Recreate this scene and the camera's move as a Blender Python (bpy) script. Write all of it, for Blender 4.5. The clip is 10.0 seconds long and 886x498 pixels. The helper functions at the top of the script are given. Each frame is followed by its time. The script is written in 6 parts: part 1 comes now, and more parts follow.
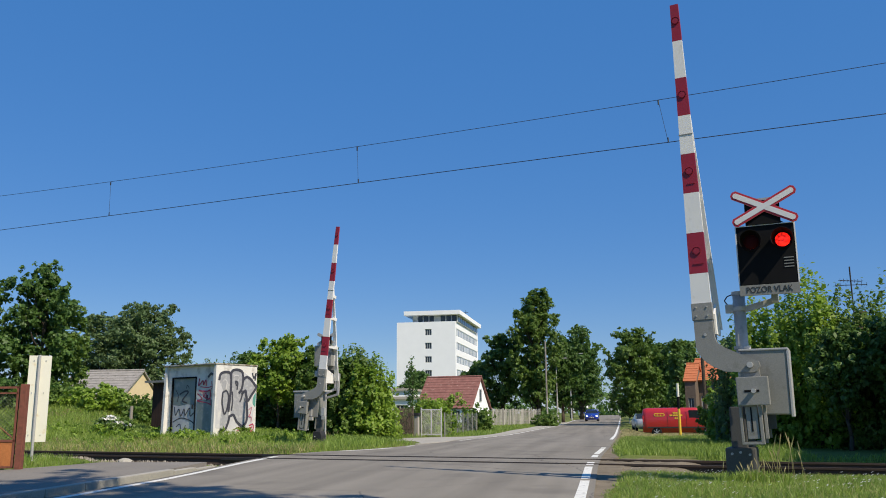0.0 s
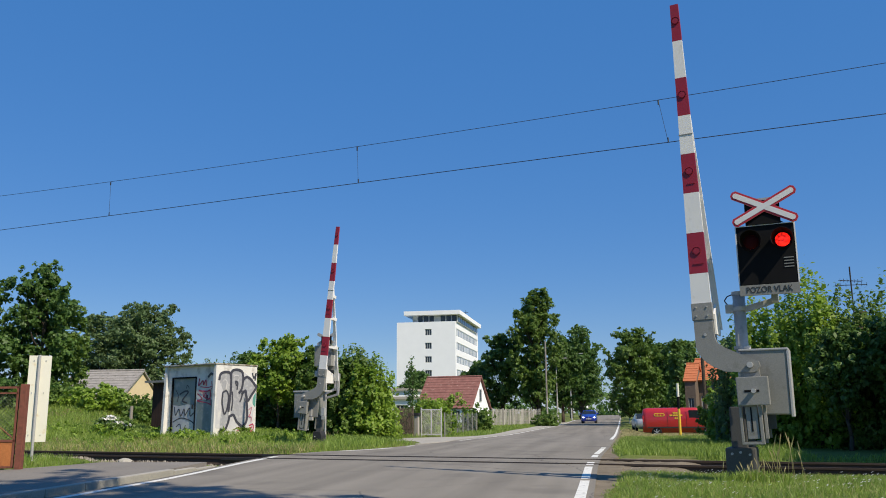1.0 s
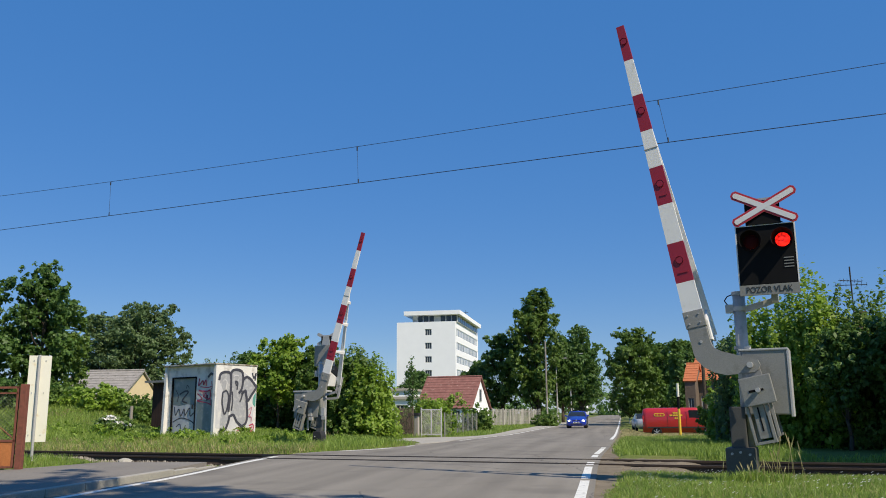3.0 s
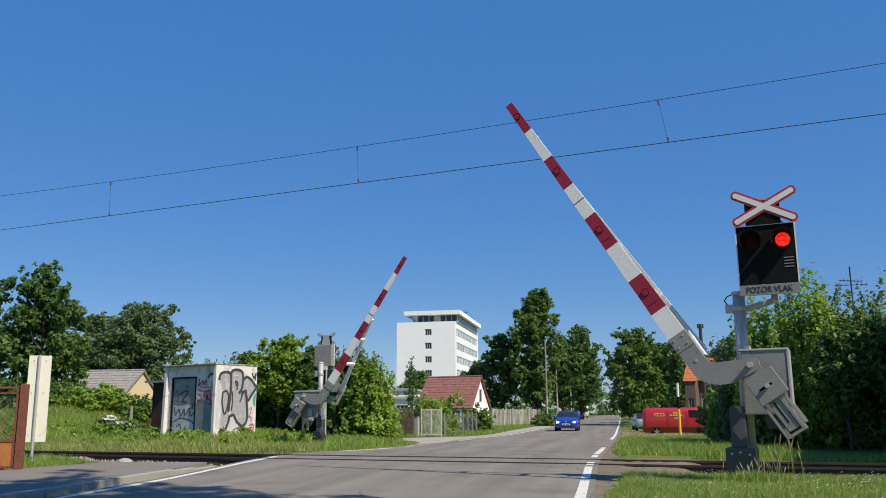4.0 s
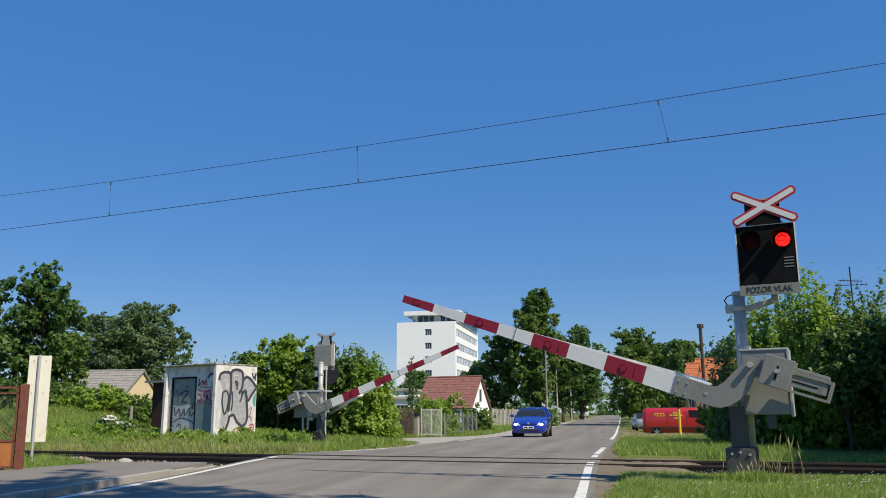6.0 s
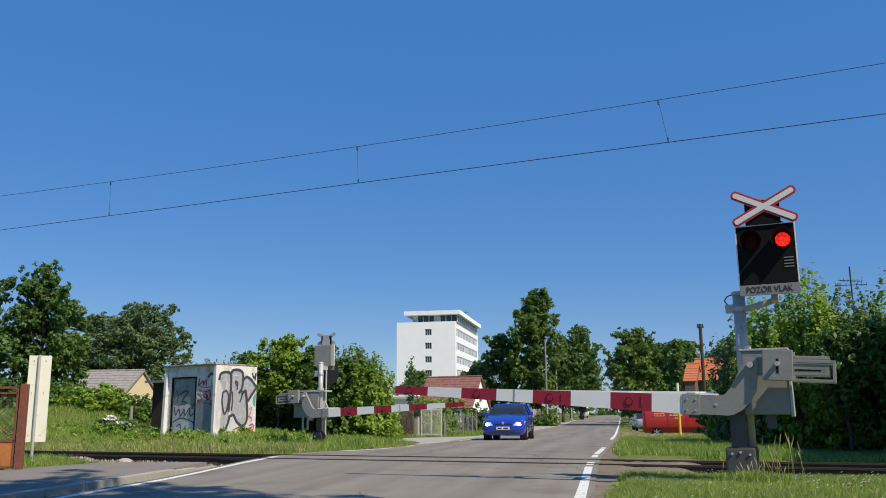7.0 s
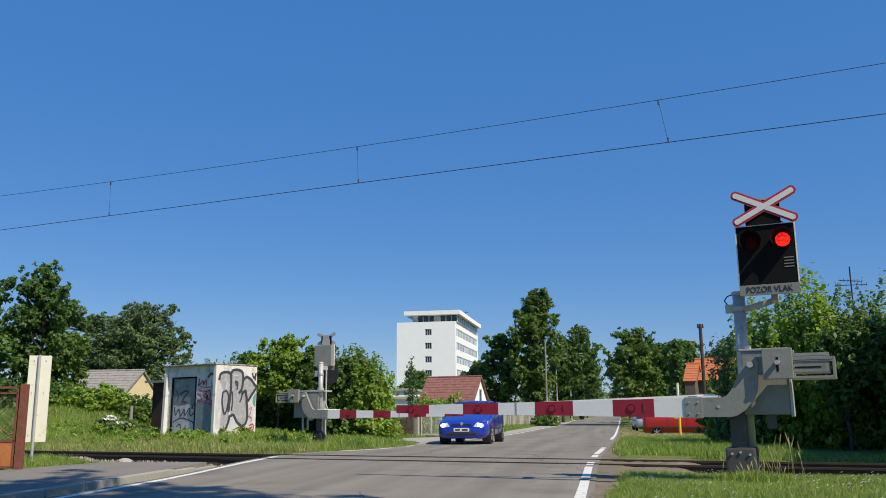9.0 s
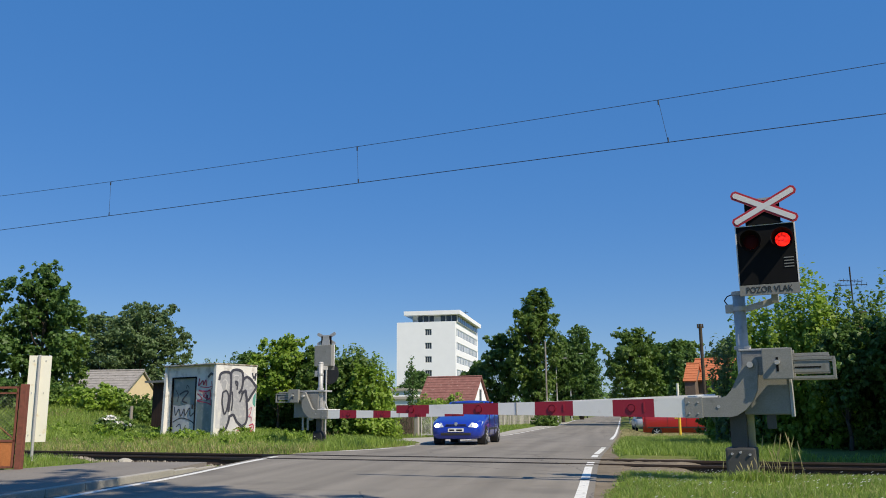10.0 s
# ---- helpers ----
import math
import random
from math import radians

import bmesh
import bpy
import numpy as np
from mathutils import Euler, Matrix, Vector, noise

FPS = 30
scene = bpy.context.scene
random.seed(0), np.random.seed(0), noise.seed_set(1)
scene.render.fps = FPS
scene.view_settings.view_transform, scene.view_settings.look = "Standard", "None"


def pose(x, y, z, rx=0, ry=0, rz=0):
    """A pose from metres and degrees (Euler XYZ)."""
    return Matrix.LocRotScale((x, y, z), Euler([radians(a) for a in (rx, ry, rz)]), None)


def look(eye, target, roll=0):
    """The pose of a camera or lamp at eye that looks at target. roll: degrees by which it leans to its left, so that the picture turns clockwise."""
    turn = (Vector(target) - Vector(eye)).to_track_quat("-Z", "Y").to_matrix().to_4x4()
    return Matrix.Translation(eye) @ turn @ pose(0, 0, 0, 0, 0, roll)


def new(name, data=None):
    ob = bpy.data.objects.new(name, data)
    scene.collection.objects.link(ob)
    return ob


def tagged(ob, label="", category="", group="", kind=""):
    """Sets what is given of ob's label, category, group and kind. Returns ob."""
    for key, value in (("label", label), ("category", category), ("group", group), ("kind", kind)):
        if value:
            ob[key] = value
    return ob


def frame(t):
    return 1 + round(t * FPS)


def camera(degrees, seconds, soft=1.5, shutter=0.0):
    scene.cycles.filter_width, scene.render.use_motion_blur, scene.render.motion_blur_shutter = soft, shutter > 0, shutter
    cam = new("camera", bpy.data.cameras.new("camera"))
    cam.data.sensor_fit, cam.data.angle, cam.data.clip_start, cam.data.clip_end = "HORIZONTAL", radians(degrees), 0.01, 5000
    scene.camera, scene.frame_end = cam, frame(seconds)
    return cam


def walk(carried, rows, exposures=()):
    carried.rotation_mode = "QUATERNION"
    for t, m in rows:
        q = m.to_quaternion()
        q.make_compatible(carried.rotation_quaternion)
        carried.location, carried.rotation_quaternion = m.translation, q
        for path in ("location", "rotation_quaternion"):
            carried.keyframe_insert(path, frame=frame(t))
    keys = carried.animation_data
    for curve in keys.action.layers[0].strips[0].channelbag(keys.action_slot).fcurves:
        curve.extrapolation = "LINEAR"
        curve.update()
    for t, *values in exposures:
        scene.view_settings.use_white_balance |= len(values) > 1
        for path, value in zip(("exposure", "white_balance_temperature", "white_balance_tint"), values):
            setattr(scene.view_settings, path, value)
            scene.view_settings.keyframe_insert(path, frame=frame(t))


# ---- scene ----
# ---- camera ----
cam = camera(55.82, 10.0, soft=0.95)
EYE = Vector((0.0, 0.0, 1.0))
YAW, TILT = radians(11.154), radians(11.161)
AIM = EYE + Vector((-math.sin(YAW) * math.cos(TILT), math.cos(YAW) * math.cos(TILT), math.sin(TILT)))
walk(cam, [(0.0, look(EYE, AIM, -0.5)), (10.0, look(EYE, AIM, -0.5))], exposures=[(0.0, 0.03, 7050, 10), (10.0, 0.03, 7050, 10)])

# ---- light ----
SUN_AZ, SUN_EL = -33.0, 47.0          # degrees from +x, and above the horizon
world = bpy.data.worlds.new("world")
scene.world = world
world.use_nodes = True
wn = world.node_tree.nodes
sky = wn.new("ShaderNodeTexSky")
sky.sky_type, sky.sun_disc = "NISHITA", False
sky.sun_elevation = radians(SUN_EL)
sky.sun_rotation = radians(90.0 - SUN_AZ)
sky.altitude, sky.air_density, sky.dust_density, sky.ozone_density = 0, 1.0, 0.0, 2.2
wn["Background"].inputs["Strength"].default_value = 0.104
tone = wn.new("ShaderNodeHueSaturation")
tone.inputs["Saturation"].default_value = 1.30
tone.inputs["Hue"].default_value = 0.512
world.node_tree.links.new(sky.outputs[0], tone.inputs["Color"])
haze = wn.new("ShaderNodeMix")
haze.data_type = "RGBA"
haze.inputs["Factor"].default_value = 0.58
haze.inputs["B"].default_value = (0.47, 2.36, 6.65, 1)
world.node_tree.links.new(tone.outputs[0], haze.inputs["A"])
world.node_tree.links.new(haze.outputs["Result"], wn["Background"].inputs[0])
sun_data = bpy.data.lights.new("sun", "SUN")
sun_data.energy, sun_data.angle, sun_data.color = 5.0, radians(0.53), (1.0, 0.93, 0.80)
sun = new("sun", sun_data)
sun_way = Vector((math.cos(radians(SUN_AZ)) * math.cos(radians(SUN_EL)), math.sin(radians(SUN_AZ)) * math.cos(radians(SUN_EL)), math.sin(radians(SUN_EL))))
sun.matrix_world = look(sun_way * 50, (0, 0, 0))


# ---- materials ----
def material(name, base, rough=0.6, metal=0.0, grain=0.0, spread=0.15, scale=6.0, bump=0.0, fine=60.0, vary=0.0, stain=None, island=0.0, wear=0.5, coat=0.0, streak=0.0, crack=0.0):
    """A surface with colour variation at two scales, fine relief and, if given, stains of a second colour."""
    m = bpy.data.materials.new(name)
    m.use_nodes = True
    nt = m.node_tree
    n, l = nt.nodes, nt.links
    b = n["Principled BSDF"]
    b.inputs["Roughness"].default_value = rough
    b.inputs["Metallic"].default_value = metal
    b.inputs["Coat Weight"].default_value = coat
    b.inputs["Specular IOR Level"].default_value = 0.15 if rough > 0.78 else 0.5
    b.inputs["Coat Roughness"].default_value = 0.05
    tc = n.new("ShaderNodeTexCoord")
    big = n.new("ShaderNodeTexNoise")
    big.inputs["Scale"].default_value, big.inputs["Detail"].default_value = scale, 5
    l.new(tc.outputs["Object"], big.inputs["Vector"])
    small = n.new("ShaderNodeTexNoise")
    small.inputs["Scale"].default_value, small.inputs["Detail"].default_value = fine, 3
    l.new(tc.outputs["Object"], small.inputs["Vector"])
    mix = n.new("ShaderNodeMix")
    mix.data_type = "RGBA"
    dark = [c * (1 - spread) for c in base]
    light = [min(1, c * (1 + spread)) for c in base]
    mix.inputs["A"].default_value, mix.inputs["B"].default_value = (*dark, 1), (*light, 1)
    l.new(big.outputs["Fac"], mix.inputs["Factor"])
    out = mix.outputs["Result"]
    if grain:
        g = n.new("ShaderNodeMix")
        g.data_type, g.blend_type = "RGBA", "OVERLAY"
        g.inputs["Factor"].default_value = grain
        l.new(out, g.inputs["A"])
        l.new(small.outputs["Fac"], g.inputs["B"])
        out = g.outputs["Result"]
    if stain:
        ramp = n.new("ShaderNodeValToRGB")
        ramp.color_ramp.elements[0].position, ramp.color_ramp.elements[1].position = wear, wear + 0.14
        sn = n.new("ShaderNodeTexNoise")
        sn.inputs["Scale"].default_value, sn.inputs["Detail"].default_value = scale * 1.7, 8
        l.new(tc.outputs["Object"], sn.inputs["Vector"])
        l.new(sn.outputs["Fac"], ramp.inputs["Fac"])
        s = n.new("ShaderNodeMix")
        s.data_type = "RGBA"
        s.inputs["B"].default_value = (*stain, 1)
        l.new(ramp.outputs["Color"], s.inputs["Factor"])
        l.new(out, s.inputs["A"])
        out = s.outputs["Result"]
    if streak:
        mp = n.new("ShaderNodeMapping")
        mp.inputs["Scale"].default_value = (1.6, 0.05, 1)
        l.new(tc.outputs["Object"], mp.inputs["Vector"])
        st = n.new("ShaderNodeTexNoise")
        st.inputs["Scale"].default_value, st.inputs["Detail"].default_value = 1.0, 4
        l.new(mp.outputs["Vector"], st.inputs["Vector"])
        sm = n.new("ShaderNodeMix")
        sm.data_type, sm.blend_type = "RGBA", "OVERLAY"
        sm.inputs["Factor"].default_value = streak
        l.new(out, sm.inputs["A"])
        l.new(st.outputs["Fac"], sm.inputs["B"])
        out = sm.outputs["Result"]
    if crack:
        wob = n.new("ShaderNodeMix")
        wob.data_type, wob.blend_type = "RGBA", "LINEAR_LIGHT"
        wob.inputs["Factor"].default_value = 0.5
        l.new(tc.outputs["Object"], wob.inputs["A"])
        l.new(big.outputs["Color"], wob.inputs["B"])
        vo = n.new("ShaderNodeTexVoronoi")
        vo.feature = "DISTANCE_TO_EDGE"
        vo.inputs["Scale"].default_value = crack
        l.new(wob.outputs["Result"], vo.inputs["Vector"])
        cr = n.new("ShaderNodeMapRange")
        cr.inputs["From Min"].default_value, cr.inputs["From Max"].default_value = 0.0008, 0.0028
        cr.inputs["To Min"].default_value, cr.inputs["To Max"].default_value = 0.62, 1.0
        l.new(vo.outputs["Distance"], cr.inputs["Value"])
        cm = n.new("ShaderNodeMix")
        cm.data_type, cm.blend_type = "RGBA", "MULTIPLY"
        cm.inputs["Factor"].default_value = 1.0
        l.new(out, cm.inputs["A"])
        l.new(cr.outputs["Result"], cm.inputs["B"])
        out = cm.outputs["Result"]
    if vary or island:
        hsv = n.new("ShaderNodeHueSaturation")
        mr = n.new("ShaderNodeMapRange")
        k = vary or island
        mr.inputs["To Min"].default_value, mr.inputs["To Max"].default_value = 1 - k, 1 + k
        if vary:
            l.new(n.new("ShaderNodeObjectInfo").outputs["Random"], mr.inputs["Value"])
        else:
            l.new(n.new("ShaderNodeNewGeometry").outputs["Random Per Island"], mr.inputs["Value"])
        l.new(mr.outputs["Result"], hsv.inputs["Value"])
        l.new(out, hsv.inputs["Color"])
        out = hsv.outputs["Color"]
    l.new(out, b.inputs["Base Color"])
    if bump:
        bp = n.new("ShaderNodeBump")
        bp.inputs["Strength"].default_value, bp.inputs["Distance"].default_value = bump, 0.02
        l.new(small.outputs["Fac"], bp.inputs["Height"])
        l.new(bp.outputs["Normal"], b.inputs["Normal"])
    return m


def leaf_material(name, base, warm, through_light=0.42):
    """Leaves: colour by island between two greens, some light passing through."""
    m = bpy.data.materials.new(name)
    m.use_nodes = True
    n, l = m.node_tree.nodes, m.node_tree.links
    b = n["Principled BSDF"]
    b.inputs["Roughness"].default_value = 0.5
    geo = n.new("ShaderNodeNewGeometry")
    tc = n.new("ShaderNodeTexCoord")
    no = n.new("ShaderNodeTexNoise")
    no.inputs["Scale"].default_value = 0.5
    l.new(tc.outputs["Object"], no.inputs["Vector"])
    add = n.new("ShaderNodeMath")
    add.operation = "MULTIPLY_ADD"
    add.inputs[1].default_value, add.inputs[2].default_value = 0.6, -0.1
    l.new(geo.outputs["Random Per Island"], add.inputs[0])
    add2 = n.new("ShaderNodeMath")
    add2.operation = "MULTIPLY_ADD"
    add2.inputs[1].default_value = 0.9
    l.new(no.outputs["Fac"], add2.inputs[0])
    l.new(add.outputs[0], add2.inputs[2])
    mix = n.new("ShaderNodeMix")
    mix.data_type = "RGBA"
    mix.inputs["A"].default_value, mix.inputs["B"].default_value = (*base, 1), (*warm, 1)
    l.new(add2.outputs[0], mix.inputs["Factor"])
    l.new(mix.outputs["Result"], b.inputs["Base Color"])
    tr = n.new("ShaderNodeBsdfTranslucent")
    l.new(mix.outputs["Result"], tr.inputs["Color"])
    ms = n.new("ShaderNodeMixShader")
    ms.inputs[0].default_value = through_light
    l.new(b.outputs[0], ms.inputs[1])
    l.new(tr.outputs[0], ms.inputs[2])
    l.new(ms.outputs[0], n["Material Output"].inputs["Surface"])
    return m


def glow(name, colour, strength):
    m = bpy.data.materials.new(name)
    m.use_nodes = True
    b = m.node_tree.nodes["Principled BSDF"]
    b.inputs["Base Color"].default_value = (*colour, 1)
    b.inputs["Emission Color"].default_value = (*colour, 1)
    b.inputs["Emission Strength"].default_value = strength
    return m


ASPHALT = material("asphalt", (0.225, 0.205, 0.175), 0.85, grain=0.35, spread=0.14, scale=0.35, bump=0.35, fine=70, stain=(0.175, 0.16, 0.138), wear=0.55, streak=0.45, crack=0.22)
ASPHALT_OLD = material("old_asphalt", (0.22, 0.20, 0.175), 0.9, grain=0.4, spread=0.25, scale=0.8, bump=0.4, fine=60, crack=0.5)
CONCRETE = material("pale_concrete", (0.38, 0.355, 0.31), 0.9, grain=0.3, spread=0.2, scale=1.2, bump=0.3, fine=40)
ROAD_PAINT = material("road_paint", (0.72, 0.71, 0.66), 0.7, grain=0.3, spread=0.1, scale=8, fine=50, stain=(0.35, 0.34, 0.32), wear=0.56)
SOIL = material("grassy_soil", (0.13, 0.16, 0.04), 0.95, grain=0.5, spread=0.5, scale=0.25, bump=0.6, fine=14, stain=(0.19, 0.15, 0.075), wear=0.56)
BALLAST = material("ballast_stone", (0.27, 0.24, 0.20), 0.95, spread=0.3, scale=9, bump=0.5, fine=60, island=0.5)
RUST = material("rail_rust", (0.055, 0.038, 0.028), 0.75, 0.2, grain=0.4, spread=0.3, scale=5, bump=0.3)
SLEEPER = material("sleeper", (0.13, 0.115, 0.10), 0.95, grain=0.4, spread=0.2, scale=4, bump=0.4)
GALV = material("galvanised_steel", (0.455, 0.45, 0.435), 0.55, 0.25, grain=0.2, spread=0.12, scale=5, bump=0.05, stain=(0.36, 0.36, 0.35), wear=0.6)
GREY_PAINT = material("grey_paint", (0.25, 0.247, 0.228), 0.5, grain=0.25, spread=0.16, scale=4, bump=0.06, stain=(0.19, 0.185, 0.165), wear=0.6)
DARK_STEEL = material("dark_steel", (0.03, 0.03, 0.032), 0.7, 0.2, grain=0.3, spread=0.2, scale=6)
BLACK = material("black_paint", (0.008, 0.008, 0.009), 0.8, spread=0.25, scale=5, grain=0.2)
ARM_RED = material("barrier_red", (0.30, 0.014, 0.032), 0.45, grain=0.15, spread=0.12, scale=3, stain=(0.22, 0.02, 0.03), wear=0.62)
ARM_WHITE = material("barrier_white", (0.80, 0.79, 0.76), 0.5, grain=0.15, spread=0.06, scale=3, stain=(0.64, 0.62, 0.58), wear=0.62)
SIGN_RED = material("sign_red", (0.50, 0.03, 0.04), 0.4, spread=0.08)
SIGN_WHITE = material("sign_white", (0.78, 0.76, 0.74), 0.4, spread=0.06)
SIGN_GREY = material("sign_plate_grey", (0.25, 0.245, 0.225), 0.5, spread=0.15, scale=7, grain=0.2)
WIRE = material("wire", (0.03, 0.03, 0.032), 0.6, 0.3)
PLASTER_WHITE = material("white_plaster", (0.86, 0.87, 0.89), 0.85, grain=0.15, spread=0.05, scale=0.6, bump=0.1, fine=25)
# barrier grey with the shade below the cabinet put into its colour
SHADED_GREY = material("shaded_grey_paint", (0.075, 0.074, 0.07), 0.6, grain=0.3, spread=0.2, scale=5)
DIRT = material("gravelly_dirt", (0.20, 0.165, 0.12), 0.95, grain=0.5, spread=0.35, scale=2.5, bump=0.6, fine=45, stain=(0.13, 0.11, 0.08), wear=0.55)
KIOSK_WALL = material("kiosk_plaster", (0.70, 0.68, 0.64), 0.9, grain=0.3, spread=0.15, scale=1.5, bump=0.4, fine=40, stain=(0.46, 0.43, 0.39), wear=0.54)
KIOSK_ROOF = material("kiosk_roof", (0.36, 0.33, 0.28), 0.95, grain=0.4, spread=0.3, scale=3, bump=0.4, fine=40, stain=(0.17, 0.13, 0.085), wear=0.48)
KIOSK_DOOR = material("kiosk_door_paint", (0.20, 0.245, 0.24), 0.6, grain=0.25, spread=0.2, scale=3, stain=(0.30, 0.32, 0.31), wear=0.55)
SPRAY_DARK = material("spray_dark", (0.045, 0.045, 0.06), 0.6, spread=0.3, scale=8)
SPRAY_GREY = material("spray_silver", (0.33, 0.33, 0.345), 0.5, spread=0.2, scale=5, stain=(0.46, 0.45, 0.44), wear=0.5)
SPRAY_RED = material("spray_red", (0.42, 0.04, 0.09), 0.6, spread=0.2, scale=8)
SPRAY_TEAL = material("spray_teal", (0.10, 0.30, 0.25), 0.6, spread=0.2, scale=8)
ROOF_RED = material("red_roof_tiles", (0.25, 0.115, 0.098), 0.88, grain=0.4, spread=0.35, scale=2.2, stain=(0.40, 0.27, 0.23), wear=0.60)
ROOF_ORANGE = material("orange_roof_tiles", (0.50, 0.165, 0.075), 0.8, grain=0.2, spread=0.15, scale=2)
ROOF_GREY = material("corrugated_grey", (0.30, 0.28, 0.26), 0.9, grain=0.4, spread=0.25, scale=2, stain=(0.2, 0.19, 0.17), wear=0.55)
WALL_CREAM = material("cream_plaster", (0.70, 0.56, 0.34), 0.9, grain=0.2, spread=0.1, scale=1.5)
WALL_BROWN = material("weathered_boards", (0.15, 0.115, 0.09), 0.9, grain=0.4, spread=0.3, scale=4)
SHED_BOARDS = material("dark_shed_boards", (0.055, 0.034, 0.028), 0.9, grain=0.4, spread=0.3, scale=4)
WINDOW = material("dark_window_glass", (0.035, 0.045, 0.055), 0.12, spread=0.3, scale=0.4)
WINDOW_FRAME = material("window_frame_grey", (0.42, 0.43, 0.42), 0.6)
PANEL_GREY = material("facade_panel_grey", (0.52, 0.54, 0.53), 0.7, spread=0.1)
OFFICE_PANE = material("office_pane", (0.42, 0.44, 0.45), 0.25, spread=0.2, scale=0.3, vary=0.25)
BARK = material("bark", (0.075, 0.06, 0.045), 0.95, grain=0.4, spread=0.3, scale=6, bump=0.5)
RUSTY_PAINT = material("rusty_red_paint", (0.20, 0.065, 0.04), 0.75, grain=0.4, spread=0.3, scale=7, stain=(0.14, 0.05, 0.03), wear=0.52)
ORANGE_SHEET = material("orange_rust_sheet", (0.46, 0.17, 0.06), 0.8, grain=0.3, spread=0.25, scale=3, stain=(0.33, 0.12, 0.05), wear=0.55)
CREAM_SHEET = material("cream_sheet", (0.76, 0.74, 0.62), 0.55, grain=0.15, spread=0.08, scale=2, stain=(0.60, 0.44, 0.17), wear=0.58)
WOOD_GREY = material("grey_wood", (0.26, 0.235, 0.20), 0.9, grain=0.4, spread=0.25, scale=4, vary=0.2)
YELLOW = material("yellow_paint", (0.72, 0.46, 0.04), 0.6, spread=0.15)
CAR_BLUE = material("blue_car_paint", (0.012, 0.044, 0.42), 0.3, 0.3, spread=0.05, coat=1.0)
VAN_RED = material("red_van_paint", (0.48, 0.018, 0.022), 0.35, 0.0, spread=0.06, coat=0.8)
TRUCK_WHITE = material("white_car_paint", (0.7, 0.7, 0.69), 0.35, spread=0.05)
CAR_GLASS = material("car_glass", (0.02, 0.025, 0.03), 0.06, spread=0.2)
TYRE = material("tyre", (0.02, 0.02, 0.02), 0.85, spread=0.2)
RIM = material("rim_alloy", (0.55, 0.56, 0.57), 0.35, 0.7)
PLASTIC = material("black_plastic", (0.025, 0.025, 0.027), 0.6)
PLATE = material("number_plate", (0.75, 0.75, 0.72), 0.5)
HEADLIGHT = glow("headlight_on", (1.0, 0.98, 0.92), 6.0)
LAMP_RED = glow("lit_red_lens", (1.0, 0.018, 0.012), 1.5)
lens_nodes = LAMP_RED.node_tree.nodes
ribs = lens_nodes.new("ShaderNodeTexNoise")
ribs.inputs["Scale"].default_value, ribs.inputs["Detail"].default_value = 26, 2
rib_range = lens_nodes.new("ShaderNodeMapRange")
rib_range.inputs["From Min"].default_value, rib_range.inputs["From Max"].default_value = 0.35, 0.65
rib_range.inputs["To Min"].default_value, rib_range.inputs["To Max"].default_value = 0.35, 1.9
lens_at = lens_nodes.new("ShaderNodeTexCoord")
LAMP_RED.node_tree.links.new(lens_at.outputs["Object"], ribs.inputs["Vector"])
LAMP_RED.node_tree.links.new(ribs.outputs["Fac"], rib_range.inputs["Value"])
LAMP_RED.node_tree.links.new(rib_range.outputs["Result"], lens_nodes["Principled BSDF"].inputs["Emission Strength"])
LAMP_DARK = material("unlit_red_lens", (0.05, 0.004, 0.006), 0.8)
LEAF_DARK = leaf_material("dark_leaves", (0.040, 0.098, 0.022), (0.145, 0.26, 0.060), 0.46)
LEAF_MID = leaf_material("mid_leaves", (0.060, 0.125, 0.022), (0.19, 0.30, 0.060), 0.46)
LEAF_LIGHT = leaf_material("light_leaves", (0.105, 0.20, 0.024), (0.34, 0.49, 0.070), 0.5)
LEAF_GREYGREEN = leaf_material("grey_green_leaves", (0.070, 0.125, 0.048), (0.185, 0.275, 0.105), 0.46)
GRASS_LEAF = leaf_material("grass_blades", (0.125, 0.23, 0.034), (0.33, 0.44, 0.085), 0.45)
GRASS_DRY = leaf_material("dry_grass_blades", (0.24, 0.24, 0.08), (0.60, 0.50, 0.25), 0.4)
FLOWER = material("white_flowers", (0.8, 0.79, 0.74), 0.7, spread=0.05)


# ---- mesh helpers ----
def mesh_of(name, bm, mat, smooth=False):
    bmesh.ops.recalc_face_normals(bm, faces=bm.faces)
    me = bpy.data.meshes.new(name)
    bm.to_mesh(me)
    bm.free()
    for m in mat if isinstance(mat, (list, tuple)) else [mat]:
        me.materials.append(m)
    if smooth:
        for p in me.polygons:
            p.use_smooth = True
    return me


def part(name, bm, mat, parent=None, label="", smooth=False):
    ob = new(name, mesh_of(name, bm, mat, smooth))
    ob.parent = parent
    if label:
        tagged(ob, label)
    return ob


def holder(name, label, category, m=None, group="", kind=""):
    ob = new(name)
    ob.empty_display_size = 0.2
    if m is not None:
        ob.matrix_world = m
    return tagged(ob, label, category, group, kind)


def box(bm, x0, x1, y0, y1, z0, z1, m=None, bevel=0.0):
    r = bmesh.ops.create_cube(bm, size=1.0)
    vs = r["verts"]
    for v in vs:
        v.co = Vector(((x0 + x1) / 2 + v.co.x * (x1 - x0), (y0 + y1) / 2 + v.co.y * (y1 - y0), (z0 + z1) / 2 + v.co.z * (z1 - z0)))
    if bevel:
        es = list({e for v in vs for e in v.link_edges})
        made = bmesh.ops.bevel(bm, geom=es, offset=bevel, segments=2, profile=0.7, affect="EDGES")
        vs = list({v for f in made["faces"] for v in f.verts})
    if m is not None:
        bmesh.ops.transform(bm, matrix=m, verts=vs)
    return vs


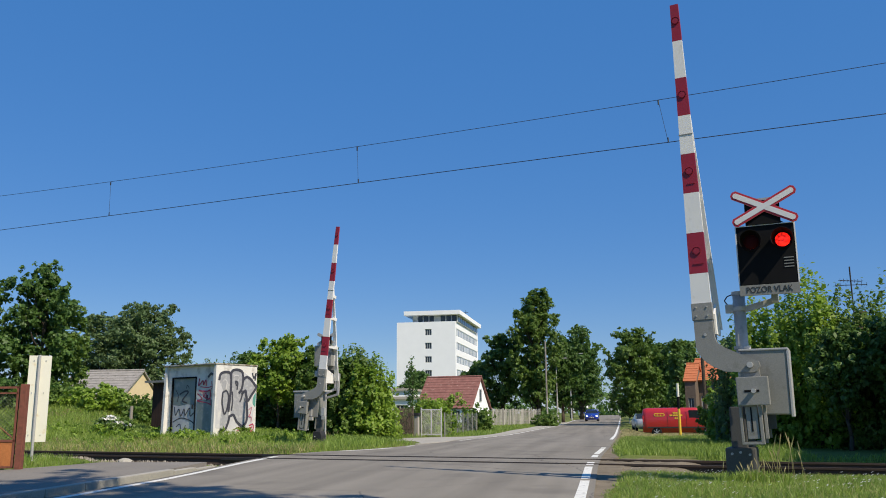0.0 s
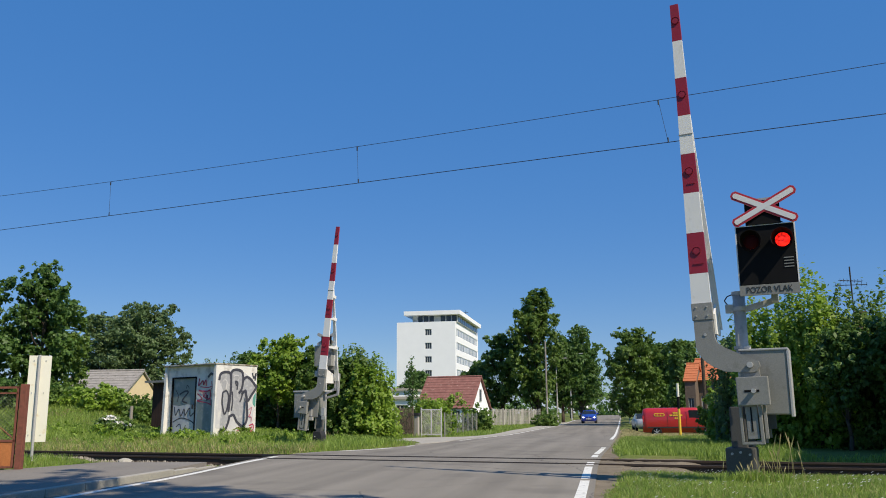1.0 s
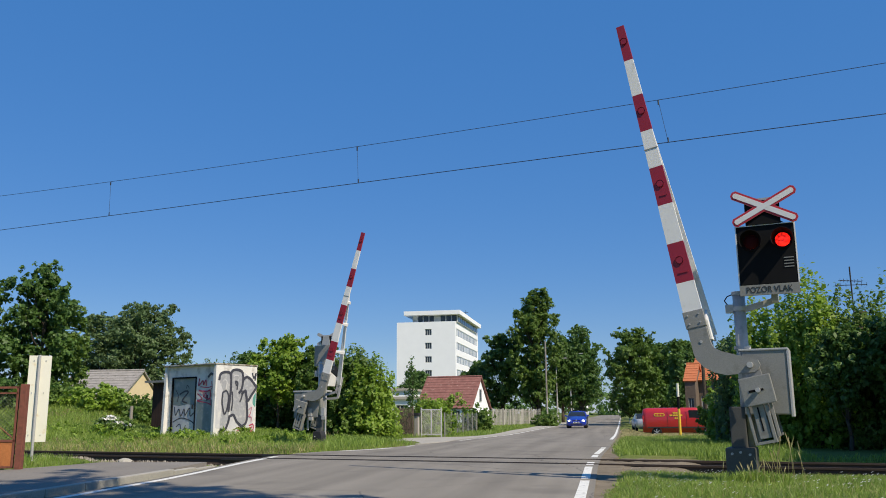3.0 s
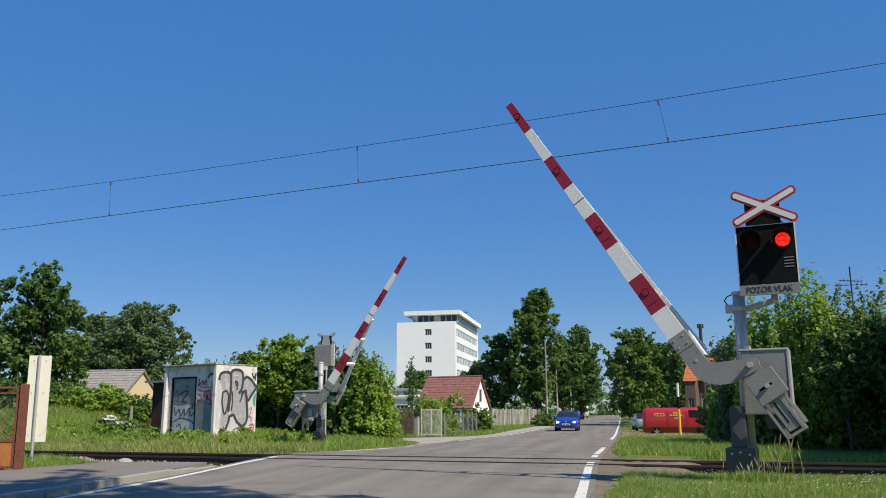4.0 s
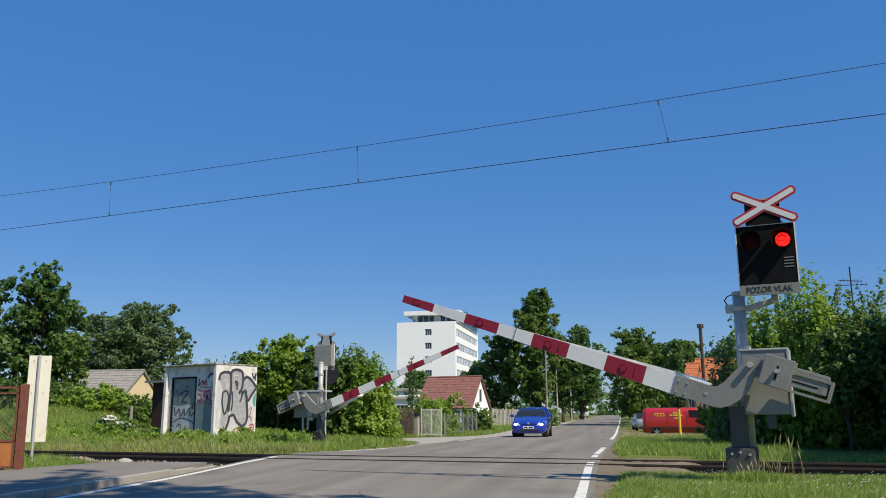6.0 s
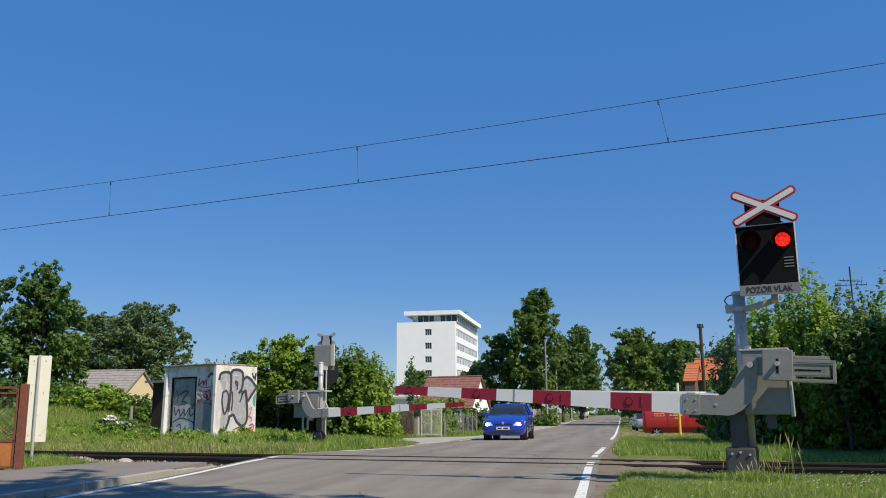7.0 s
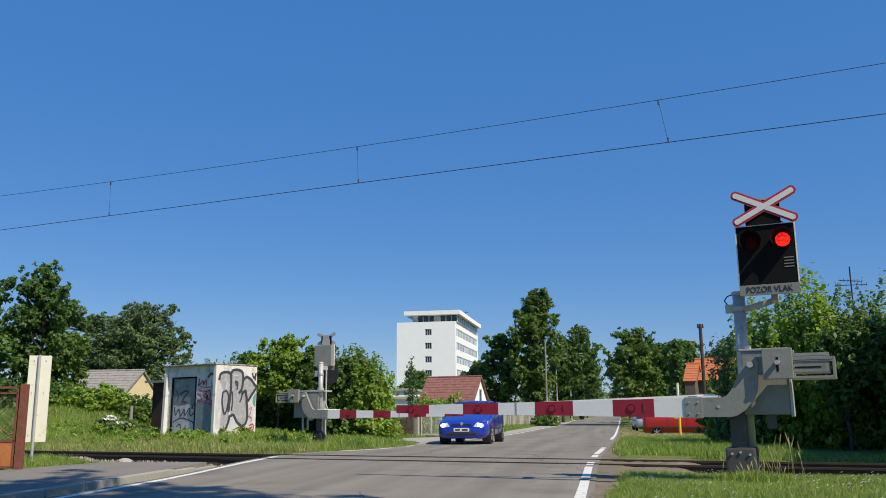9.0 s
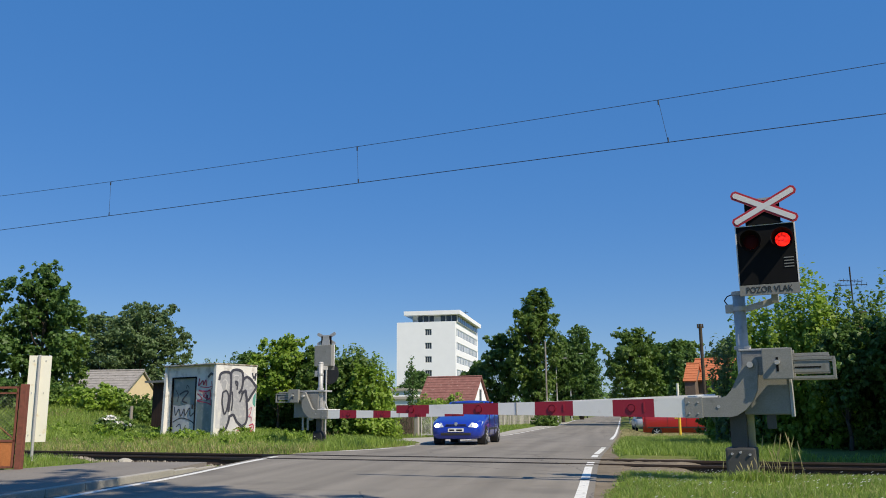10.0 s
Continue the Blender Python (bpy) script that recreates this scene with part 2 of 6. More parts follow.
def rod(bm, a, b, ra, rb=None, seg=10):
    a, b = Vector(a), Vector(b)
    d = b - a
    m = Matrix.Translation((a + b) / 2) @ d.to_track_quat("Z", "Y").to_matrix().to_4x4()
    return bmesh.ops.create_cone(bm, cap_ends=True, segments=seg, radius1=ra, radius2=ra if rb is None else rb, depth=d.length, matrix=m)["verts"]


def slab(bm, pts, y0, y1):
    """A plate with the outline pts (x, z) from y0 to y1."""
    f = [bm.verts.new((x, y0, z)) for x, z in pts]
    g = [bm.verts.new((x, y1, z)) for x, z in pts]
    bm.faces.new(f)
    bm.faces.new(list(reversed(g)))
    k = len(pts)
    for i in range(k):
        bm.faces.new((f[i], g[i], g[(i + 1) % k], f[(i + 1) % k]))


def quad(bm, *pts):
    return bm.faces.new([bm.verts.new(p) for p in pts])


def raw(name, verts, faces, mat, parent=None):
    me = bpy.data.meshes.new(name)
    me.from_pydata(verts, [], faces)
    me.materials.append(mat)
    ob = new(name, me)
    ob.parent = parent
    return ob


# ---- ground ----
ROAD_L = [(-40, -6.6), (0, -6.8), (9.9, -7.1), (13.3, -7.4), (17, -7.75), (19.2, -8.0), (22.4, -7.65), (26, -6.75), (30.8, -6.1), (45, -6.3), (60, -6.4), (75, -6.1), (98, -5.5), (161, -5.0), (900, -3.0)]
ROAD_R = [(-40, -0.3), (0, -0.28), (10.5, -0.27), (15.9, -0.3), (21.8, -0.25), (26.5, -0.1), (37.9, 0.13), (64.6, 0.43), (96, 0.84), (161, 1.56), (900, 7.0)]


PAVE_L = [(28, -7.2), (31, -8.6), (34, -9.3), (38, -9.4), (41, -8.6), (42.5, -7.5), (48, -7.3), (65, -7.7), (96, -7.2), (112, -6.6)]


def along(rows, y):
    return float(np.interp(y, [r[0] for r in rows], [r[1] for r in rows]))


TRACK_AT, TRACK_TURN = Vector((-4.6, 18.2, 0.055)), radians(165.8)   # the line of the rails
TRACK_X = Vector((math.cos(TRACK_TURN), math.sin(TRACK_TURN), 0))
TRACK_Y = Vector((-TRACK_X.y, TRACK_X.x, 0))


def track_side(x, y):
    """Metres beyond the track's centre line, away from the camera."""
    return -((x - TRACK_AT.x) * TRACK_Y.x + (y - TRACK_AT.y) * TRACK_Y.y)


def smooth(a, b, t):
    t = min(1, max(0, (t - a) / (b - a)))
    return t * t * (3 - 2 * t)


def dip(y):
    return -0.30 * smooth(27, 58, y) * (1 - smooth(75, 125, y))


def ground_height(x, y):
    left, right = along(ROAD_L, y), along(ROAD_R, y)
    side = track_side(x, y)
    pave = along(PAVE_L, y) if 29 < y < 110 else left
    off = max(min(left, pave) - x, x - right)
    if side < -2 and x < left:
        off = max(-11.4 - x, -0.5)
    h = -0.06 + 0.13 * smooth(0.0, 0.5, off)
    if off > 0:
        h += 0.03 * noise.noise((x * 0.7, y * 0.7, 0)) + 0.05 * noise.noise((x * 0.2, y * 0.2, 3))
        if x < left:
            h += 0.30 * smooth(2.0, 7.0, side) * smooth(2.5, 6, off)
        if x < -15:
            h += 1.15 * smooth(3.0, 11.0, side) * smooth(17.5, 24.0, -x) * (1 - smooth(35.0, 38.5, y))
        near = 1 - smooth(1.6, 2.3, abs(side))
        h = h * (1 - near) - 0.12 * near
        h -= 0.30 * smooth(0.3, 1.8, x - right) * smooth(36, 50, y) * (1 - smooth(75, 95, y)) if x > right else 0
        h -= 0.05 * (1 - smooth(1.8, 5.5, -side)) if side < 0 and x > right else 0
    far = smooth(150, 500, math.hypot(x, y))
    return h * (1 - far) - 0.06 * far + dip(y) * (1 - smooth(14, 40, abs(x + 3)))


def hump(x, y):
    """The road rises a little to the rails and dips beyond them."""
    return 0.055 * (1 - smooth(1.2, 6.0, abs(track_side(x, y)))) + dip(y)


GRID = {}


def ground_sheet(x, y):
    """Height of the built ground sheet at many places at once."""
    i = np.clip(np.searchsorted(GRID["x"], x) - 1, 0, len(GRID["x"]) - 2)
    j = np.clip(np.searchsorted(GRID["y"], y) - 1, 0, len(GRID["y"]) - 2)
    u = (x - GRID["x"][i]) / (GRID["x"][i + 1] - GRID["x"][i])
    w = (y - GRID["y"][j]) / (GRID["y"][j + 1] - GRID["y"][j])
    z = GRID["z"]
    return (z[j, i] * (1 - u) + z[j, i + 1] * u) * (1 - w) + (z[j + 1, i] * (1 - u) + z[j + 1, i + 1] * u) * w


def make_ground():
    xs = np.concatenate([[-3000, -1200, -500, -250, -140, -90], np.arange(-62, -14, 1.0), np.arange(-14, 12, 0.25), np.arange(12, 40, 1.0), [50, 80, 140, 250, 500, 1200, 3000]])
    ys = np.concatenate([[-1500, -500, -200, -80, -40], np.arange(-20, 4, 2.0), np.arange(4, 34, 0.25), np.arange(34, 130, 1.5), [150, 200, 300, 500, 900, 1600, 3000, 4500]])
    verts = [(float(x), float(y), ground_height(float(x), float(y))) for y in ys for x in xs]
    k = len(xs)
    GRID.update(x=xs, y=ys, z=np.array([p[2] for p in verts]).reshape(len(ys), k))
    faces = [(j * k + i, j * k + i + 1, (j + 1) * k + i + 1, (j + 1) * k + i) for j in range(len(ys) - 1) for i in range(k - 1)]
    ob = raw("ground", verts, faces, SOIL)
    for p in ob.data.polygons:
        p.use_smooth = True
    return tagged(ob, "grassy verge ground with worn brown patches beside the road", "ground", kind="structure")


def strip(name, mat, ys, left, right, z=0.0, depth=0.2):
    """A sheet with thickness between two lines along y."""
    v, f = [], []
    for y in ys:
        a, b = z + hump(left(y), y), z + hump(right(y), y)
        v += [(left(y), y, a), (right(y), y, b), (left(y), y, a - depth), (right(y), y, b - depth)]
    for i in range(len(ys) - 1):
        a, b = 4 * i, 4 * i + 4
        f += [(a, a + 1, b + 1, b), (a, b, b + 2, a + 2), (a + 1, a + 3, b + 3, b + 1)]
    f += [(0, 2, 3, 1), (len(v) - 4, len(v) - 3, len(v) - 1, len(v) - 2)]
    return raw(name, v, f, mat)


def make_road():
    ys = [-40, 0, 5] + [8 + 0.5 * i for i in range(70)] + [45 + 4 * i for i in range(30)] + [170, 250, 400, 900]
    road = strip("road", ASPHALT, ys, lambda y: along(ROAD_L, y), lambda y: along(ROAD_R, y))
    tagged(road, "worn grey asphalt road running over the level crossing", "road", kind="structure")
    line = lambda name, a, b, side, inset, w: tagged(strip(name, ROAD_PAINT, [a + (b - a) * i / 12 for i in range(13)], lambda y: along(side, y) + inset - w / 2, lambda y: along(side, y) + inset + w / 2, 0.004, 0.003),
                                                    "worn white painted edge line on the asphalt", "road line", kind="structure")
    line("edge_line", 4, 19.0, ROAD_L, 0.2, 0.13)
    line("edge_line", 22.6, 25.4, ROAD_L, 0.25, 0.13)
    line("edge_line", 26.5, 120, ROAD_L, 0.22, 0.12)
    for a, b in ((6.5, 9.6), (10.2, 12.9), (13.2, 15.6), (16.1, 17.0), (18.9, 20.3), (21.0, 24.6), (24.75, 150)):
        line("edge_line", a, b, ROAD_R, -0.16, 0.135)
    tagged(strip("verge_edge", DIRT, [2 + 0.5 * i for i in range(130)], lambda y: along(ROAD_R, y) - 0.01, lambda y: along(ROAD_R, y) + 0.38 + 0.16 * math.sin(y * 1.3) * math.sin(y * 0.37 + 1), -0.012, 0.15),
           "bare gravelly dirt along the edge of the asphalt", "road edge", kind="structure")
    # raised pavement beside the near lane, with its kerb
    kerb_ys = [-20, 0] + [6 + 0.5 * i for i in range(21)]
    tagged(strip("pavement", ASPHALT_OLD, kerb_ys, lambda y: -11.4 + 0.35 * max(0, y - 13) , lambda y: along(ROAD_L, y) - 0.36, 0.06, 0.3), "grey asphalt footway beside the road", "pavement", kind="structure")
    kerb = holder("kerb", "weathered pale concrete kerb along the footway", "kerb", kind="structure")
    for i in range(24):
        y = 16.1 - i * 1.0
        x0, x1 = along(ROAD_L, y) - 0.2, along(ROAD_L, y - 0.985) - 0.2
        bm = bmesh.new()
        a = math.atan2(x1 - x0, 0.985)
        top = 0.08 - 0.06 * max(0, 1 - i / 2.0)
        box(bm, -0.15, 0.0, -0.985, 0, -0.15, top, pose(x0, y, 0, 0, 0, math.degrees(a) * 1), 0.015)
        part("kerb_stone", bm, CONCRETE, kerb)
    # pale paved strip between the lane and the gardens beyond the track
    tagged(strip("side_pavement", CONCRETE, [28.2 + 1.2 * i for i in range(66)], lambda y: along(PAVE_L, y), lambda y: along(ROAD_L, y) - 0.02, 0.02, 0.3),
           "pale concrete strip between road and garden fences", "pavement", kind="structure")


def make_track():
    frame_m = Matrix.Translation(TRACK_AT) @ Matrix.Rotation(TRACK_TURN, 4, "Z")
    track = holder("railway_track", "single railway track with rusty rails crossing the road", "railway track", frame_m)
    prof = [(-0.075, 0), (0.075, 0), (0.075, 0.02), (0.012, 0.04), (0.012, 0.12), (0.036, 0.135), (0.036, 0.17), (-0.036, 0.17), (-0.036, 0.135), (-0.012, 0.12), (-0.012, 0.04), (-0.075, 0.02)]
    for s in (-0.752, 0.752):
        bm = bmesh.new()
        a = [bm.verts.new((-160, s + y, z - 0.155)) for y, z in prof]
        b = [bm.verts.new((160, s + y, z - 0.155)) for y, z in prof]
        bm.faces.new(a)
        bm.faces.new(list(reversed(b)))
        for i in range(len(prof)):
            bm.faces.new((a[i], b[i], b[(i + 1) % len(prof)], a[(i + 1) % len(prof)]))
        part("rail", bm, RUST, track)
        for g0, g1 in ((0.045, 0.085),):
            bm = bmesh.new()
            for q in (-1, 1):
                box(bm, -3.9, 4.2, s + min(q * g0, q * g1), s + max(q * g0, q * g1), -0.05, 0.006)
            part("crossing_groove", bm, DARK_STEEL, track)
    bm = bmesh.new()
    box(bm, -1, 1, -0.13, 0.13, -0.2, -0.15, bevel=0.01)
    me = mesh_of("sleeper", bm, SLEEPER)
    for i in range(90):
        x = -27 + i * 0.62
        if -4.4 < x < 4.2:
            continue
        ob = new("sleeper", me)
        ob.parent = track
        ob.matrix_basis = pose(x, 0, 0, 0, 0, 90) @ Matrix.Diagonal((1.25, 1, 1, 1))
    for x0, x1 in ((-6.5, -4.42),):
        bm = bmesh.new()
        cols = [[bm.verts.new((x0 + (x1 - x0) * i / 14 + 0.12 * noise.noise((i, j, 1)), -2.5 + 5.0 * j / 24, -0.02 + 0.03 * noise.noise((i * 0.6, j * 0.6, 2)) - 0.16 * (max(0, abs(j - 12) - 8) / 4) ** 2 - 0.14 * (max(0, (4 - i) / 4) ** 2 if x0 < 0 else 0))) for j in range(25)] for i in range(15)]
        for u, w in zip(cols, cols[1:]):
            for j in range(24):
                bm.faces.new((u[j], u[j + 1], w[j + 1], w[j]))
        part("crossing_apron", bm, DIRT, track, "brown gravelly dirt beside the crossing")
    rng = np.random.default_rng(4)
    v, f = [], []
    for i in range(9000):
        x = rng.uniform(-40, 34)
        if -4.2 < x < 4.0:
            continue
        y = rng.uniform(-1.75, 1.75)
        r = rng.uniform(0.02, 0.05)
        z = -0.185 + rng.uniform(0, 0.02)
        a = rng.uniform(0, 6.28)
        c, s = math.cos(a) * r, math.sin(a) * r
        k = len(v)
        v += [(x + c, y + s, z), (x - s, y + c, z), (x - c, y - s, z), (x + s, y - c, z), (x + rng.uniform(-.3, .3) * r, y, z + r * 1.1)]
        f += [(k, k + 1, k + 4), (k + 1, k + 2, k + 4), (k + 2, k + 3, k + 4), (k + 3, k, k + 4)]
    for i in range(3500):
        x, y = rng.uniform(3.9, 16), rng.uniform(1.3, 2.35)
        r = rng.uniform(0.02, 0.05)
        w = track.matrix_world @ Vector((x, y, 0))
        z = max(ground_height(w.x, w.y), -0.13) - 0.055 + 0.045
        c, s = math.cos(i) * r, math.sin(i) * r
        k = len(v)
        v += [(x + c, y + s, z - 0.05), (x - s, y + c, z - 0.05), (x - c, y - s, z - 0.05), (x + s, y - c, z - 0.05), (x + rng.uniform(-.3, .3) * r, y, z + r * 0.35)]
        f += [(k, k + 1, k + 4), (k + 1, k + 2, k + 4), (k + 2, k + 3, k + 4), (k + 3, k, k + 4)]
    ob = raw("ballast", v, f, BALLAST, track)
    tagged(ob, "coarse grey brown ballast stones", kind="stuff")


make_ground()
make_road()
make_track()


# ---- wires ----
def make_wires():
    m = Matrix.Translation(TRACK_AT) @ Matrix.Rotation(TRACK_TURN, 4, "Z")
    line = holder("overhead_line", "thin dark overhead wires above the railway", "overhead wire", m)
    low = lambda x: 6.355 + 0.0112 * (x - 1)
    high = lambda x: 7.265 + 0.0145 * (x - 1) + 0.00075 * (x - 1) ** 2
    for name, h, r in (("contact_wire", low, 0.008), ("carrier_wire", high, 0.006)):
        bm = bmesh.new()
        xs = [-28 + 2.5 * i for i in range(50)]
        tube = [[bm.verts.new((x, r * math.cos(k * math.tau / 6), h(x) + r * math.sin(k * math.tau / 6))) for k in range(6)] for x in xs]
        for u, w in zip(tube, tube[1:]):
            for k in range(6):
                bm.faces.new((u[k], u[(k + 1) % 6], w[(k + 1) % 6], w[k]))
        part(name, bm, WIRE, line)
    for x, xt in ((-6.14, -5.99), (1.12, 1.16), (9.2, 9.22), (17.7, 17.7), (-13.5, -13.3)):
        bm = bmesh.new()
        rod(bm, (x, 0, low(x)), (xt, 0, high(xt)), 0.004, seg=6)
        rod(bm, (x, 0, low(x)), (x, 0, low(x) + 0.1), 0.014, seg=6)
        rod(bm, (xt, 0, high(xt) - 0.1), (xt, 0, high(xt)), 0.016, seg=6)
        part("dropper", bm, WIRE, line)


make_wires()


# ---- level crossing barriers ----
def text_mesh(words, size, mat, name="lettering"):
    cu = bpy.data.curves.new(name, "FONT")
    cu.body, cu.size, cu.align_x, cu.align_y, cu.extrude = words, size, "CENTER", "CENTER", 0.002
    tmp = new(name, cu)
    dg = bpy.context.evaluated_depsgraph_get()
    me = bpy.data.meshes.new_from_object(tmp.evaluated_get(dg))
    bpy.data.objects.remove(tmp)
    me.materials.clear()
    me.materials.append(mat)
    return me


PIVOT = Vector((-0.167, 0.16, 1.553))
FAR_PIVOT = Vector((0.215, -0.40, 1.575))
LAMPS = []


def make_arm(bar, pivot, spread, rail_z, flip):
    """The turning arm with its rear rail, elbow and counterweights; flip sets it on the other face."""
    arm = new("barrier_arm")
    arm.parent = bar
    tagged(arm, "red and white striped barrier arm with counterweights")
    arm.matrix_basis = Matrix.Translation(pivot)
    bm = bmesh.new()
    elbow = [(0.08, 0.04), (0.05, 0.11), (-0.02, 0.125), (-0.08, 0.09), (-0.10, 0.03), (-0.07, -0.33), (0.0, -0.48), (0.10, -0.60), (0.22, -0.675), (0.30, -0.69), (0.885, -0.69), (0.885, -0.435), (0.42, -0.43), (0.34, -0.41), (0.27, -0.33)]
    slab(bm, elbow, -0.02, 0.07)
    el = part("elbow", bm, GREY_PAINT, arm, "grey cast steel elbow")
    bm = bmesh.new()
    rod(bm, (0, 0.05, 0), (0, 0.15, 0), 0.04, seg=14)
    part("pivot_pin", bm, GALV, el)
    bm = bmesh.new()
    rod(bm, (0.45, 0.05, -0.55), (0.45, 0.078, -0.55), 0.022, seg=10)
    part("bolt", bm, GALV, el)
    x0, x1, top0, bot0, top1, bot1 = 0.66, 5.468, -0.425, -0.70, -0.487, -0.607
    edge = lambda x: ((x - x0) / (x1 - x0))
    up = lambda x: top0 + (top1 - top0) * edge(x)
    dn = lambda x: bot0 + (bot1 - bot0) * edge(x)
    marks = [x1 - 0.592 * i for i in range(8)]
    for i in range(8):
        b, a = marks[i], (marks[i + 1] if i < 7 else x0 + 0.226)
        bm = bmesh.new()
        slab(bm, [(a, dn(a)), (b, dn(b)), (b, up(b)), (a, up(a))], 0.015, 0.065)
        red = i % 2 == 0
        st = part("arm_section", bm, ARM_RED if red else ARM_WHITE, arm, "red painted section" if red else "white painted section")
        if red:
            c = b - 0.27
            bm = bmesh.new()
            bmesh.ops.create_cone(bm, cap_ends=True, segments=20, radius1=0.045, radius2=0.045, depth=0.012, matrix=pose(c, 0.071, (up(c) + dn(c)) / 2, 90))
            part("reflector", bm, ARM_RED, st, "round red reflector")
            bm = bmesh.new()
            bmesh.ops.create_cone(bm, cap_ends=False, segments=20, radius1=0.058, radius2=0.058, depth=0.014, matrix=pose(c, 0.072, (up(c) + dn(c)) / 2, 90))
            part("reflector_ring", bm, ARM_RED, st)
        if i == 3:
            bm = bmesh.new()
            box(bm, (a + b) / 2 - 0.006, (a + b) / 2 + 0.006, 0.06, 0.073, dn(a) - 0.004, up(a) + 0.004)
            part("joint_strap", bm, GREY_PAINT, st)
        if i == 6 or i == 4:
            bm = bmesh.new()
            c = b - 0.45
            box(bm, c - 0.008, c + 0.008, 0.06, 0.075, dn(c) + 0.07, up(c) - 0.04)
            part("rib", bm, ARM_RED, st)
    bm = bmesh.new()
    box(bm, 0.66, 0.90, 0.0, 0.08, -0.705, -0.42, bevel=0.008)
    sl = part("arm_sleeve", bm, GREY_PAINT, arm, "grey clamp holding the arm")
    for x in (0.72, 0.84):
        for z in (-0.64, -0.49):
            bm = bmesh.new()
            rod(bm, (x, 0.07, z), (x, 0.092, z), 0.012, seg=8)
            part("bolt", bm, GALV, sl)
    # rear rail, spread from the arm at its root
    bm = bmesh.new()
    a, b = Vector((0.55, 0.04 - spread, rail_z)), Vector((3.9, -0.02, -0.50))
    d = (b - a).normalized()
    s = Vector((-d.y, d.x, 0)) * 0.02
    deep = 0.11 if flip else 0.05
    for h in (0.0,):
        vs = [a - s + Vector((0, 0, -deep)), a + s + Vector((0, 0, -deep)), a + s + Vector((0, 0, .04)), a - s + Vector((0, 0, .04))]
        ve = [b - s + Vector((0, 0, -.03)), b + s + Vector((0, 0, -.03)), b + s + Vector((0, 0, .02)), b - s + Vector((0, 0, .02))]
        v0, v1 = [bm.verts.new(v) for v in vs], [bm.verts.new(v) for v in ve]
        bm.faces.new(v0), bm.faces.new(v1[::-1])
        for i in range(4):
            bm.faces.new((v0[i], v1[i], v1[(i + 1) % 4], v0[(i + 1) % 4]))
    part("rear_rail", bm, ARM_WHITE, arm, "white rear stiffening rail")
    bm = bmesh.new()
    outline = [(0.46, 0.0), (0.46, 0.04 - spread), (0.74, 0.04 - spread), (0.90, 0.02 - spread / 2), (0.74, 0.0)]
    lo, hi = [bm.verts.new((p, q, -0.425)) for p, q in outline], [bm.verts.new((p, q, -0.40)) for p, q in outline]
    bm.faces.new(lo[::-1]), bm.faces.new(hi)
    for i in range(5):
        bm.faces.new((lo[i], lo[(i + 1) % 5], hi[(i + 1) % 5], hi[i]))
    bmesh.ops.recalc_face_normals(bm, faces=bm.faces[:])
    part("root_plate", bm, ARM_WHITE, arm, "white plate joining arm and rear rail")
    for x in (1.6, 2.5, 3.2):
        bm = bmesh.new()
        y = a.y + (b.y - a.y) * (x - a.x) / (b.x - a.x)
        zs = -0.53
        wide = 0.05
        vs = [(x - wide * 0.4, 0.015), (x + wide * 0.4, 0.015), (x + wide, y), (x - wide, y)]
        lo, hi = [bm.verts.new((p, q, zs - 0.09)) for p, q in vs], [bm.verts.new((p, q, zs + 0.03)) for p, q in vs]
        bm.faces.new(lo[::-1]), bm.faces.new(hi)
        for i in range(4):
            bm.faces.new((lo[i], lo[(i + 1) % 4], hi[(i + 1) % 4], hi[i]))
        part("cross_strut", bm, ARM_WHITE, arm, "white strut between arm and rear rail")
    # second elbow plate and counterweights
    for a, b, c, e in ((0.0, 0.05, 0.30, -0.52), (-0.35, 0.08, 0.02, 0.03), (0.25, -0.50, 0.80, -0.50), (-0.10, 0.02, 0.12, -0.60), (0.12, -0.62, 0.80, -0.58)):
        bm = bmesh.new()
        way = Vector((c - a, 0, e - b))
        up2 = Vector((-way.z, 0, way.x)).normalized() * 0.035
        slab(bm, [(a - up2.x, b - up2.z), (c - up2.x, e - up2.z), (c + up2.x, e + up2.z), (a + up2.x, b + up2.z)], -0.01 - spread, 0.04 - spread)
        part("rear_link", bm, GALV, arm, "light grey rear link of the arm")
    bm = bmesh.new()
    rod(bm, (0, -spread, 0), (0, 0.06, 0), 0.035, seg=12)
    part("axle", bm, DARK_STEEL, arm)
    for y0, y1 in ((-0.02, 0.06), (-0.02 - spread, 0.04 - spread)):
        bm = bmesh.new()
        slab(bm, [(0.02, 0.10), (-0.30, 0.12), (-0.30, -0.12), (-0.06, -0.14)], y0 + 0.005, y1 - 0.01)
        part("weight_lever", bm, GREY_PAINT, arm)
        bm = bmesh.new()
        box(bm, -0.54, -0.16, y1 - 0.005, y1 + 0.10, -0.20, 0.21, bevel=0.012)
        w = part("counterweight", bm, GREY_PAINT, arm, "square grey counterweight plate")
        bm = bmesh.new()
        box(bm, -0.365, -0.335, y1 + 0.10, y1 + 0.104, -0.10, 0.09)
        part("slot", bm, BLACK, w)
        bm = bmesh.new()
        rod(bm, (-0.35, y1 + 0.10, 0.02), (-0.35, y1 + 0.16, 0.02), 0.032, seg=12)
        part("clamp_nut", bm, GALV, w)
        bm = bmesh.new()
        box(bm, -1.03, -0.54, y0, y1 + 0.05, 0.045, 0.085, bevel=0.004)
        box(bm, -1.03, -0.54, y0, y1 + 0.05, -0.20, -0.165, bevel=0.004)
        box(bm, -1.05, -1.015, y0, y1 + 0.05, -0.20, 0.085, bevel=0.004)
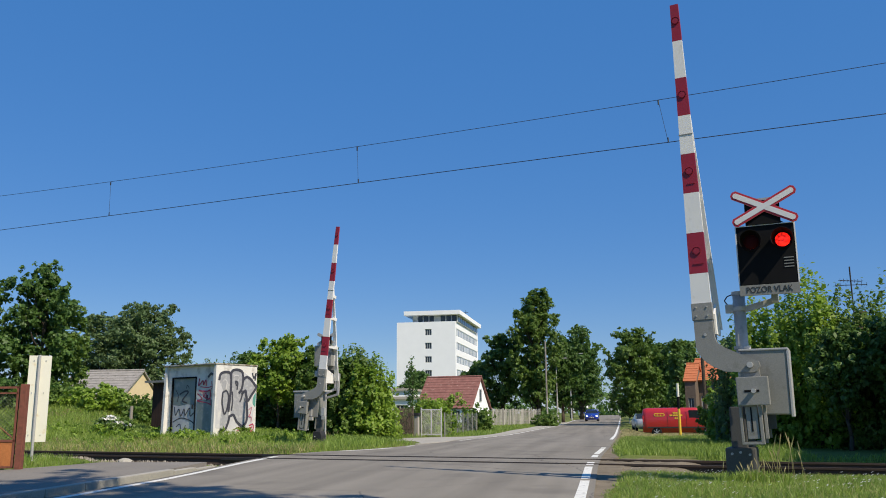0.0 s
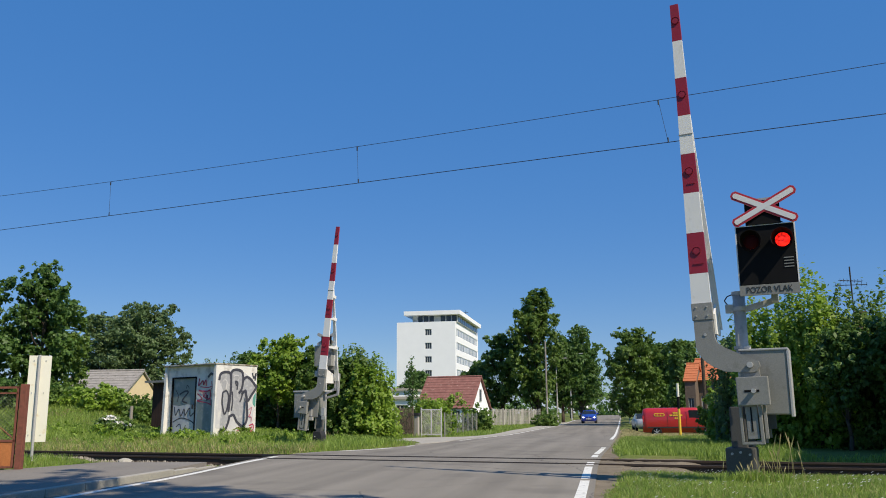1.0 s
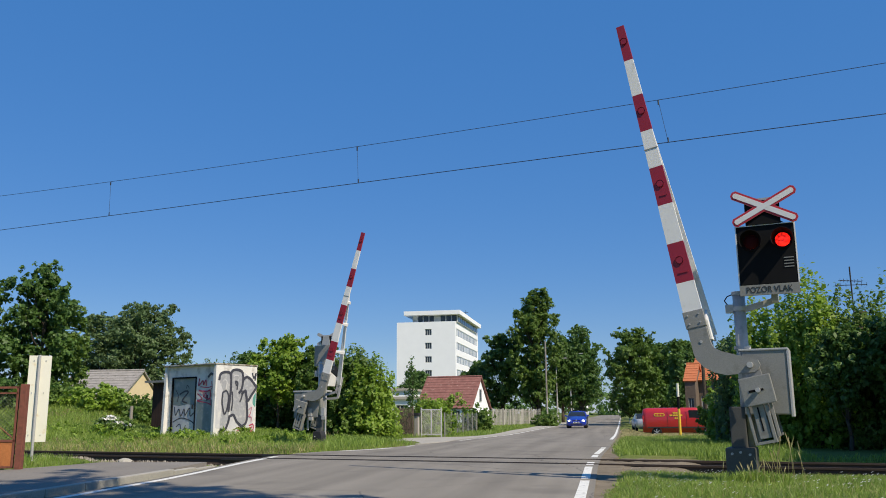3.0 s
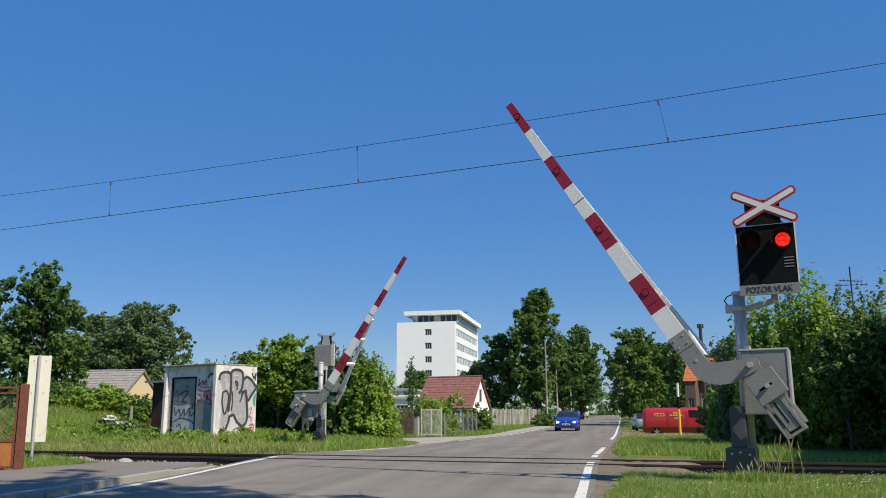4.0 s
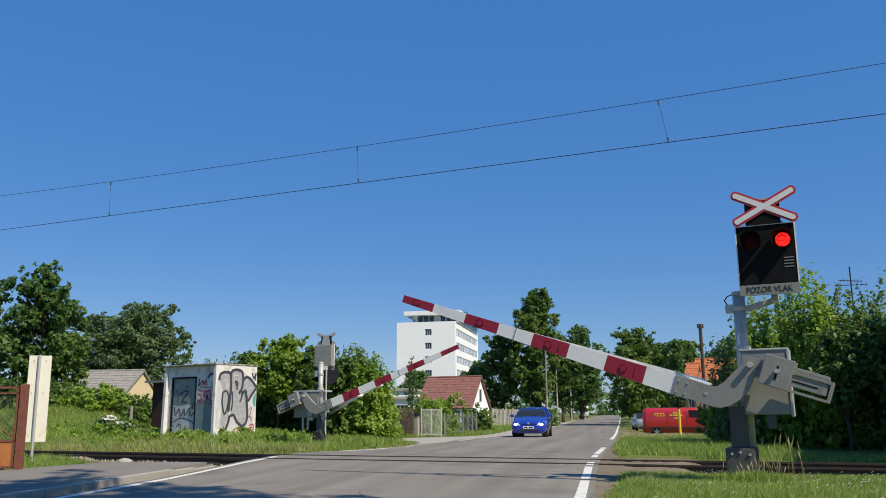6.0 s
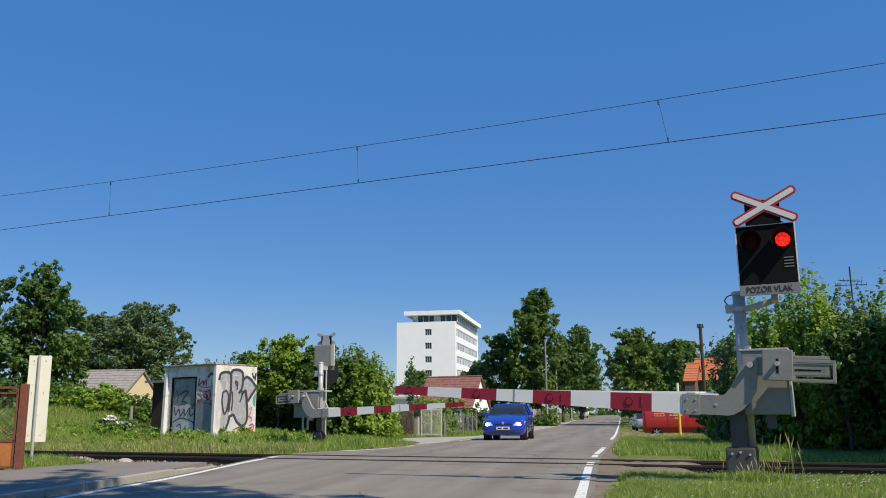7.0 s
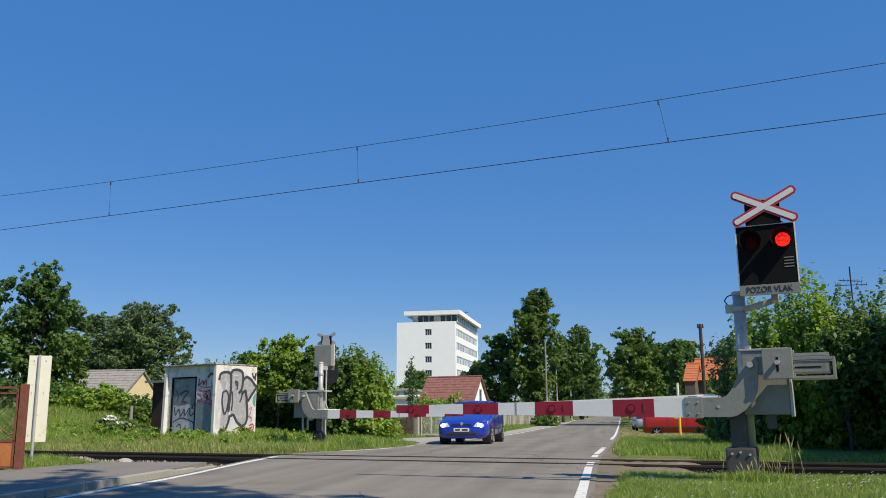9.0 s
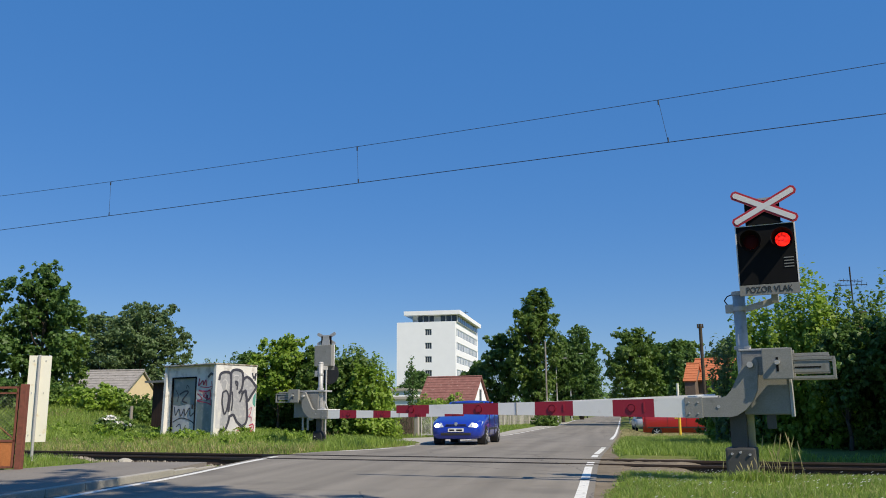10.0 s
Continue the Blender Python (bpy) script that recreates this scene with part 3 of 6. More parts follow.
        part("weight_frame", bm, GREY_PAINT, arm, "grey slotted weight frame")
        bm = bmesh.new()
        box(bm, -0.98, -0.54, y0 + 0.01, y1 + 0.035, -0.12, 0.03, bevel=0.008)
        w2 = part("sliding_weight", bm, GREY_PAINT, arm)
        bm = bmesh.new()
        box(bm, -0.88, -0.56, y1 + 0.035, y1 + 0.039, -0.06, -0.04)
        part("slot", bm, BLACK, w2)
        bm = bmesh.new()
        box(bm, -0.98, -0.54, y0, y1 - 0.02, 0.10, 0.14, bevel=0.004)
        part("upper_strap", bm, GREY_PAINT, arm)
    if flip:
        for piece in arm.children_recursive:
            me = piece.data
            for v in me.vertices:
                v.co = (v.co.x * 0.972, -v.co.y, v.co.z * 0.972)
            me.flip_normals()
    return arm


def make_near_barrier(m, label):
    """Local x runs along the lowered arm, y towards the oncoming traffic."""
    bar = holder("barrier", label, "level crossing barrier", m, "barriers of the crossing")
    bm = bmesh.new()
    box(bm, -0.13, 0.26, -0.42, 0.06, -0.25, 0.45, bevel=0.03)
    foot = part("foundation", bm, SHADED_GREY, bar, "grey steel foot housing with shade put into its dark colour")
    for x, z in ((-0.06, 0.36), (0.17, 0.37), (0.06, 0.39)):
        bm = bmesh.new()
        rod(bm, (x, 0.06, z), (x, 0.08, z), 0.018, seg=8)
        part("bolt", bm, GALV, foot)
    bm = bmesh.new()
    box(bm, -0.03, 0.18, -0.22, 0.0, 0.44, 1.0, bevel=0.015)
    part("column", bm, SHADED_GREY, bar, "grey steel column with shade put into its dark colour")
    # drive cabinet behind the arm
    bm = bmesh.new()
    box(bm, -0.62, -0.03, -0.32, 0.02, 0.89, 1.76, bevel=0.02)
    cab = part("drive_cabinet", bm, GREY_PAINT, bar, "grey painted steel drive cabinet")
    bm = bmesh.new()
    box(bm, -0.645, -0.005, -0.335, 0.035, 1.755, 1.785, bevel=0.01)
    part("cabinet_lid", bm, GALV, cab)
    bm = bmesh.new()
    box(bm, -0.655, -0.622, -0.33, 0.03, 0.86, 1.76, bevel=0.006)
    part("cabinet_door", bm, GALV, cab)
    bm = bmesh.new()
    box(bm, -0.42, -0.3, -0.10, -0.05, 0.70, 0.89, bevel=0.01)
    part("bracket", bm, SHADED_GREY, bar)
    # mast and its collars
    bm = bmesh.new()
    rod(bm, (-0.03, -0.30, 0.35), (-0.03, -0.30, 2.60), 0.085, seg=20)
    mast = part("mast", bm, GALV, bar, "galvanised round mast", True)
    for z, h, r in ((2.58, 0.05, 0.098), (2.35, 0.06, 0.10), (1.80, 0.05, 0.115)):
        bm = bmesh.new()
        rod(bm, (-0.03, -0.30, z), (-0.03, -0.30, z + h), r, seg=20)
        part("mast_collar", bm, GALV, mast)
    bm = bmesh.new()
    box(bm, 0.05, 0.16, -0.35, -0.25, 2.33, 2.45, bevel=0.01)
    part("junction_box", bm, GALV, mast)
    bm = bmesh.new()
    pts = [(0.13, -0.30, 2.45), (0.17, -0.30, 2.51), (0.13, -0.30, 2.57), (0.05, -0.30, 2.60)]
    for a, b in zip(pts, pts[1:]):
        rod(bm, a, b, 0.008, seg=6)
    part("cable", bm, BLACK, mast)
    bm = bmesh.new()
    slab(bm, [(-0.10, 2.33), (-0.10, 2.41), (-0.45, 2.50), (-0.56, 2.54), (-0.56, 2.46), (-0.40, 2.40)], -0.33, -0.26)
    box(bm, -0.57, -0.49, -0.31, -0.02, 2.44, 2.56)
    part("bracket_arm", bm, GALV, bar)
    make_signal(bar, Matrix.Translation((0.03, 0, 0.04)))
    arm = make_arm(bar, PIVOT, 0.46, -0.41, False)
    return bar, arm


def make_far_barrier(m, label):
    """The same kind of barrier seen from the rails: its arm runs on the near side of the mast."""
    bar = holder("barrier", label, "level crossing barrier", m, "barriers of the crossing")
    bm = bmesh.new()
    slab(bm, [(0.47, -0.2), (0.79, -0.2), (0.79, 0.40), (0.74, 0.52), (0.53, 0.52), (0.47, 0.48)], -0.34, -0.08)
    bmesh.ops.bevel(bm, geom=bm.edges[:], offset=0.015, segments=1, affect="EDGES")
    foot = part("foundation", bm, DARK_STEEL, bar, "black steel foot housing")
    bm = bmesh.new()
    rod(bm, (0.55, -0.34, 0.36), (0.55, -0.36, 0.36), 0.018, seg=8)
    part("bolt", bm, GALV, foot)
    bm = bmesh.new()
    box(bm, 0.55, 0.72, -0.28, -0.12, 0.48, 1.0, bevel=0.015)
    part("column", bm, SHADED_GREY, bar, "grey steel column with shade put into its dark colour")
    bm = bmesh.new()
    box(bm, -0.26, 0.62, -0.30, 0.10, 0.93, 1.70, bevel=0.02)
    cab = part("drive_cabinet", bm, GREY_PAINT, bar, "grey painted steel drive cabinet")
    bm = bmesh.new()
    box(bm, -0.29, 0.86, -0.32, 0.12, 1.70, 1.75, bevel=0.012)
    part("cabinet_lid", bm, GALV, cab)
    for x, z in ((0.36, 0.96), (0.82, 0.98)):
        bm = bmesh.new()
        box(bm, x - 0.08, x + 0.06, -0.34, -0.26, z, z + 0.24, bevel=0.01)
        box(bm, x - 0.04, x + 0.10, -0.36, -0.28, z - 0.12, z - 0.02, bevel=0.01)
        part("bracket", bm, GALV, bar, "pale cable bracket")
    for x in (0.02, 0.20):
        bm = bmesh.new()
        rod(bm, (x, -0.2, 0.95), (x, -0.2, 0.55), 0.035, seg=10)
        part("conduit", bm, GALV, bar)
    bm = bmesh.new()
    rod(bm, (0.64, -0.20, 0.95), (0.64, -0.20, 2.58), 0.075, seg=20)
    bmesh.ops.create_uvsphere(bm, u_segments=20, v_segments=8, radius=0.082, matrix=Matrix.Translation((0.64, -0.20, 2.58)) @ Matrix.Diagonal((1, 1, 0.55, 1)))
    mast = part("mast", bm, GALV, bar, "galvanised round mast", True)
    for z, h, r in ((2.20, 0.06, 0.088), (1.76, 0.06, 0.10)):
        bm = bmesh.new()
        rod(bm, (0.64, -0.20, z), (0.64, -0.20, z + h), r, seg=20)
        part("mast_collar", bm, GALV, mast)
    bm = bmesh.new()
    box(bm, 0.44, 0.54, -0.25, -0.15, 2.17, 2.35, bevel=0.01)
    part("junction_box", bm, GALV, mast)
    bm = bmesh.new()
    box(bm, 0.56, 0.70, -0.18, 0.10, 2.38, 2.50)
    part("bracket_arm", bm, GALV, bar)
    make_signal(bar, Matrix.Translation((0.52, 0.14, 2.775)) @ Matrix.Diagonal((0.80, 0.80, 0.80, 1)) @ Matrix.Translation((0.5175, 0, -2.95)))
    return bar, make_arm(bar, FAR_PIVOT, 0.92, -0.50, True)


def make_signal(bar, place):
    """Flashing light signal with its cross, at the mast's head."""
    y = 0.15
    made = set(bar.children)
    sig = part("signal_board", plate_bm(-0.895, -0.140, y - 0.03, y, 2.615, 3.44), BLACK, bar, "black signal board with white rim")
    bm = bmesh.new()
    for a, b, c, d in ((-0.91, -0.895, 2.615, 3.44), (-0.14, -0.125, 2.615, 3.44), (-0.91, -0.125, 3.44, 3.452)):
        box(bm, a, b, y - 0.034, y + 0.004, c, d)
    part("white_rim", bm, SIGN_WHITE, sig)
    bm = bmesh.new()
    box(bm, -0.905, -0.13, y - 0.24, y - 0.032, 2.615, 3.43, bevel=0.02)
    part("rear_housing", bm, GREY_PAINT, sig, "grey rear housing")
    bm = bmesh.new()
    box(bm, -0.905, -0.13, y - 0.025, y + 0.005, 2.465, 2.61, bevel=0.004)
    plate = part("text_plate", bm, SIGN_GREY, bar, "grey warning plate with black capital letters")
    me = text_mesh("POZOR VLAK", 0.118, DARK_STEEL)
    t = new("lettering", me)
    t.parent = plate
    t.matrix_basis = pose(-0.5175, y + 0.008, 2.537, 90, 0, 180) @ Matrix.Diagonal((0.84, 1, 1, 1))
    # cross-shaped warning board
    for s, yy in ((1, 0.002), (-1, 0.0)):
        mid = Matrix.Translation((-0.535, y + 0.032, 3.70))
        rot = mid @ Matrix.Rotation(radians(27.5 * s), 4, "Y")
        bm = bmesh.new()
        slab(bm, arrow(0.475, 0.066), -0.002 + yy, 0.006 + yy)
        bmesh.ops.transform(bm, matrix=rot, verts=bm.verts)
        st = part("cross_arm", bm, GALV, sig, "white cross arm with red border")
        bm = bmesh.new()
        slab(bm, arrow(0.474, 0.065), 0.006 + yy, 0.008 + yy * 1.5)
        bmesh.ops.transform(bm, matrix=rot, verts=bm.verts)
        part("cross_border", bm, SIGN_RED, st)
        bm = bmesh.new()
        slab(bm, arrow(0.445, 0.036), 0.008 + yy, 0.014 + yy)
        bmesh.ops.transform(bm, matrix=rot, verts=bm.verts)
        part("cross_face", bm, SIGN_WHITE, st)
    bm = bmesh.new()
    box(bm, -0.735, -0.275, y - 0.03, y + 0.006, 3.452, 3.80)
    part("cross_backing", bm, BLACK, sig)
    bm = bmesh.new()
    slab(bm, [(-0.70, 3.452), (-0.31, 3.452), (-0.38, 3.84), (-0.63, 3.84)], y - 0.05, y - 0.034)
    part("cross_stay", bm, GALV, sig, "grey rear stay of the cross")
    bm = bmesh.new()
    slab(bm, [(-0.30, 3.455), (-0.77, 3.455), (-0.535, 3.60)], y + 0.012, y + 0.026)
    part("top_visor", bm, BLACK, sig)
    # lamps, each a drum with one lit half behind a hood
    for x in (-0.33, -0.74):
        z = 3.215
        bm = bmesh.new()
        v = bmesh.ops.create_cone(bm, cap_ends=False, segments=24, radius1=0.15, radius2=0.13, depth=0.17, matrix=pose(x, y + 0.08, z, 90))["verts"]
        kill = [f for f in bm.faces if f.calc_center_median().z < z - 0.07]
        bmesh.ops.delete(bm, geom=kill, context="FACES")
        bmesh.ops.solidify(bm, geom=bm.faces[:], thickness=0.006)
        part("hood", bm, BLACK, sig, "black lamp hood")
        bm = bmesh.new()
        bmesh.ops.create_cone(bm, cap_ends=False, segments=24, radius1=0.128, radius2=0.12, depth=0.02, matrix=pose(x, y + 0.012, z, 90))
        part("lamp_ring", bm, BLACK, sig)
        drum = new("lamp_drum")
        drum.parent = bar
        tagged(drum, "turning red warning lamp, lit on one half")
        drum.matrix_basis = pose(x, y + 0.004, z)
        for s, mat, nm, lab in ((1, LAMP_RED, "lit_lens", "glowing red lens"), (-1, LAMP_DARK, "dark_lens", "unlit dark red lens")):
            bm = bmesh.new()
            bmesh.ops.create_uvsphere(bm, u_segments=20, v_segments=12, radius=0.098)
            bmesh.ops.delete(bm, geom=[q for q in bm.verts if q.co.y * s < -0.001], context="VERTS")
            bmesh.ops.scale(bm, vec=(1, 0.35, 1), verts=bm.verts)
            part(nm, bm, mat, drum, lab, True)
        LAMPS.append(drum)
    for i in range(4):
        bm = bmesh.new()
        box(bm, -0.86, -0.735, y, y + 0.006, 2.83 + i * 0.042, 2.843 + i * 0.042)
        part("vent_slat", bm, SIGN_GREY, sig)
    for o in set(bar.children) - made:
        o.matrix_basis = place @ o.matrix_basis


def plate_bm(x0, x1, y0, y1, z0, z1):
    bm = bmesh.new()
    box(bm, x0, x1, y0, y1, z0, z1, bevel=0.005)
    return bm


def arrow(h, w):
    return [(-h, -w * 0.45), (-h + w * 0.55, -w), (h - w * 0.55, -w), (h, -w * 0.45), (h, w * 0.45), (h - w * 0.55, w), (-h + w * 0.55, w), (-h, w * 0.45)]


NEAR_BARRIER, NEAR_ARM = make_near_barrier(pose(1.757, 12.297, 0.064, 0, 0, 165.63), "grey level crossing barrier with flashing signal in the grass verge")
FAR_BARRIER, FAR_ARM = make_far_barrier(pose(-9.372, 25.247, 0.0, 0, 0, 346.74), "grey level crossing barrier seen from behind beside the kiosk")


def make_round_sign():
    """Round traffic sign seen from behind, beside the far barrier."""
    s = holder("traffic_sign", "round grey back of a traffic sign on a thin pole", "traffic sign", pose(-9.45, 27.3, ground_height(-9.45, 27.3), 0, 0, -12))
    bm = bmesh.new()
    rod(bm, (0, 0, -0.2), (0, 0, 2.62), 0.03, seg=10)
    part("pole", bm, GALV, s)
    bm = bmesh.new()
    bmesh.ops.create_cone(bm, cap_ends=True, segments=32, radius1=0.35, radius2=0.35, depth=0.02, matrix=pose(0.10, 0.05, 2.28, 90))
    part("disc", bm, DARK_STEEL, s, "dark grey sheet-metal disc")


make_round_sign()


# ---- vehicles ----
def loft(bm, rings, close=True):
    """Joins rings of equally many points, one after another."""
    vs = [[bm.verts.new(p) for p in r] for r in rings]
    k = len(rings[0])
    for a, b in zip(vs, vs[1:]):
        for i in range(k - (0 if close else 1)):
            bm.faces.new((a[i], a[(i + 1) % k], b[(i + 1) % k], b[i]))
    if close:
        bm.faces.new(vs[0])
        bm.faces.new(vs[-1][::-1])
    return vs


def section(y, w, z0, z1, tuck=0.9, crown=0.04, top=0.93):
    """A car body's cross-section: half width w at the waist, from z0 to z1."""
    h = z1 - z0
    half = [(0, z0), (w * tuck * 0.8, z0), (w * tuck, z0 + 0.04), (w * 0.985, z0 + h * 0.25), (w, z0 + h * 0.5), (w * 0.985, z0 + h * 0.8), (w * top, z1 - 0.015), (w * top * 0.8, z1 + crown * 0.5), (0, z1 + crown)]
    return [(x, y, z) for x, z in half] + [(-x, y, z) for x, z in half[-2:0:-1]]


def wheel_set(parent, places, r, w, rim_mat=RIM, spokes=6):
    """Wheels with tyre and spoked rim; local x is the axle."""
    out = []
    for x, y in places:
        wh = new("wheel")
        wh.parent = parent
        wh.matrix_basis = pose(x, y, r)
        s = 1 if x > 0 else -1
        bm = bmesh.new()
        rings = []
        for xx, rr in ((-w / 2, r * 0.66), (-w / 2, r * 0.93), (-w * 0.36, r), (w * 0.36, r), (w / 2, r * 0.93), (w / 2, r * 0.66)):
            rings.append([(xx, rr * math.cos(a * math.tau / 28), rr * math.sin(a * math.tau / 28)) for a in range(28)])
        loft(bm, rings)
        part("tyre", bm, TYRE, wh, "", True)
        bm = bmesh.new()
        xo = s * (w / 2 + 0.004)
        bmesh.ops.create_cone(bm, cap_ends=True, segments=24, radius1=r * 0.66, radius2=r * 0.66, depth=0.01, matrix=pose(s * (w / 2 - 0.012), 0, 0, 0, 90))
        for i in range(spokes):
            box(bm, min(xo, xo + s * 0.016), max(xo, xo + s * 0.016), -r * 0.07, r * 0.07, r * 0.1, r * 0.64, Matrix.Rotation(i * math.tau / spokes, 4, "X"))
        rod(bm, (s * w / 2 - s * 0.01, 0, 0), (xo + s * 0.024, 0, 0), r * 0.16, seg=12)
        part("rim", bm, rim_mat, wh)
        out.append(wh)
    return out


LENS = material("headlight_lens", (0.62, 0.64, 0.66), 0.12, 0.3, coat=1.0)


def make_hatchback():
    """Blue five-door hatchback; it heads along -y, origin under the front axle."""
    car = holder("car", "bright blue five-door hatchback with lit headlights", "car")
    bm = bmesh.new()
    st = [(-0.87, 0.56, 0.30, 0.56, 0.02), (-0.82, 0.74, 0.22, 0.64, 0.03), (-0.70, 0.82, 0.20, 0.715, 0.04), (-0.5, 0.855, 0.19, 0.78, 0.05), (0.0, 0.865, 0.19, 0.90, 0.06), (0.42, 0.875, 0.19, 0.985, 0.06),
          (1.2, 0.88, 0.19, 0.98, 0.02), (2.0, 0.88, 0.19, 1.00, 0.02), (2.6, 0.875, 0.20, 1.02, 0.02), (3.0, 0.85, 0.24, 1.02, 0.03), (3.25, 0.80, 0.30, 0.98, 0.03), (3.34, 0.72, 0.36, 0.86, 0.02)]
    loft(bm, [section(y, w, a, b, crown=c) for y, w, a, b, c in st])
    part("body", bm, CAR_BLUE, car, "", True)
    # cabin: glass with painted roof
    gl = [(0.42, 0.74, 0.97, 0.975), (0.86, 0.70, 0.97, 1.26), (1.28, 0.60, 0.97, 1.42), (2.2, 0.60, 0.97, 1.445), (2.75, 0.58, 0.97, 1.40), (3.10, 0.62, 0.97, 1.20), (3.25, 0.70, 0.96, 0.975)]
    bm = bmesh.new()
    rings = []
    for y, w, z0, z1 in gl:
        rings.append([(-0.80, y, z0), (0.80, y, z0), (w + 0.04, y, z0 + (z1 - z0) * 0.8), (w * 0.9, y, z1), (-w * 0.9, y, z1), (-w - 0.04, y, z0 + (z1 - z0) * 0.8)])
    loft(bm, rings)
    part("cabin_glass", bm, CAR_GLASS, car, "dark tinted windows")
    bm = bmesh.new()
    rings = []
    for y, w, z in ((1.20, 0.585, 1.385), (1.34, 0.61, 1.43), (2.2, 0.615, 1.455), (2.75, 0.595, 1.42), (2.95, 0.58, 1.35)):
        rings.append([(-w, y, z - 0.03), (-w * 0.97, y, z), (0, y, z + 0.025), (w * 0.97, y, z), (w, y, z - 0.03), (w * 0.95, y, z - 0.045), (-w * 0.95, y, z - 0.045)])
    loft(bm, rings)
    part("roof", bm, CAR_BLUE, car, "", True)
    for s in (-1, 1):
        bm = bmesh.new()
        rod(bm, (s * 0.80, 0.46, 0.97), (s * 0.60, 1.24, 1.39), 0.028, seg=8)
        rod(bm, (s * 0.83, 1.62, 0.97), (s * 0.63, 1.70, 1.42), 0.03, seg=8)
        rod(bm, (s * 0.81, 2.62, 0.98), (s * 0.62, 2.72, 1.41), 0.05, seg=8)
        rod(bm, (s * 0.78, 3.2, 0.98), (s * 0.60, 2.92, 1.36), 0.06, seg=8)
        part("pillar", bm, CAR_BLUE, car)
        bm = bmesh.new()
        box(bm, s * 0.97 - 0.09, s * 0.97 + 0.09, 0.62, 0.74, 0.98, 1.11, bevel=0.03)
        box(bm, min(s * 0.8, s * 0.92), max(s * 0.8, s * 0.92), 0.66, 0.70, 1.0, 1.04)
        part("mirror", bm, CAR_BLUE, car)
        # headlight, a swept-back lens
        bm = bmesh.new()
        pts = [(0.40, -0.855, 0.575), (0.64, -0.82, 0.555), (0.81, -0.66, 0.60), (0.845, -0.42, 0.735), (0.74, -0.50, 0.765), (0.50, -0.75, 0.705)]
        f = [bm.verts.new((s * x, y - 0.03, z + 0.012)) for x, y, z in pts]
        g = [bm.verts.new((s * x * 0.93, y + 0.1, z)) for x, y, z in pts]
        bm.faces.new(f), bm.faces.new(g[::-1])
        for i in range(6):
            bm.faces.new((f[i], g[i], g[(i + 1) % 6], f[(i + 1) % 6]))
        hl = part("headlight", bm, LENS, car, "clear swept-back headlight")
        bm = bmesh.new()
        bmesh.ops.create_uvsphere(bm, u_segments=14, v_segments=8, radius=0.085, matrix=pose(s * 0.62, -0.80, 0.625) @ Matrix.Diagonal((1.15, 0.8, 0.85, 1)))
        part("bulb", bm, HEADLIGHT, hl, "glowing bulb", True)
        bm = bmesh.new()
        bmesh.ops.create_cone(bm, cap_ends=True, segments=14, radius1=0.06, radius2=0.06, depth=0.03, matrix=pose(s * 0.58, -0.80, 0.33, 90))
        part("fog_lamp", bm, RIM, car)
        for y in (0.0, 2.61):
            bm = bmesh.new()
            rings = []
            for x, rr in ((0.60, 0.345), (0.863, 0.345)):
                rings.append([(s * x, y + rr * math.cos(a * math.tau / 24), 0.31 + rr * math.sin(a * math.tau / 24)) for a in range(24)])
            loft(bm, rings)
            part("wheel_arch", bm, PLASTIC, car)
        bm = bmesh.new()
        for y in (0.62, 1.66, 2.62):
            box(bm, s * 0.872 - 0.012, s * 0.872 + 0.012, y - 0.004, y + 0.004, 0.30, 0.98)
        box(bm, s * 0.878 - 0.012, s * 0.878 + 0.012, 0.45, 2.15, 0.48, 0.54)
        part("door_seam", bm, PLASTIC, car)
        bm = bmesh.new()
        for y in (1.45, 2.4):
            box(bm, s * 0.885 - 0.012, s * 0.885 + 0.012, y - 0.09, y + 0.09, 0.83, 0.86, bevel=0.006)
        part("door_handle", bm, CAR_BLUE, car)
    bm = bmesh.new()
    box(bm, -0.50, 0.50, -0.892, -0.78, 0.315, 0.405, bevel=0.03)
    box(bm, -0.36, 0.36, -0.866, -0.80, 0.605, 0.63, bevel=0.006)
    box(bm, -0.33, 0.33, -0.85, -0.78, 0.65, 0.672, bevel=0.006)
    part("grille", bm, PLASTIC, car)
    bm = bmesh.new()
    box(bm, -0.26, 0.26, -0.895, -0.875, 0.43, 0.54, bevel=0.004)
    pl = part("number_plate", bm, PLATE, car)
    bm = bmesh.new()
    for a, b in ((-0.21, -0.05), (0.02, 0.21)):
        box(bm, a, b, -0.899, -0.894, 0.46, 0.51)
    part("plate_mark", bm, BLACK, pl)
    bm = bmesh.new()
    slab(bm, [(0, 0.60), (0.05, 0.67), (0.035, 0.735), (-0.035, 0.735), (-0.05, 0.67)], -0.86, -0.80)
    part("badge", bm, RIM, car)
    bm = bmesh.new()
    box(bm, -0.6, 0.6, 0.40, 0.47, 0.985, 1.0)
    rod(bm, (-0.35, 0.46, 1.02), (0.25, 0.56, 1.08), 0.01, seg=6)
    part("wiper", bm, PLASTIC, car)
    wheels = wheel_set(car, ((-0.775, 0.0), (0.775, 0.0), (-0.775, 2.61), (0.775, 2.61)), 0.31, 0.19)
    return car, wheels


BLUE_CAR, CAR_WHEELS = make_hatchback()


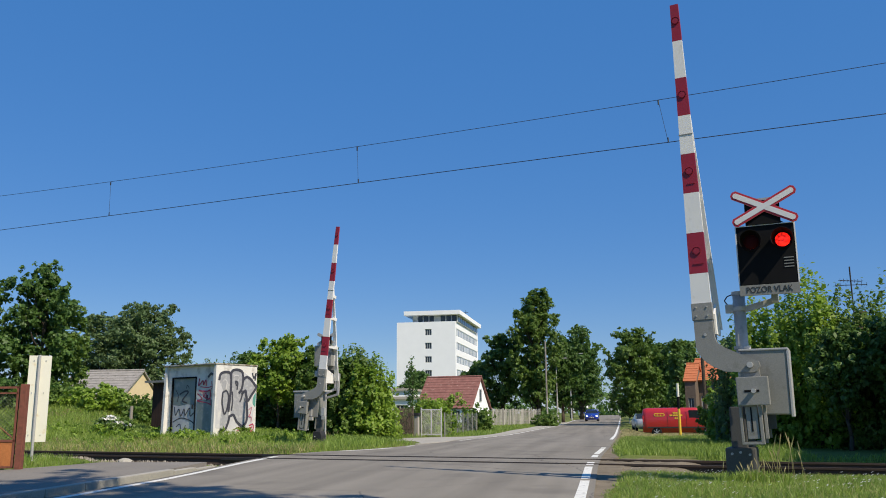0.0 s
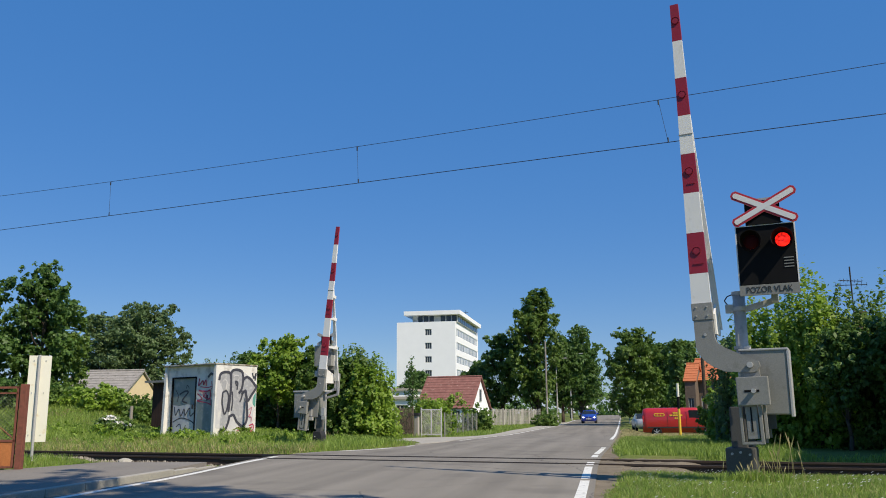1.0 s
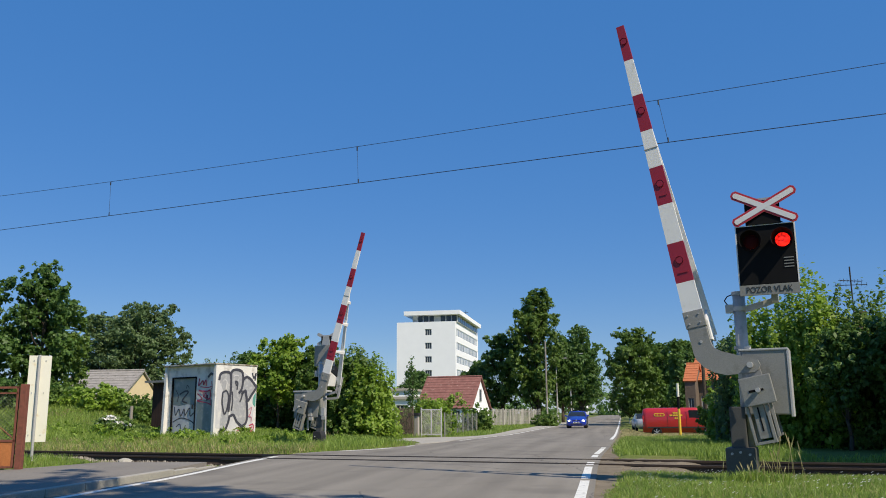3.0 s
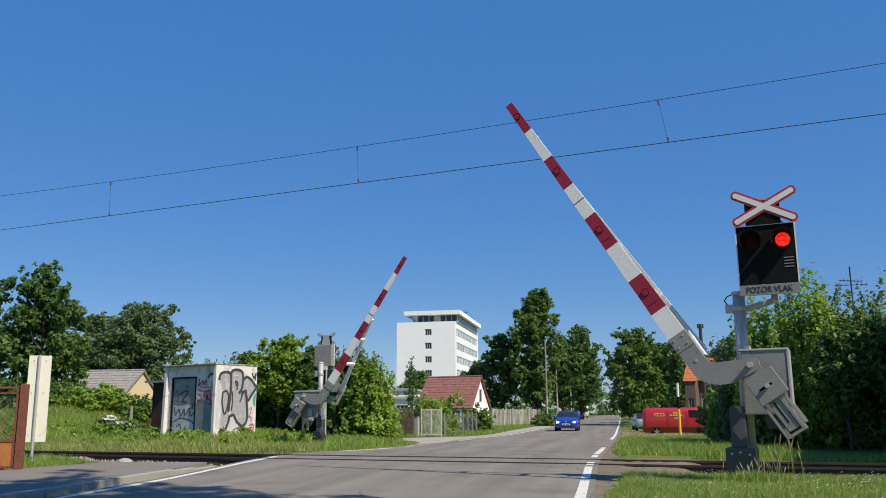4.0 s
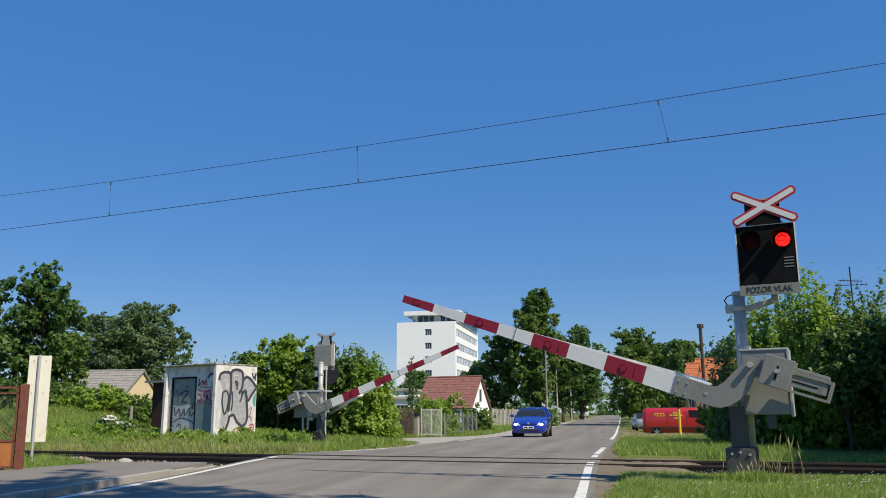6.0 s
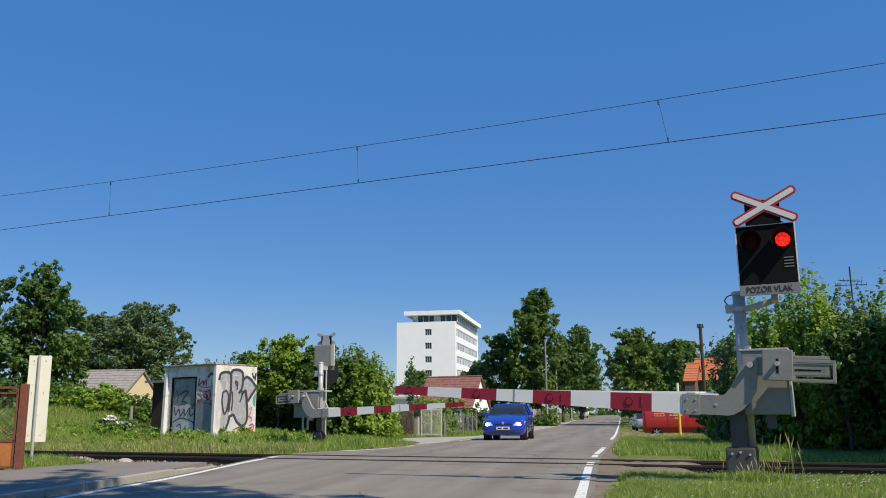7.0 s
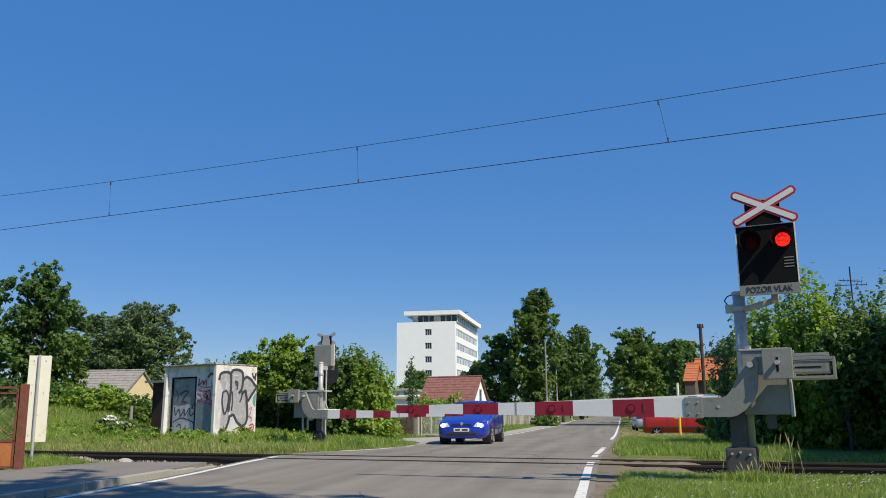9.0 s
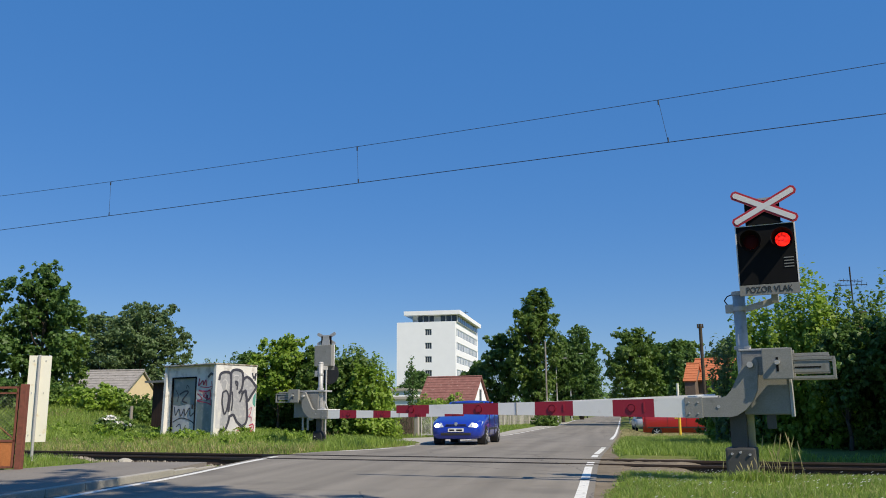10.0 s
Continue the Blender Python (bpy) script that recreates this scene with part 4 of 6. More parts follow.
def make_van():
    """Red delivery van seen from its side; it heads along +x in its own space."""
    van = holder("van", "red delivery van with yellow lettering parked on the verge", "van", pose(2.66, 60.0, -0.66, 0, 0, -4) @ Matrix.Diagonal((1.06, 1.06, 1.06, 1)))
    bm = bmesh.new()
    st = [(-0.6, 0.80, 0.35, 1.55), (-0.55, 0.88, 0.3, 1.74), (-0.3, 0.92, 0.28, 1.79), (1.5, 0.93, 0.28, 1.80), (2.6, 0.93, 0.28, 1.80), (2.95, 0.92, 0.28, 1.76), (3.45, 0.90, 0.28, 1.28), (3.9, 0.88, 0.30, 1.10), (4.2, 0.8, 0.34, 0.9), (4.28, 0.7, 0.4, 0.75)]
    rings = [[(y, -x, z) for x, y, z in section(yy, w, a, b, crown=0.05, top=0.9)] for yy, w, a, b in st]
    loft(bm, rings)
    part("body", bm, VAN_RED, van, "", True)
    for s in (-1, 1):
        bm = bmesh.new()
        slab(bm, [(2.25, 1.18), (3.42, 1.18), (2.98, 1.66), (2.25, 1.68)], s * 0.91, s * 0.925)
        part("side_window", bm, CAR_GLASS, van)
        bm = bmesh.new()
        slab(bm, [(0.12, 1.36), (0.18, 1.30), (0.72, 1.30), (0.78, 1.36), (0.78, 1.44), (0.72, 1.50), (0.18, 1.50), (0.12, 1.44)], s * 0.928 - 0.006, s * 0.928 + 0.006)
        badge = part("badge", bm, YELLOW, van, "rounded yellow badge")
        bm = bmesh.new()
        for a, b in ((0.18, 0.34), (0.37, 0.52), (0.55, 0.72)):
            box(bm, a, b, s * 0.936 - 0.004, s * 0.936 + 0.004, 1.355, 1.445)
        part("badge_mark", bm, SIGN_RED, badge)
        for row in ([(1.28, 1.42), (1.44, 1.56), (1.58, 1.72)], [(1.08, 1.24), (1.27, 1.46), (1.48, 1.66), (1.68, 1.86)], [(1.38, 1.48), (1.50, 1.60)]):
            z = {3: 1.46, 4: 1.31, 2: 1.13}[len(row)]
            bm = bmesh.new()
            for a, b in row:
                box(bm, a, b, s * 0.932 - 0.006, s * 0.932 + 0.006, z, z + 0.10)
            part("lettering_bar", bm, YELLOW, van, "yellow lettering bar")
        bm = bmesh.new()
        for x in (0.95, 2.1, 3.3):
            box(bm, x - 0.006, x + 0.006, s * 0.932 - 0.006, s * 0.932 + 0.003, 0.4, 1.7)
        box(bm, -0.3, 4.0, s * 0.93 - 0.01, s * 0.93 + 0.01, 0.58, 0.66)
        part("trim_strip", bm, PLASTIC, van)
        bm = bmesh.new()
        box(bm, 3.2, 3.32, s * 1.02 - 0.09, s * 1.02 + 0.09, 1.2, 1.42, bevel=0.03)
        part("mirror", bm, PLASTIC, van)
        bm = bmesh.new()
        box(bm, -0.6, -0.52, s * 0.84 - 0.05, s * 0.84 + 0.05, 0.95, 1.35, bevel=0.02)
        part("tail_lamp", bm, SIGN_RED, van)
    bm = bmesh.new()
    slab(bm, [(-0.75, 1.15), (0.75, 1.15), (0.68, 1.62), (-0.68, 1.62)], 0, 0.01)
    bmesh.ops.transform(bm, matrix=pose(-0.605, 0, 0, 0, 0, 90), verts=bm.verts)
    part("rear_window", bm, CAR_GLASS, van)
    holders = wheel_set(van, ((-0.8, 0), (0.8, 0), (-0.8, 3.1), (0.8, 3.1)), 0.32, 0.2)
    for w in holders:
        x, y, z = w.matrix_basis.translation
        w.matrix_basis = pose(y + 0.25, -x, z, 0, 0, -90)
    return van


make_van()


# ---- buildings ----
def window_unit(parent, m, w, h, panes=2, mat=WINDOW):
    """A window in the xz plane of m, its front towards -y: frame, panes and sill."""
    bm = bmesh.new()
    t = min(0.09, w * 0.08)
    for a, b, c, d in ((-w / 2, w / 2, h - t, h), (-w / 2, w / 2, 0, t), (-w / 2, -w / 2 + t, t, h - t), (w / 2 - t, w / 2, t, h - t)):
        box(bm, a, b, -0.05, 0.05, c, d)
    for i in range(1, panes):
        x = -w / 2 + w * i / panes
        box(bm, x - t / 2, x + t / 2, -0.05, 0.05, t, h - t)
    win = part("window", bm, WINDOW_FRAME, parent)
    win.matrix_basis = m
    bm = bmesh.new()
    box(bm, -w / 2 + t, w / 2 - t, -0.01, 0.02, t, h - t)
    part("pane", bm, mat, win)
    return win


def wall_with_holes(x0, x1, z0, z1, holes, th):
    """A wall in the xz plane, front at y=0, with openings (xa, xb, za, zb) through it."""
    bm = bmesh.new()
    xs = sorted({x0, x1, *[v for h in holes for v in h[:2]]})
    zs = sorted({z0, z1, *[v for h in holes for v in h[2:]]})
    for a, b in zip(xs, xs[1:]):
        run = None
        for c, d in zip(zs, zs[1:]):
            cx, cz = (a + b) / 2, (c + d) / 2
            if any(h[0] < cx < h[1] and h[2] < cz < h[3] for h in holes):
                if run:
                    box(bm, a, b, 0, th, run[0], run[1])
                run = None
            else:
                run = (run[0], d) if run else (c, d)
        if run:
            box(bm, a, b, 0, th, run[0], run[1])
    bmesh.ops.remove_doubles(bm, verts=bm.verts, dist=0.001)
    return bm


def make_office():
    """White slab office block far behind the gardens."""
    w, d, h = 14.4, 36.7, 22.6
    of = holder("office_building", "white seven-storey slab office building with a set-back top floor", "building", pose(-50.5, 197.2, -0.05, 0, 0, 0.5))
    floors = [22.4 - 1.95 - 3.27 * i for i in range(6)]
    holes = [(7.0, 8.6, z - 0.75, z + 0.75) for z in floors] + [(10.8, 12.2, 6.5, 8.6)]
    front = part("front_wall", wall_with_holes(0, w, 0, h, holes, 0.5), PLASTER_WHITE, of)
    for z in floors:
        window_unit(of, pose(7.8, 0.22, z - 0.75), 1.6, 1.5, 3)
    window_unit(of, pose(11.5, 0.22, 6.5), 1.4, 2.1, 1)
    holes = [(1.2, d - 1.0, z - 1.0, z + 0.9) for z in floors]
    side = part("side_wall", wall_with_holes(0, d, 0, h, holes, 0.4), PLASTER_WHITE, of)
    side.matrix_basis = pose(w, 0.5, 0, 0, 0, 90)
    for z in floors:
        bm = bmesh.new()
        box(bm, 1.2, d - 1.0, 0.16, 0.24, z - 1.0, z + 0.9)
        row = part("window_band", bm, PLASTER_WHITE, of, "grey band of office windows")
        row.matrix_basis = pose(w, 0.5, 0, 0, 0, 90)
        for i in range(14):
            bm = bmesh.new()
            x = 1.4 + i * 2.45
            box(bm, x, x + 1.8, 0.10, 0.16, z - 0.75, z + 0.7)
            part("pane", bm, OFFICE_PANE, row)
    bm = bmesh.new()
    box(bm, 0, 0.4, 0.5, d, 0, h)
    box(bm, 0.4, w - 0.4, d - 0.4, d, 0, h)
    box(bm, 0, w, 0, d, h, h + 0.35)
    part("rear_wall", bm, PLASTER_WHITE, of)
    bm = bmesh.new()
    box(bm, 3.6, w + 0.3, 1.6, d - 2, h + 0.3, h + 2.0)
    top = part("top_floor", bm, PANEL_GREY, of, "set-back top storey with a window band")
    for i in range(7):
        if i == 3:
            continue
        bm = bmesh.new()
        x = 5.0 + i * 1.4
        box(bm, x, x + 1.1, 1.5, 1.6, h + 0.5, h + 1.9)
        part("pane", bm, WINDOW, top)
    for i in range(10):
        bm = bmesh.new()
        y = 2.4 + i * 3.1
        box(bm, w + 0.3, w + 0.4, y, y + 2.5, h + 0.5, h + 1.9)
        part("pane", bm, WINDOW, top)
    bm = bmesh.new()
    box(bm, 1.8, w + 1.2, -0.3, d - 1, h + 2.0, h + 3.0)
    part("roof_slab", bm, PLASTER_WHITE, of, "white overhanging roof slab")
    bm = bmesh.new()
    rod(bm, (w + 0.4, 14, h + 3), (w + 0.4, 14, h + 4.6), 0.06)
    rod(bm, (w - 0.2, 14, h + 4.0), (w + 1.0, 14, h + 4.0), 0.05)
    part("aerial", bm, WIRE, of)


def gable_house(name, label, m, lx, ly, eave, ridge, roof_mat, wall_mat, over=0.3, wins=(), chimney=None, gable_wins=()):
    """A house with its ridge along local x; front eave at y=0."""
    ho = holder(name, label, "house", m)
    hl = [(a, b, c, d) for a, b, c, d in wins]
    part("front_wall", wall_with_holes(0, lx, -0.3, eave, hl, 0.25), wall_mat, ho)
    for a, b, c, d in hl:
        window_unit(ho, pose((a + b) / 2, 0.12, c), b - a, d - c)
    back = part("rear_wall", wall_with_holes(0, lx, -0.3, eave, [], 0.25), wall_mat, ho)
    back.matrix_basis = pose(0, ly - 0.25, 0)
    for x in (0, lx - 0.25):
        bm = bmesh.new()
        pts = [(0.25, -0.3), (ly - 0.25, -0.3), (ly - 0.25, eave), (ly / 2, ridge - 0.12), (0.25, eave)]
        f = [bm.verts.new((x, y, z)) for y, z in pts]
        g = [bm.verts.new((x + 0.25, y, z)) for y, z in pts]
        bm.faces.new(f), bm.faces.new(g[::-1])
        for i in range(5):
            bm.faces.new((f[i], g[i], g[(i + 1) % 5], f[(i + 1) % 5]))
        part("gable_wall", bm, wall_mat, ho)
    for y, z, w, h in gable_wins:
        u = window_unit(ho, pose(lx + 0.02, y, z, 0, 0, 90), w, h, 1)
    slope = math.atan2(ridge - eave, ly / 2)
    length = math.hypot(ridge - eave, ly / 2) + over
    for s in (0, 1):
        rm = pose(0, ly / 2, ridge, 0, 0, 0) @ (Matrix.Rotation(math.pi, 4, "Z") if s else Matrix.Identity(4)) @ Matrix.Rotation(slope, 4, "X")
        if s:
            rm = pose(lx, ly / 2, ridge) @ Matrix.Rotation(math.pi, 4, "Z") @ Matrix.Rotation(slope, 4, "X")
        bm = bmesh.new()
        box(bm, -over, lx + over, -length, 0.02, -0.06, 0.03)
        roof = part("roof", bm, roof_mat, ho)
        roof.matrix_basis = rm
        rows = max(4, int(length / 0.34))
        bm = bmesh.new()
        for i in range(rows):
            y0 = -length + i * length / rows
            box(bm, -over, lx + over, y0, y0 + length / rows, 0.03, 0.05, Matrix.Translation((0, y0, 0.03)) @ Matrix.Rotation(radians(-4), 4, "X") @ Matrix.Translation((0, -y0, -0.03)))
        part("tile_course", bm, roof_mat, roof)
    bm = bmesh.new()
    rod(bm, (-over, ly / 2, ridge + 0.03), (lx + over, ly / 2, ridge + 0.03), 0.09, seg=8)
    part("ridge_cap", bm, roof_mat, ho)
    if chimney:
        bm = bmesh.new()
        x, y, z0, z1 = chimney
        box(bm, x - 0.25, x + 0.25, y - 0.25, y + 0.25, z0, z1, bevel=0.02)
        box(bm, x - 0.3, x + 0.3, y - 0.3, y + 0.3, z1 - 0.12, z1)
        part("chimney", bm, ROOF_RED, ho)
    return ho


make_office()
gable_house("house", "small white house with a steep dark red tiled roof", pose(-17.2, 74.9, 0, 0, 0, -9), 5.0, 5.6, 1.6, 4.35, ROOF_RED, PLASTER_WHITE, 0.2, ((0.9, 1.7, 0.4, 1.3), (3.2, 4.0, 0.4, 1.3)), None, ((2.8, 2.1, 0.6, 1.1), (1.7, 0.1, 0.8, 1.0), (4.0, 0.1, 0.8, 1.0)))
gable_house("house", "garden house with grey corrugated roof and cream gable", pose(-37.9, 52.6, 0, 0, 0, 4), 5.0, 5.0, 2.6, 4.25, ROOF_GREY, WALL_CREAM, 0.15, ((0.8, 1.6, 0.9, 1.9),))
gable_house("house", "house with bright orange tiled roof and weathered boards", pose(6.05, 66.0, -0.2, 0, 0, -14), 6.5, 7.0, 3.6, 5.25, ROOF_ORANGE, WALL_BROWN, 0.3, ((0.5, 1.3, 0.9, 2.4), (1.6, 2.4, 0.9, 2.4), (3.2, 4.2, 0.9, 2.4)))
gable_house("house", "low annex with bright orange tiled roof beside a taller house", pose(5.30, 64.6, -0.2, 0, 0, -14), 0.75, 4.0, 3.45, 4.75, ROOF_ORANGE, WALL_BROWN, 0.1, ((0.2, 0.6, 1.0, 2.2),))
gable_house("house", "distant house with a red roof above the bushes", pose(9.6, 46.0, -0.3, 0, 0, -12), 8.0, 8.0, 3.2, 5.4, ROOF_RED, WALL_CREAM, 0.3, ((0.8, 1.8, 0.9, 2.2),), (3.2, 4.0, 5.0, 6.6))


def make_flat_building(label, m, lx, ly, h, wins):
    b = holder("low_building", label, "building", m)
    part("front_wall", wall_with_holes(0, lx, -0.2, h, wins, 0.3), PLASTER_WHITE, b)
    for a, c, d, e in wins:
        window_unit(b, pose((a + c) / 2, 0.15, d), c - a, e - d, 3)
    bm = bmesh.new()
    box(bm, 0, 0.3, 0.3, ly, -0.2, h)
    box(bm, lx - 0.3, lx, 0.3, ly, -0.2, h)
    box(bm, 0.3, lx - 0.3, ly - 0.3, ly, -0.2, h)
    part("side_wall", bm, PLASTER_WHITE, b)
    bm = bmesh.new()
    box(bm, -0.3, lx + 0.3, -0.3, ly + 0.3, h, h + 0.3)
    part("roof", bm, CONCRETE, b)


make_flat_building("low white flat-roofed annex behind the gardens", pose(-29.4, 106.3, 0, 0, 0, 3), 4.0, 8, 4.0, ((0.4, 1.6, 1.2, 2.6), (2.2, 3.4, 1.2, 2.6)))
make_flat_building("white bungalow with flat roof behind the garden hedge", pose(-23.6, 90.0, 0, 0, 0, 3), 5.2, 7, 2.6, ((0.5, 1.8, 0.9, 2.0), (2.6, 4.4, 0.9, 2.0)))


KIOSK_X, KIOSK_Y, KIOSK_POSE = 2.65, 1.82, pose(-15.27, 27.04, 0.34, 0, 0, -23)


SPRAY_WASH = material("faded_spray", (0.52, 0.51, 0.52), 0.8, grain=0.3, spread=0.2, scale=2, stain=(0.62, 0.60, 0.57), wear=0.5)


def make_kiosk():
    """Equipment kiosk: plastered box with corner fins and a thin roof, sprayed all over; front towards local -y."""
    lx, ly, h = KIOSK_X, KIOSK_Y, 2.34
    k = holder("equipment_kiosk", "white plastered railway equipment kiosk covered in graffiti", "kiosk", KIOSK_POSE)
    part("front_wall", wall_with_holes(0.12, lx - 0.1, -0.3, h, [(0.31, 1.58, -0.05, 1.98)], 0.14), KIOSK_WALL, k).matrix_basis = pose(0, 0.10, 0)
    bm = bmesh.new()
    slab(bm, [(-0.06, -0.3), (ly, -0.3), (ly, h), (0.0, h)], 0, 0.12)
    left = part("side_wall", bm, KIOSK_WALL, k, "white plastered end wall")
    left.matrix_basis = pose(0.12, 0, 0, 0, 0, 90)
    bm = bmesh.new()
    slab(bm, [(-0.03, -0.3), (ly, -0.3), (ly, h), (0.0, h)], 0, 0.12)
    right = part("side_wall", bm, KIOSK_WALL, k, "plastered end wall with large graffiti letters")
    right.matrix_basis = pose(lx, 0, 0, 0, 0, 90)
    bm = bmesh.new()
    box(bm, 0.12, lx - 0.12, ly - 0.14, ly - 0.002, -0.3, h)
    part("rear_wall", bm, KIOSK_WALL, k)
    bm = bmesh.new()
    box(bm, -0.03, lx + 0.02, -0.04, ly + 0.03, h, h + 0.055, bevel=0.025)
    part("roof", bm, KIOSK_ROOF, k, "thin flat roof slab with brown weather stains")
    bm = bmesh.new()
    for a, b, c, d in ((0.31, 1.58, 1.93, 1.98), (0.31, 0.36, 0, 1.93), (1.53, 1.58, 0, 1.93)):
        box(bm, a, b, 0.08, 0.14, c, d)
    part("door_frame", bm, BLACK, k)
    for a, b in ((0.36, 1.53),):
        bm = bmesh.new()
        box(bm, a, b, 0.13, 0.17, 0.0, 1.93)
        dr = part("door", bm, KIOSK_DOOR, k, "grey-green steel door, sprayed")
        bm = bmesh.new()
        box(bm, b - 0.14, b - 0.10, 0.08, 0.13, 0.9, 1.05, bevel=0.01)
        part("handle", bm, DARK_STEEL, dr)
    bm = bmesh.new()
    box(bm, 1.66, 2.5, 0.085, 0.102, 0.0, 1.20, bevel=0.004)
    part("cover_panel", bm, KIOSK_DOOR, k, "grey-green painted cover panel")
    # graffiti: strokes of spray paint lying on the walls
    def stroke(name, pts, r, mat, m, parent):
        bm = bmesh.new()
        for a, b in zip(pts, pts[1:]):
            d = (Vector(b) - Vector(a)).normalized()
            s = Vector((-d.y, d.x)) * r
            a2, b2 = Vector(a) - d * r * 0.5, Vector(b) + d * r * 0.5
            quad(bm, *[(p.x, stroke.y, p.y) for p in (a2 - s, b2 - s, b2 + s, a2 + s)])
            stroke.y -= 0.0003
        ob = part(name, bm, mat, parent)
        ob.matrix_basis = m

    def curve(pts, n=7):
        out = []
        q = [pts[0]] + list(pts) + [pts[-1]]
        for i in range(1, len(q) - 2):
            for j in range(n):
                t = j / n
                a, b, c, d = (Vector(v) for v in q[i - 1:i + 3])
                out.append(tuple(0.5 * ((2 * b) + (c - a) * t + (2 * a - 5 * b + 4 * c - d) * t * t + (3 * b - a - 3 * c + d) * t ** 3)))
        return out + [tuple(pts[-1])]
    face = pose(0, 0, 0)

    def fill(pts, mat, depth, parent):
        bm = bmesh.new()
        bm.faces.new([bm.verts.new((x, depth, z)) for x, z in pts])
        part("graffiti_fill", bm, mat, parent)

    # end wall: places given in hundredths of its width and height
    side = lambda pts: [(ly * x / 100, h * z / 100) for x, z in pts]
    fill(side([(3, 12), (40, 6), (92, 14), (97, 60), (90, 82), (60, 93), (20, 92), (4, 82), (2, 40)]), SPRAY_WASH, -0.0015, right)
    fill(curve(side([(10, 86), (24, 90), (36, 85), (36, 60), (32, 24), (22, 7), (13, 8), (16, 40), (18, 62), (9, 76)]))[:-1], SPRAY_GREY, -0.003, right)
    fill(curve(side([(37, 90), (50, 92), (62, 90), (65, 80), (74, 84), (96, 70), (80, 52), (78, 28), (73, 17), (60, 18), (46, 28), (38, 28), (36, 60)]))[:-1], SPRAY_GREY, -0.0035, right)
    fill(curve(side([(99, 62), (93, 56), (91, 46), (99, 40)]))[:-1], SPRAY_TEAL, -0.004, right)
    outlines = ([(8, 79), (11, 87), (23, 90), (34, 87), (36, 70), (34, 50), (32, 35)], [(17, 61), (26, 63), (31, 55), (29, 40), (23, 31), (18, 40), (16, 50), (17, 61)], [(35, 28), (32, 18), (25, 9), (12, 6)],
                [(36, 80), (37, 91), (49, 94), (62, 91), (65, 80), (62, 67), (56, 61)], [(49, 71), (47, 77), (52, 75), (51, 66)], [(66, 80), (74, 84), (84, 81), (95, 73), (98, 69), (86, 57), (78, 50), (74, 57), (71, 64), (63, 60)],
                [(37, 28), (45, 29), (53, 20), (65, 14), (74, 17), (78, 26), (77, 40), (75, 50)], [(62, 67), (64, 58), (59, 48)], [(40, 62), (41, 48), (39, 36)])
    for num, pts in enumerate(outlines):
        stroke.y = -0.006 - 0.0001 * num
        stroke("graffiti_outline", curve(side(pts)), 0.045 if num in (0, 2, 3, 5, 6) else 0.03, SPRAY_DARK, face, right)
    for pts, mat, r in (([(84, 14), (93, 16), (94, 9), (86, 6), (82, 10), (91, 12)], SPRAY_RED, 0.022), ([(82, 37), (88, 40), (86, 32), (82, 27), (88, 26), (88, 20)], SPRAY_RED, 0.012), ([(49, 9), (58, 12), (67, 7)], SPRAY_RED, 0.012),
                        ([(52, 6), (60, 8), (64, 3)], SPRAY_RED, 0.01), ([(88, 90), (92, 83), (97, 90), (95, 80)], SPRAY_DARK, 0.028), ([(42, 84), (47, 86), (54, 85)], SPRAY_WASH, 0.02), ([(20, 80), (26, 76), (24, 66)], SPRAY_WASH, 0.02)):
        stroke.y = -0.011
        stroke("graffiti_line", curve(side(pts)), r, mat, face, right)
    wall = [o for o in k.children if o.name.startswith("front_wall")][0]
    for pts, mat, r in (([(1.86, 1.90), (1.83, 1.67), (2.03, 1.83), (2.08, 1.70), (2.19, 1.85), (2.22, 1.67)], SPRAY_RED, 0.022), ([(1.92, 1.63), (2.3, 1.60), (2.5, 1.64)], SPRAY_RED, 0.014), ([(1.86, 1.50), (2.25, 1.47), (2.41, 1.50), (2.41, 1.23), (2.16, 1.27)], SPRAY_RED, 0.024),
                        ([(1.79, 1.40), (2.03, 1.23), (1.79, 1.17), (2.3, 1.09), (2.5, 1.02)], SPRAY_RED, 0.018), ([(2.05, 1.45), (2.1, 1.3), (2.2, 1.42), (2.28, 1.3)], SPRAY_RED, 0.018), ([(2.3, 1.95), (2.42, 2.05), (2.5, 2.03)], SPRAY_DARK, 0.04),
                        ([(2.26, 1.32), (2.28, 1.20)], SPRAY_DARK, 0.06), ([(2.45, 1.8), (2.5, 1.6), (2.42, 1.45), (2.48, 1.05)], SPRAY_RED, 0.012), ([(1.9, 0.8), (2.1, 0.95), (2.3, 0.75), (2.2, 0.5)], KIOSK_DOOR, 0.03)):
        stroke.y = -0.018
        stroke("graffiti_tag", curve([(x - 0.12, z) for x, z in pts]), r, mat, face, wall)
    fill([(0.365, 0.01), (1.525, 0.01), (1.525, 1.02), (1.1, 1.06), (0.7, 1.0), (0.365, 1.04)], SPRAY_WASH, 0.1285, dr)
    for pts, r in (([(0.82, 1.40), (1.09, 1.50), (1.26, 1.47), (1.04, 1.27), (0.98, 1.17), (1.20, 1.11)], 0.028), ([(0.57, 0.97), (0.65, 0.70), (0.81, 0.90), (0.93, 0.67), (1.09, 0.90), (1.15, 0.70), (1.37, 0.93), (1.42, 0.67), (1.6, 0.77)], 0.02),
                   ([(0.53, 0.47), (0.93, 0.60), (1.37, 0.53), (1.6, 0.43)], 0.018), ([(1.15, 1.6), (1.2, 1.7), (1.3, 1.6)], 0.015), ([(0.7, 0.3), (0.9, 0.4), (1.0, 0.15), (1.2, 0.35)], 0.014), ([(0.6, 1.55), (0.75, 1.35), (0.7, 1.15)], 0.014)):
        stroke.y = 0.1265
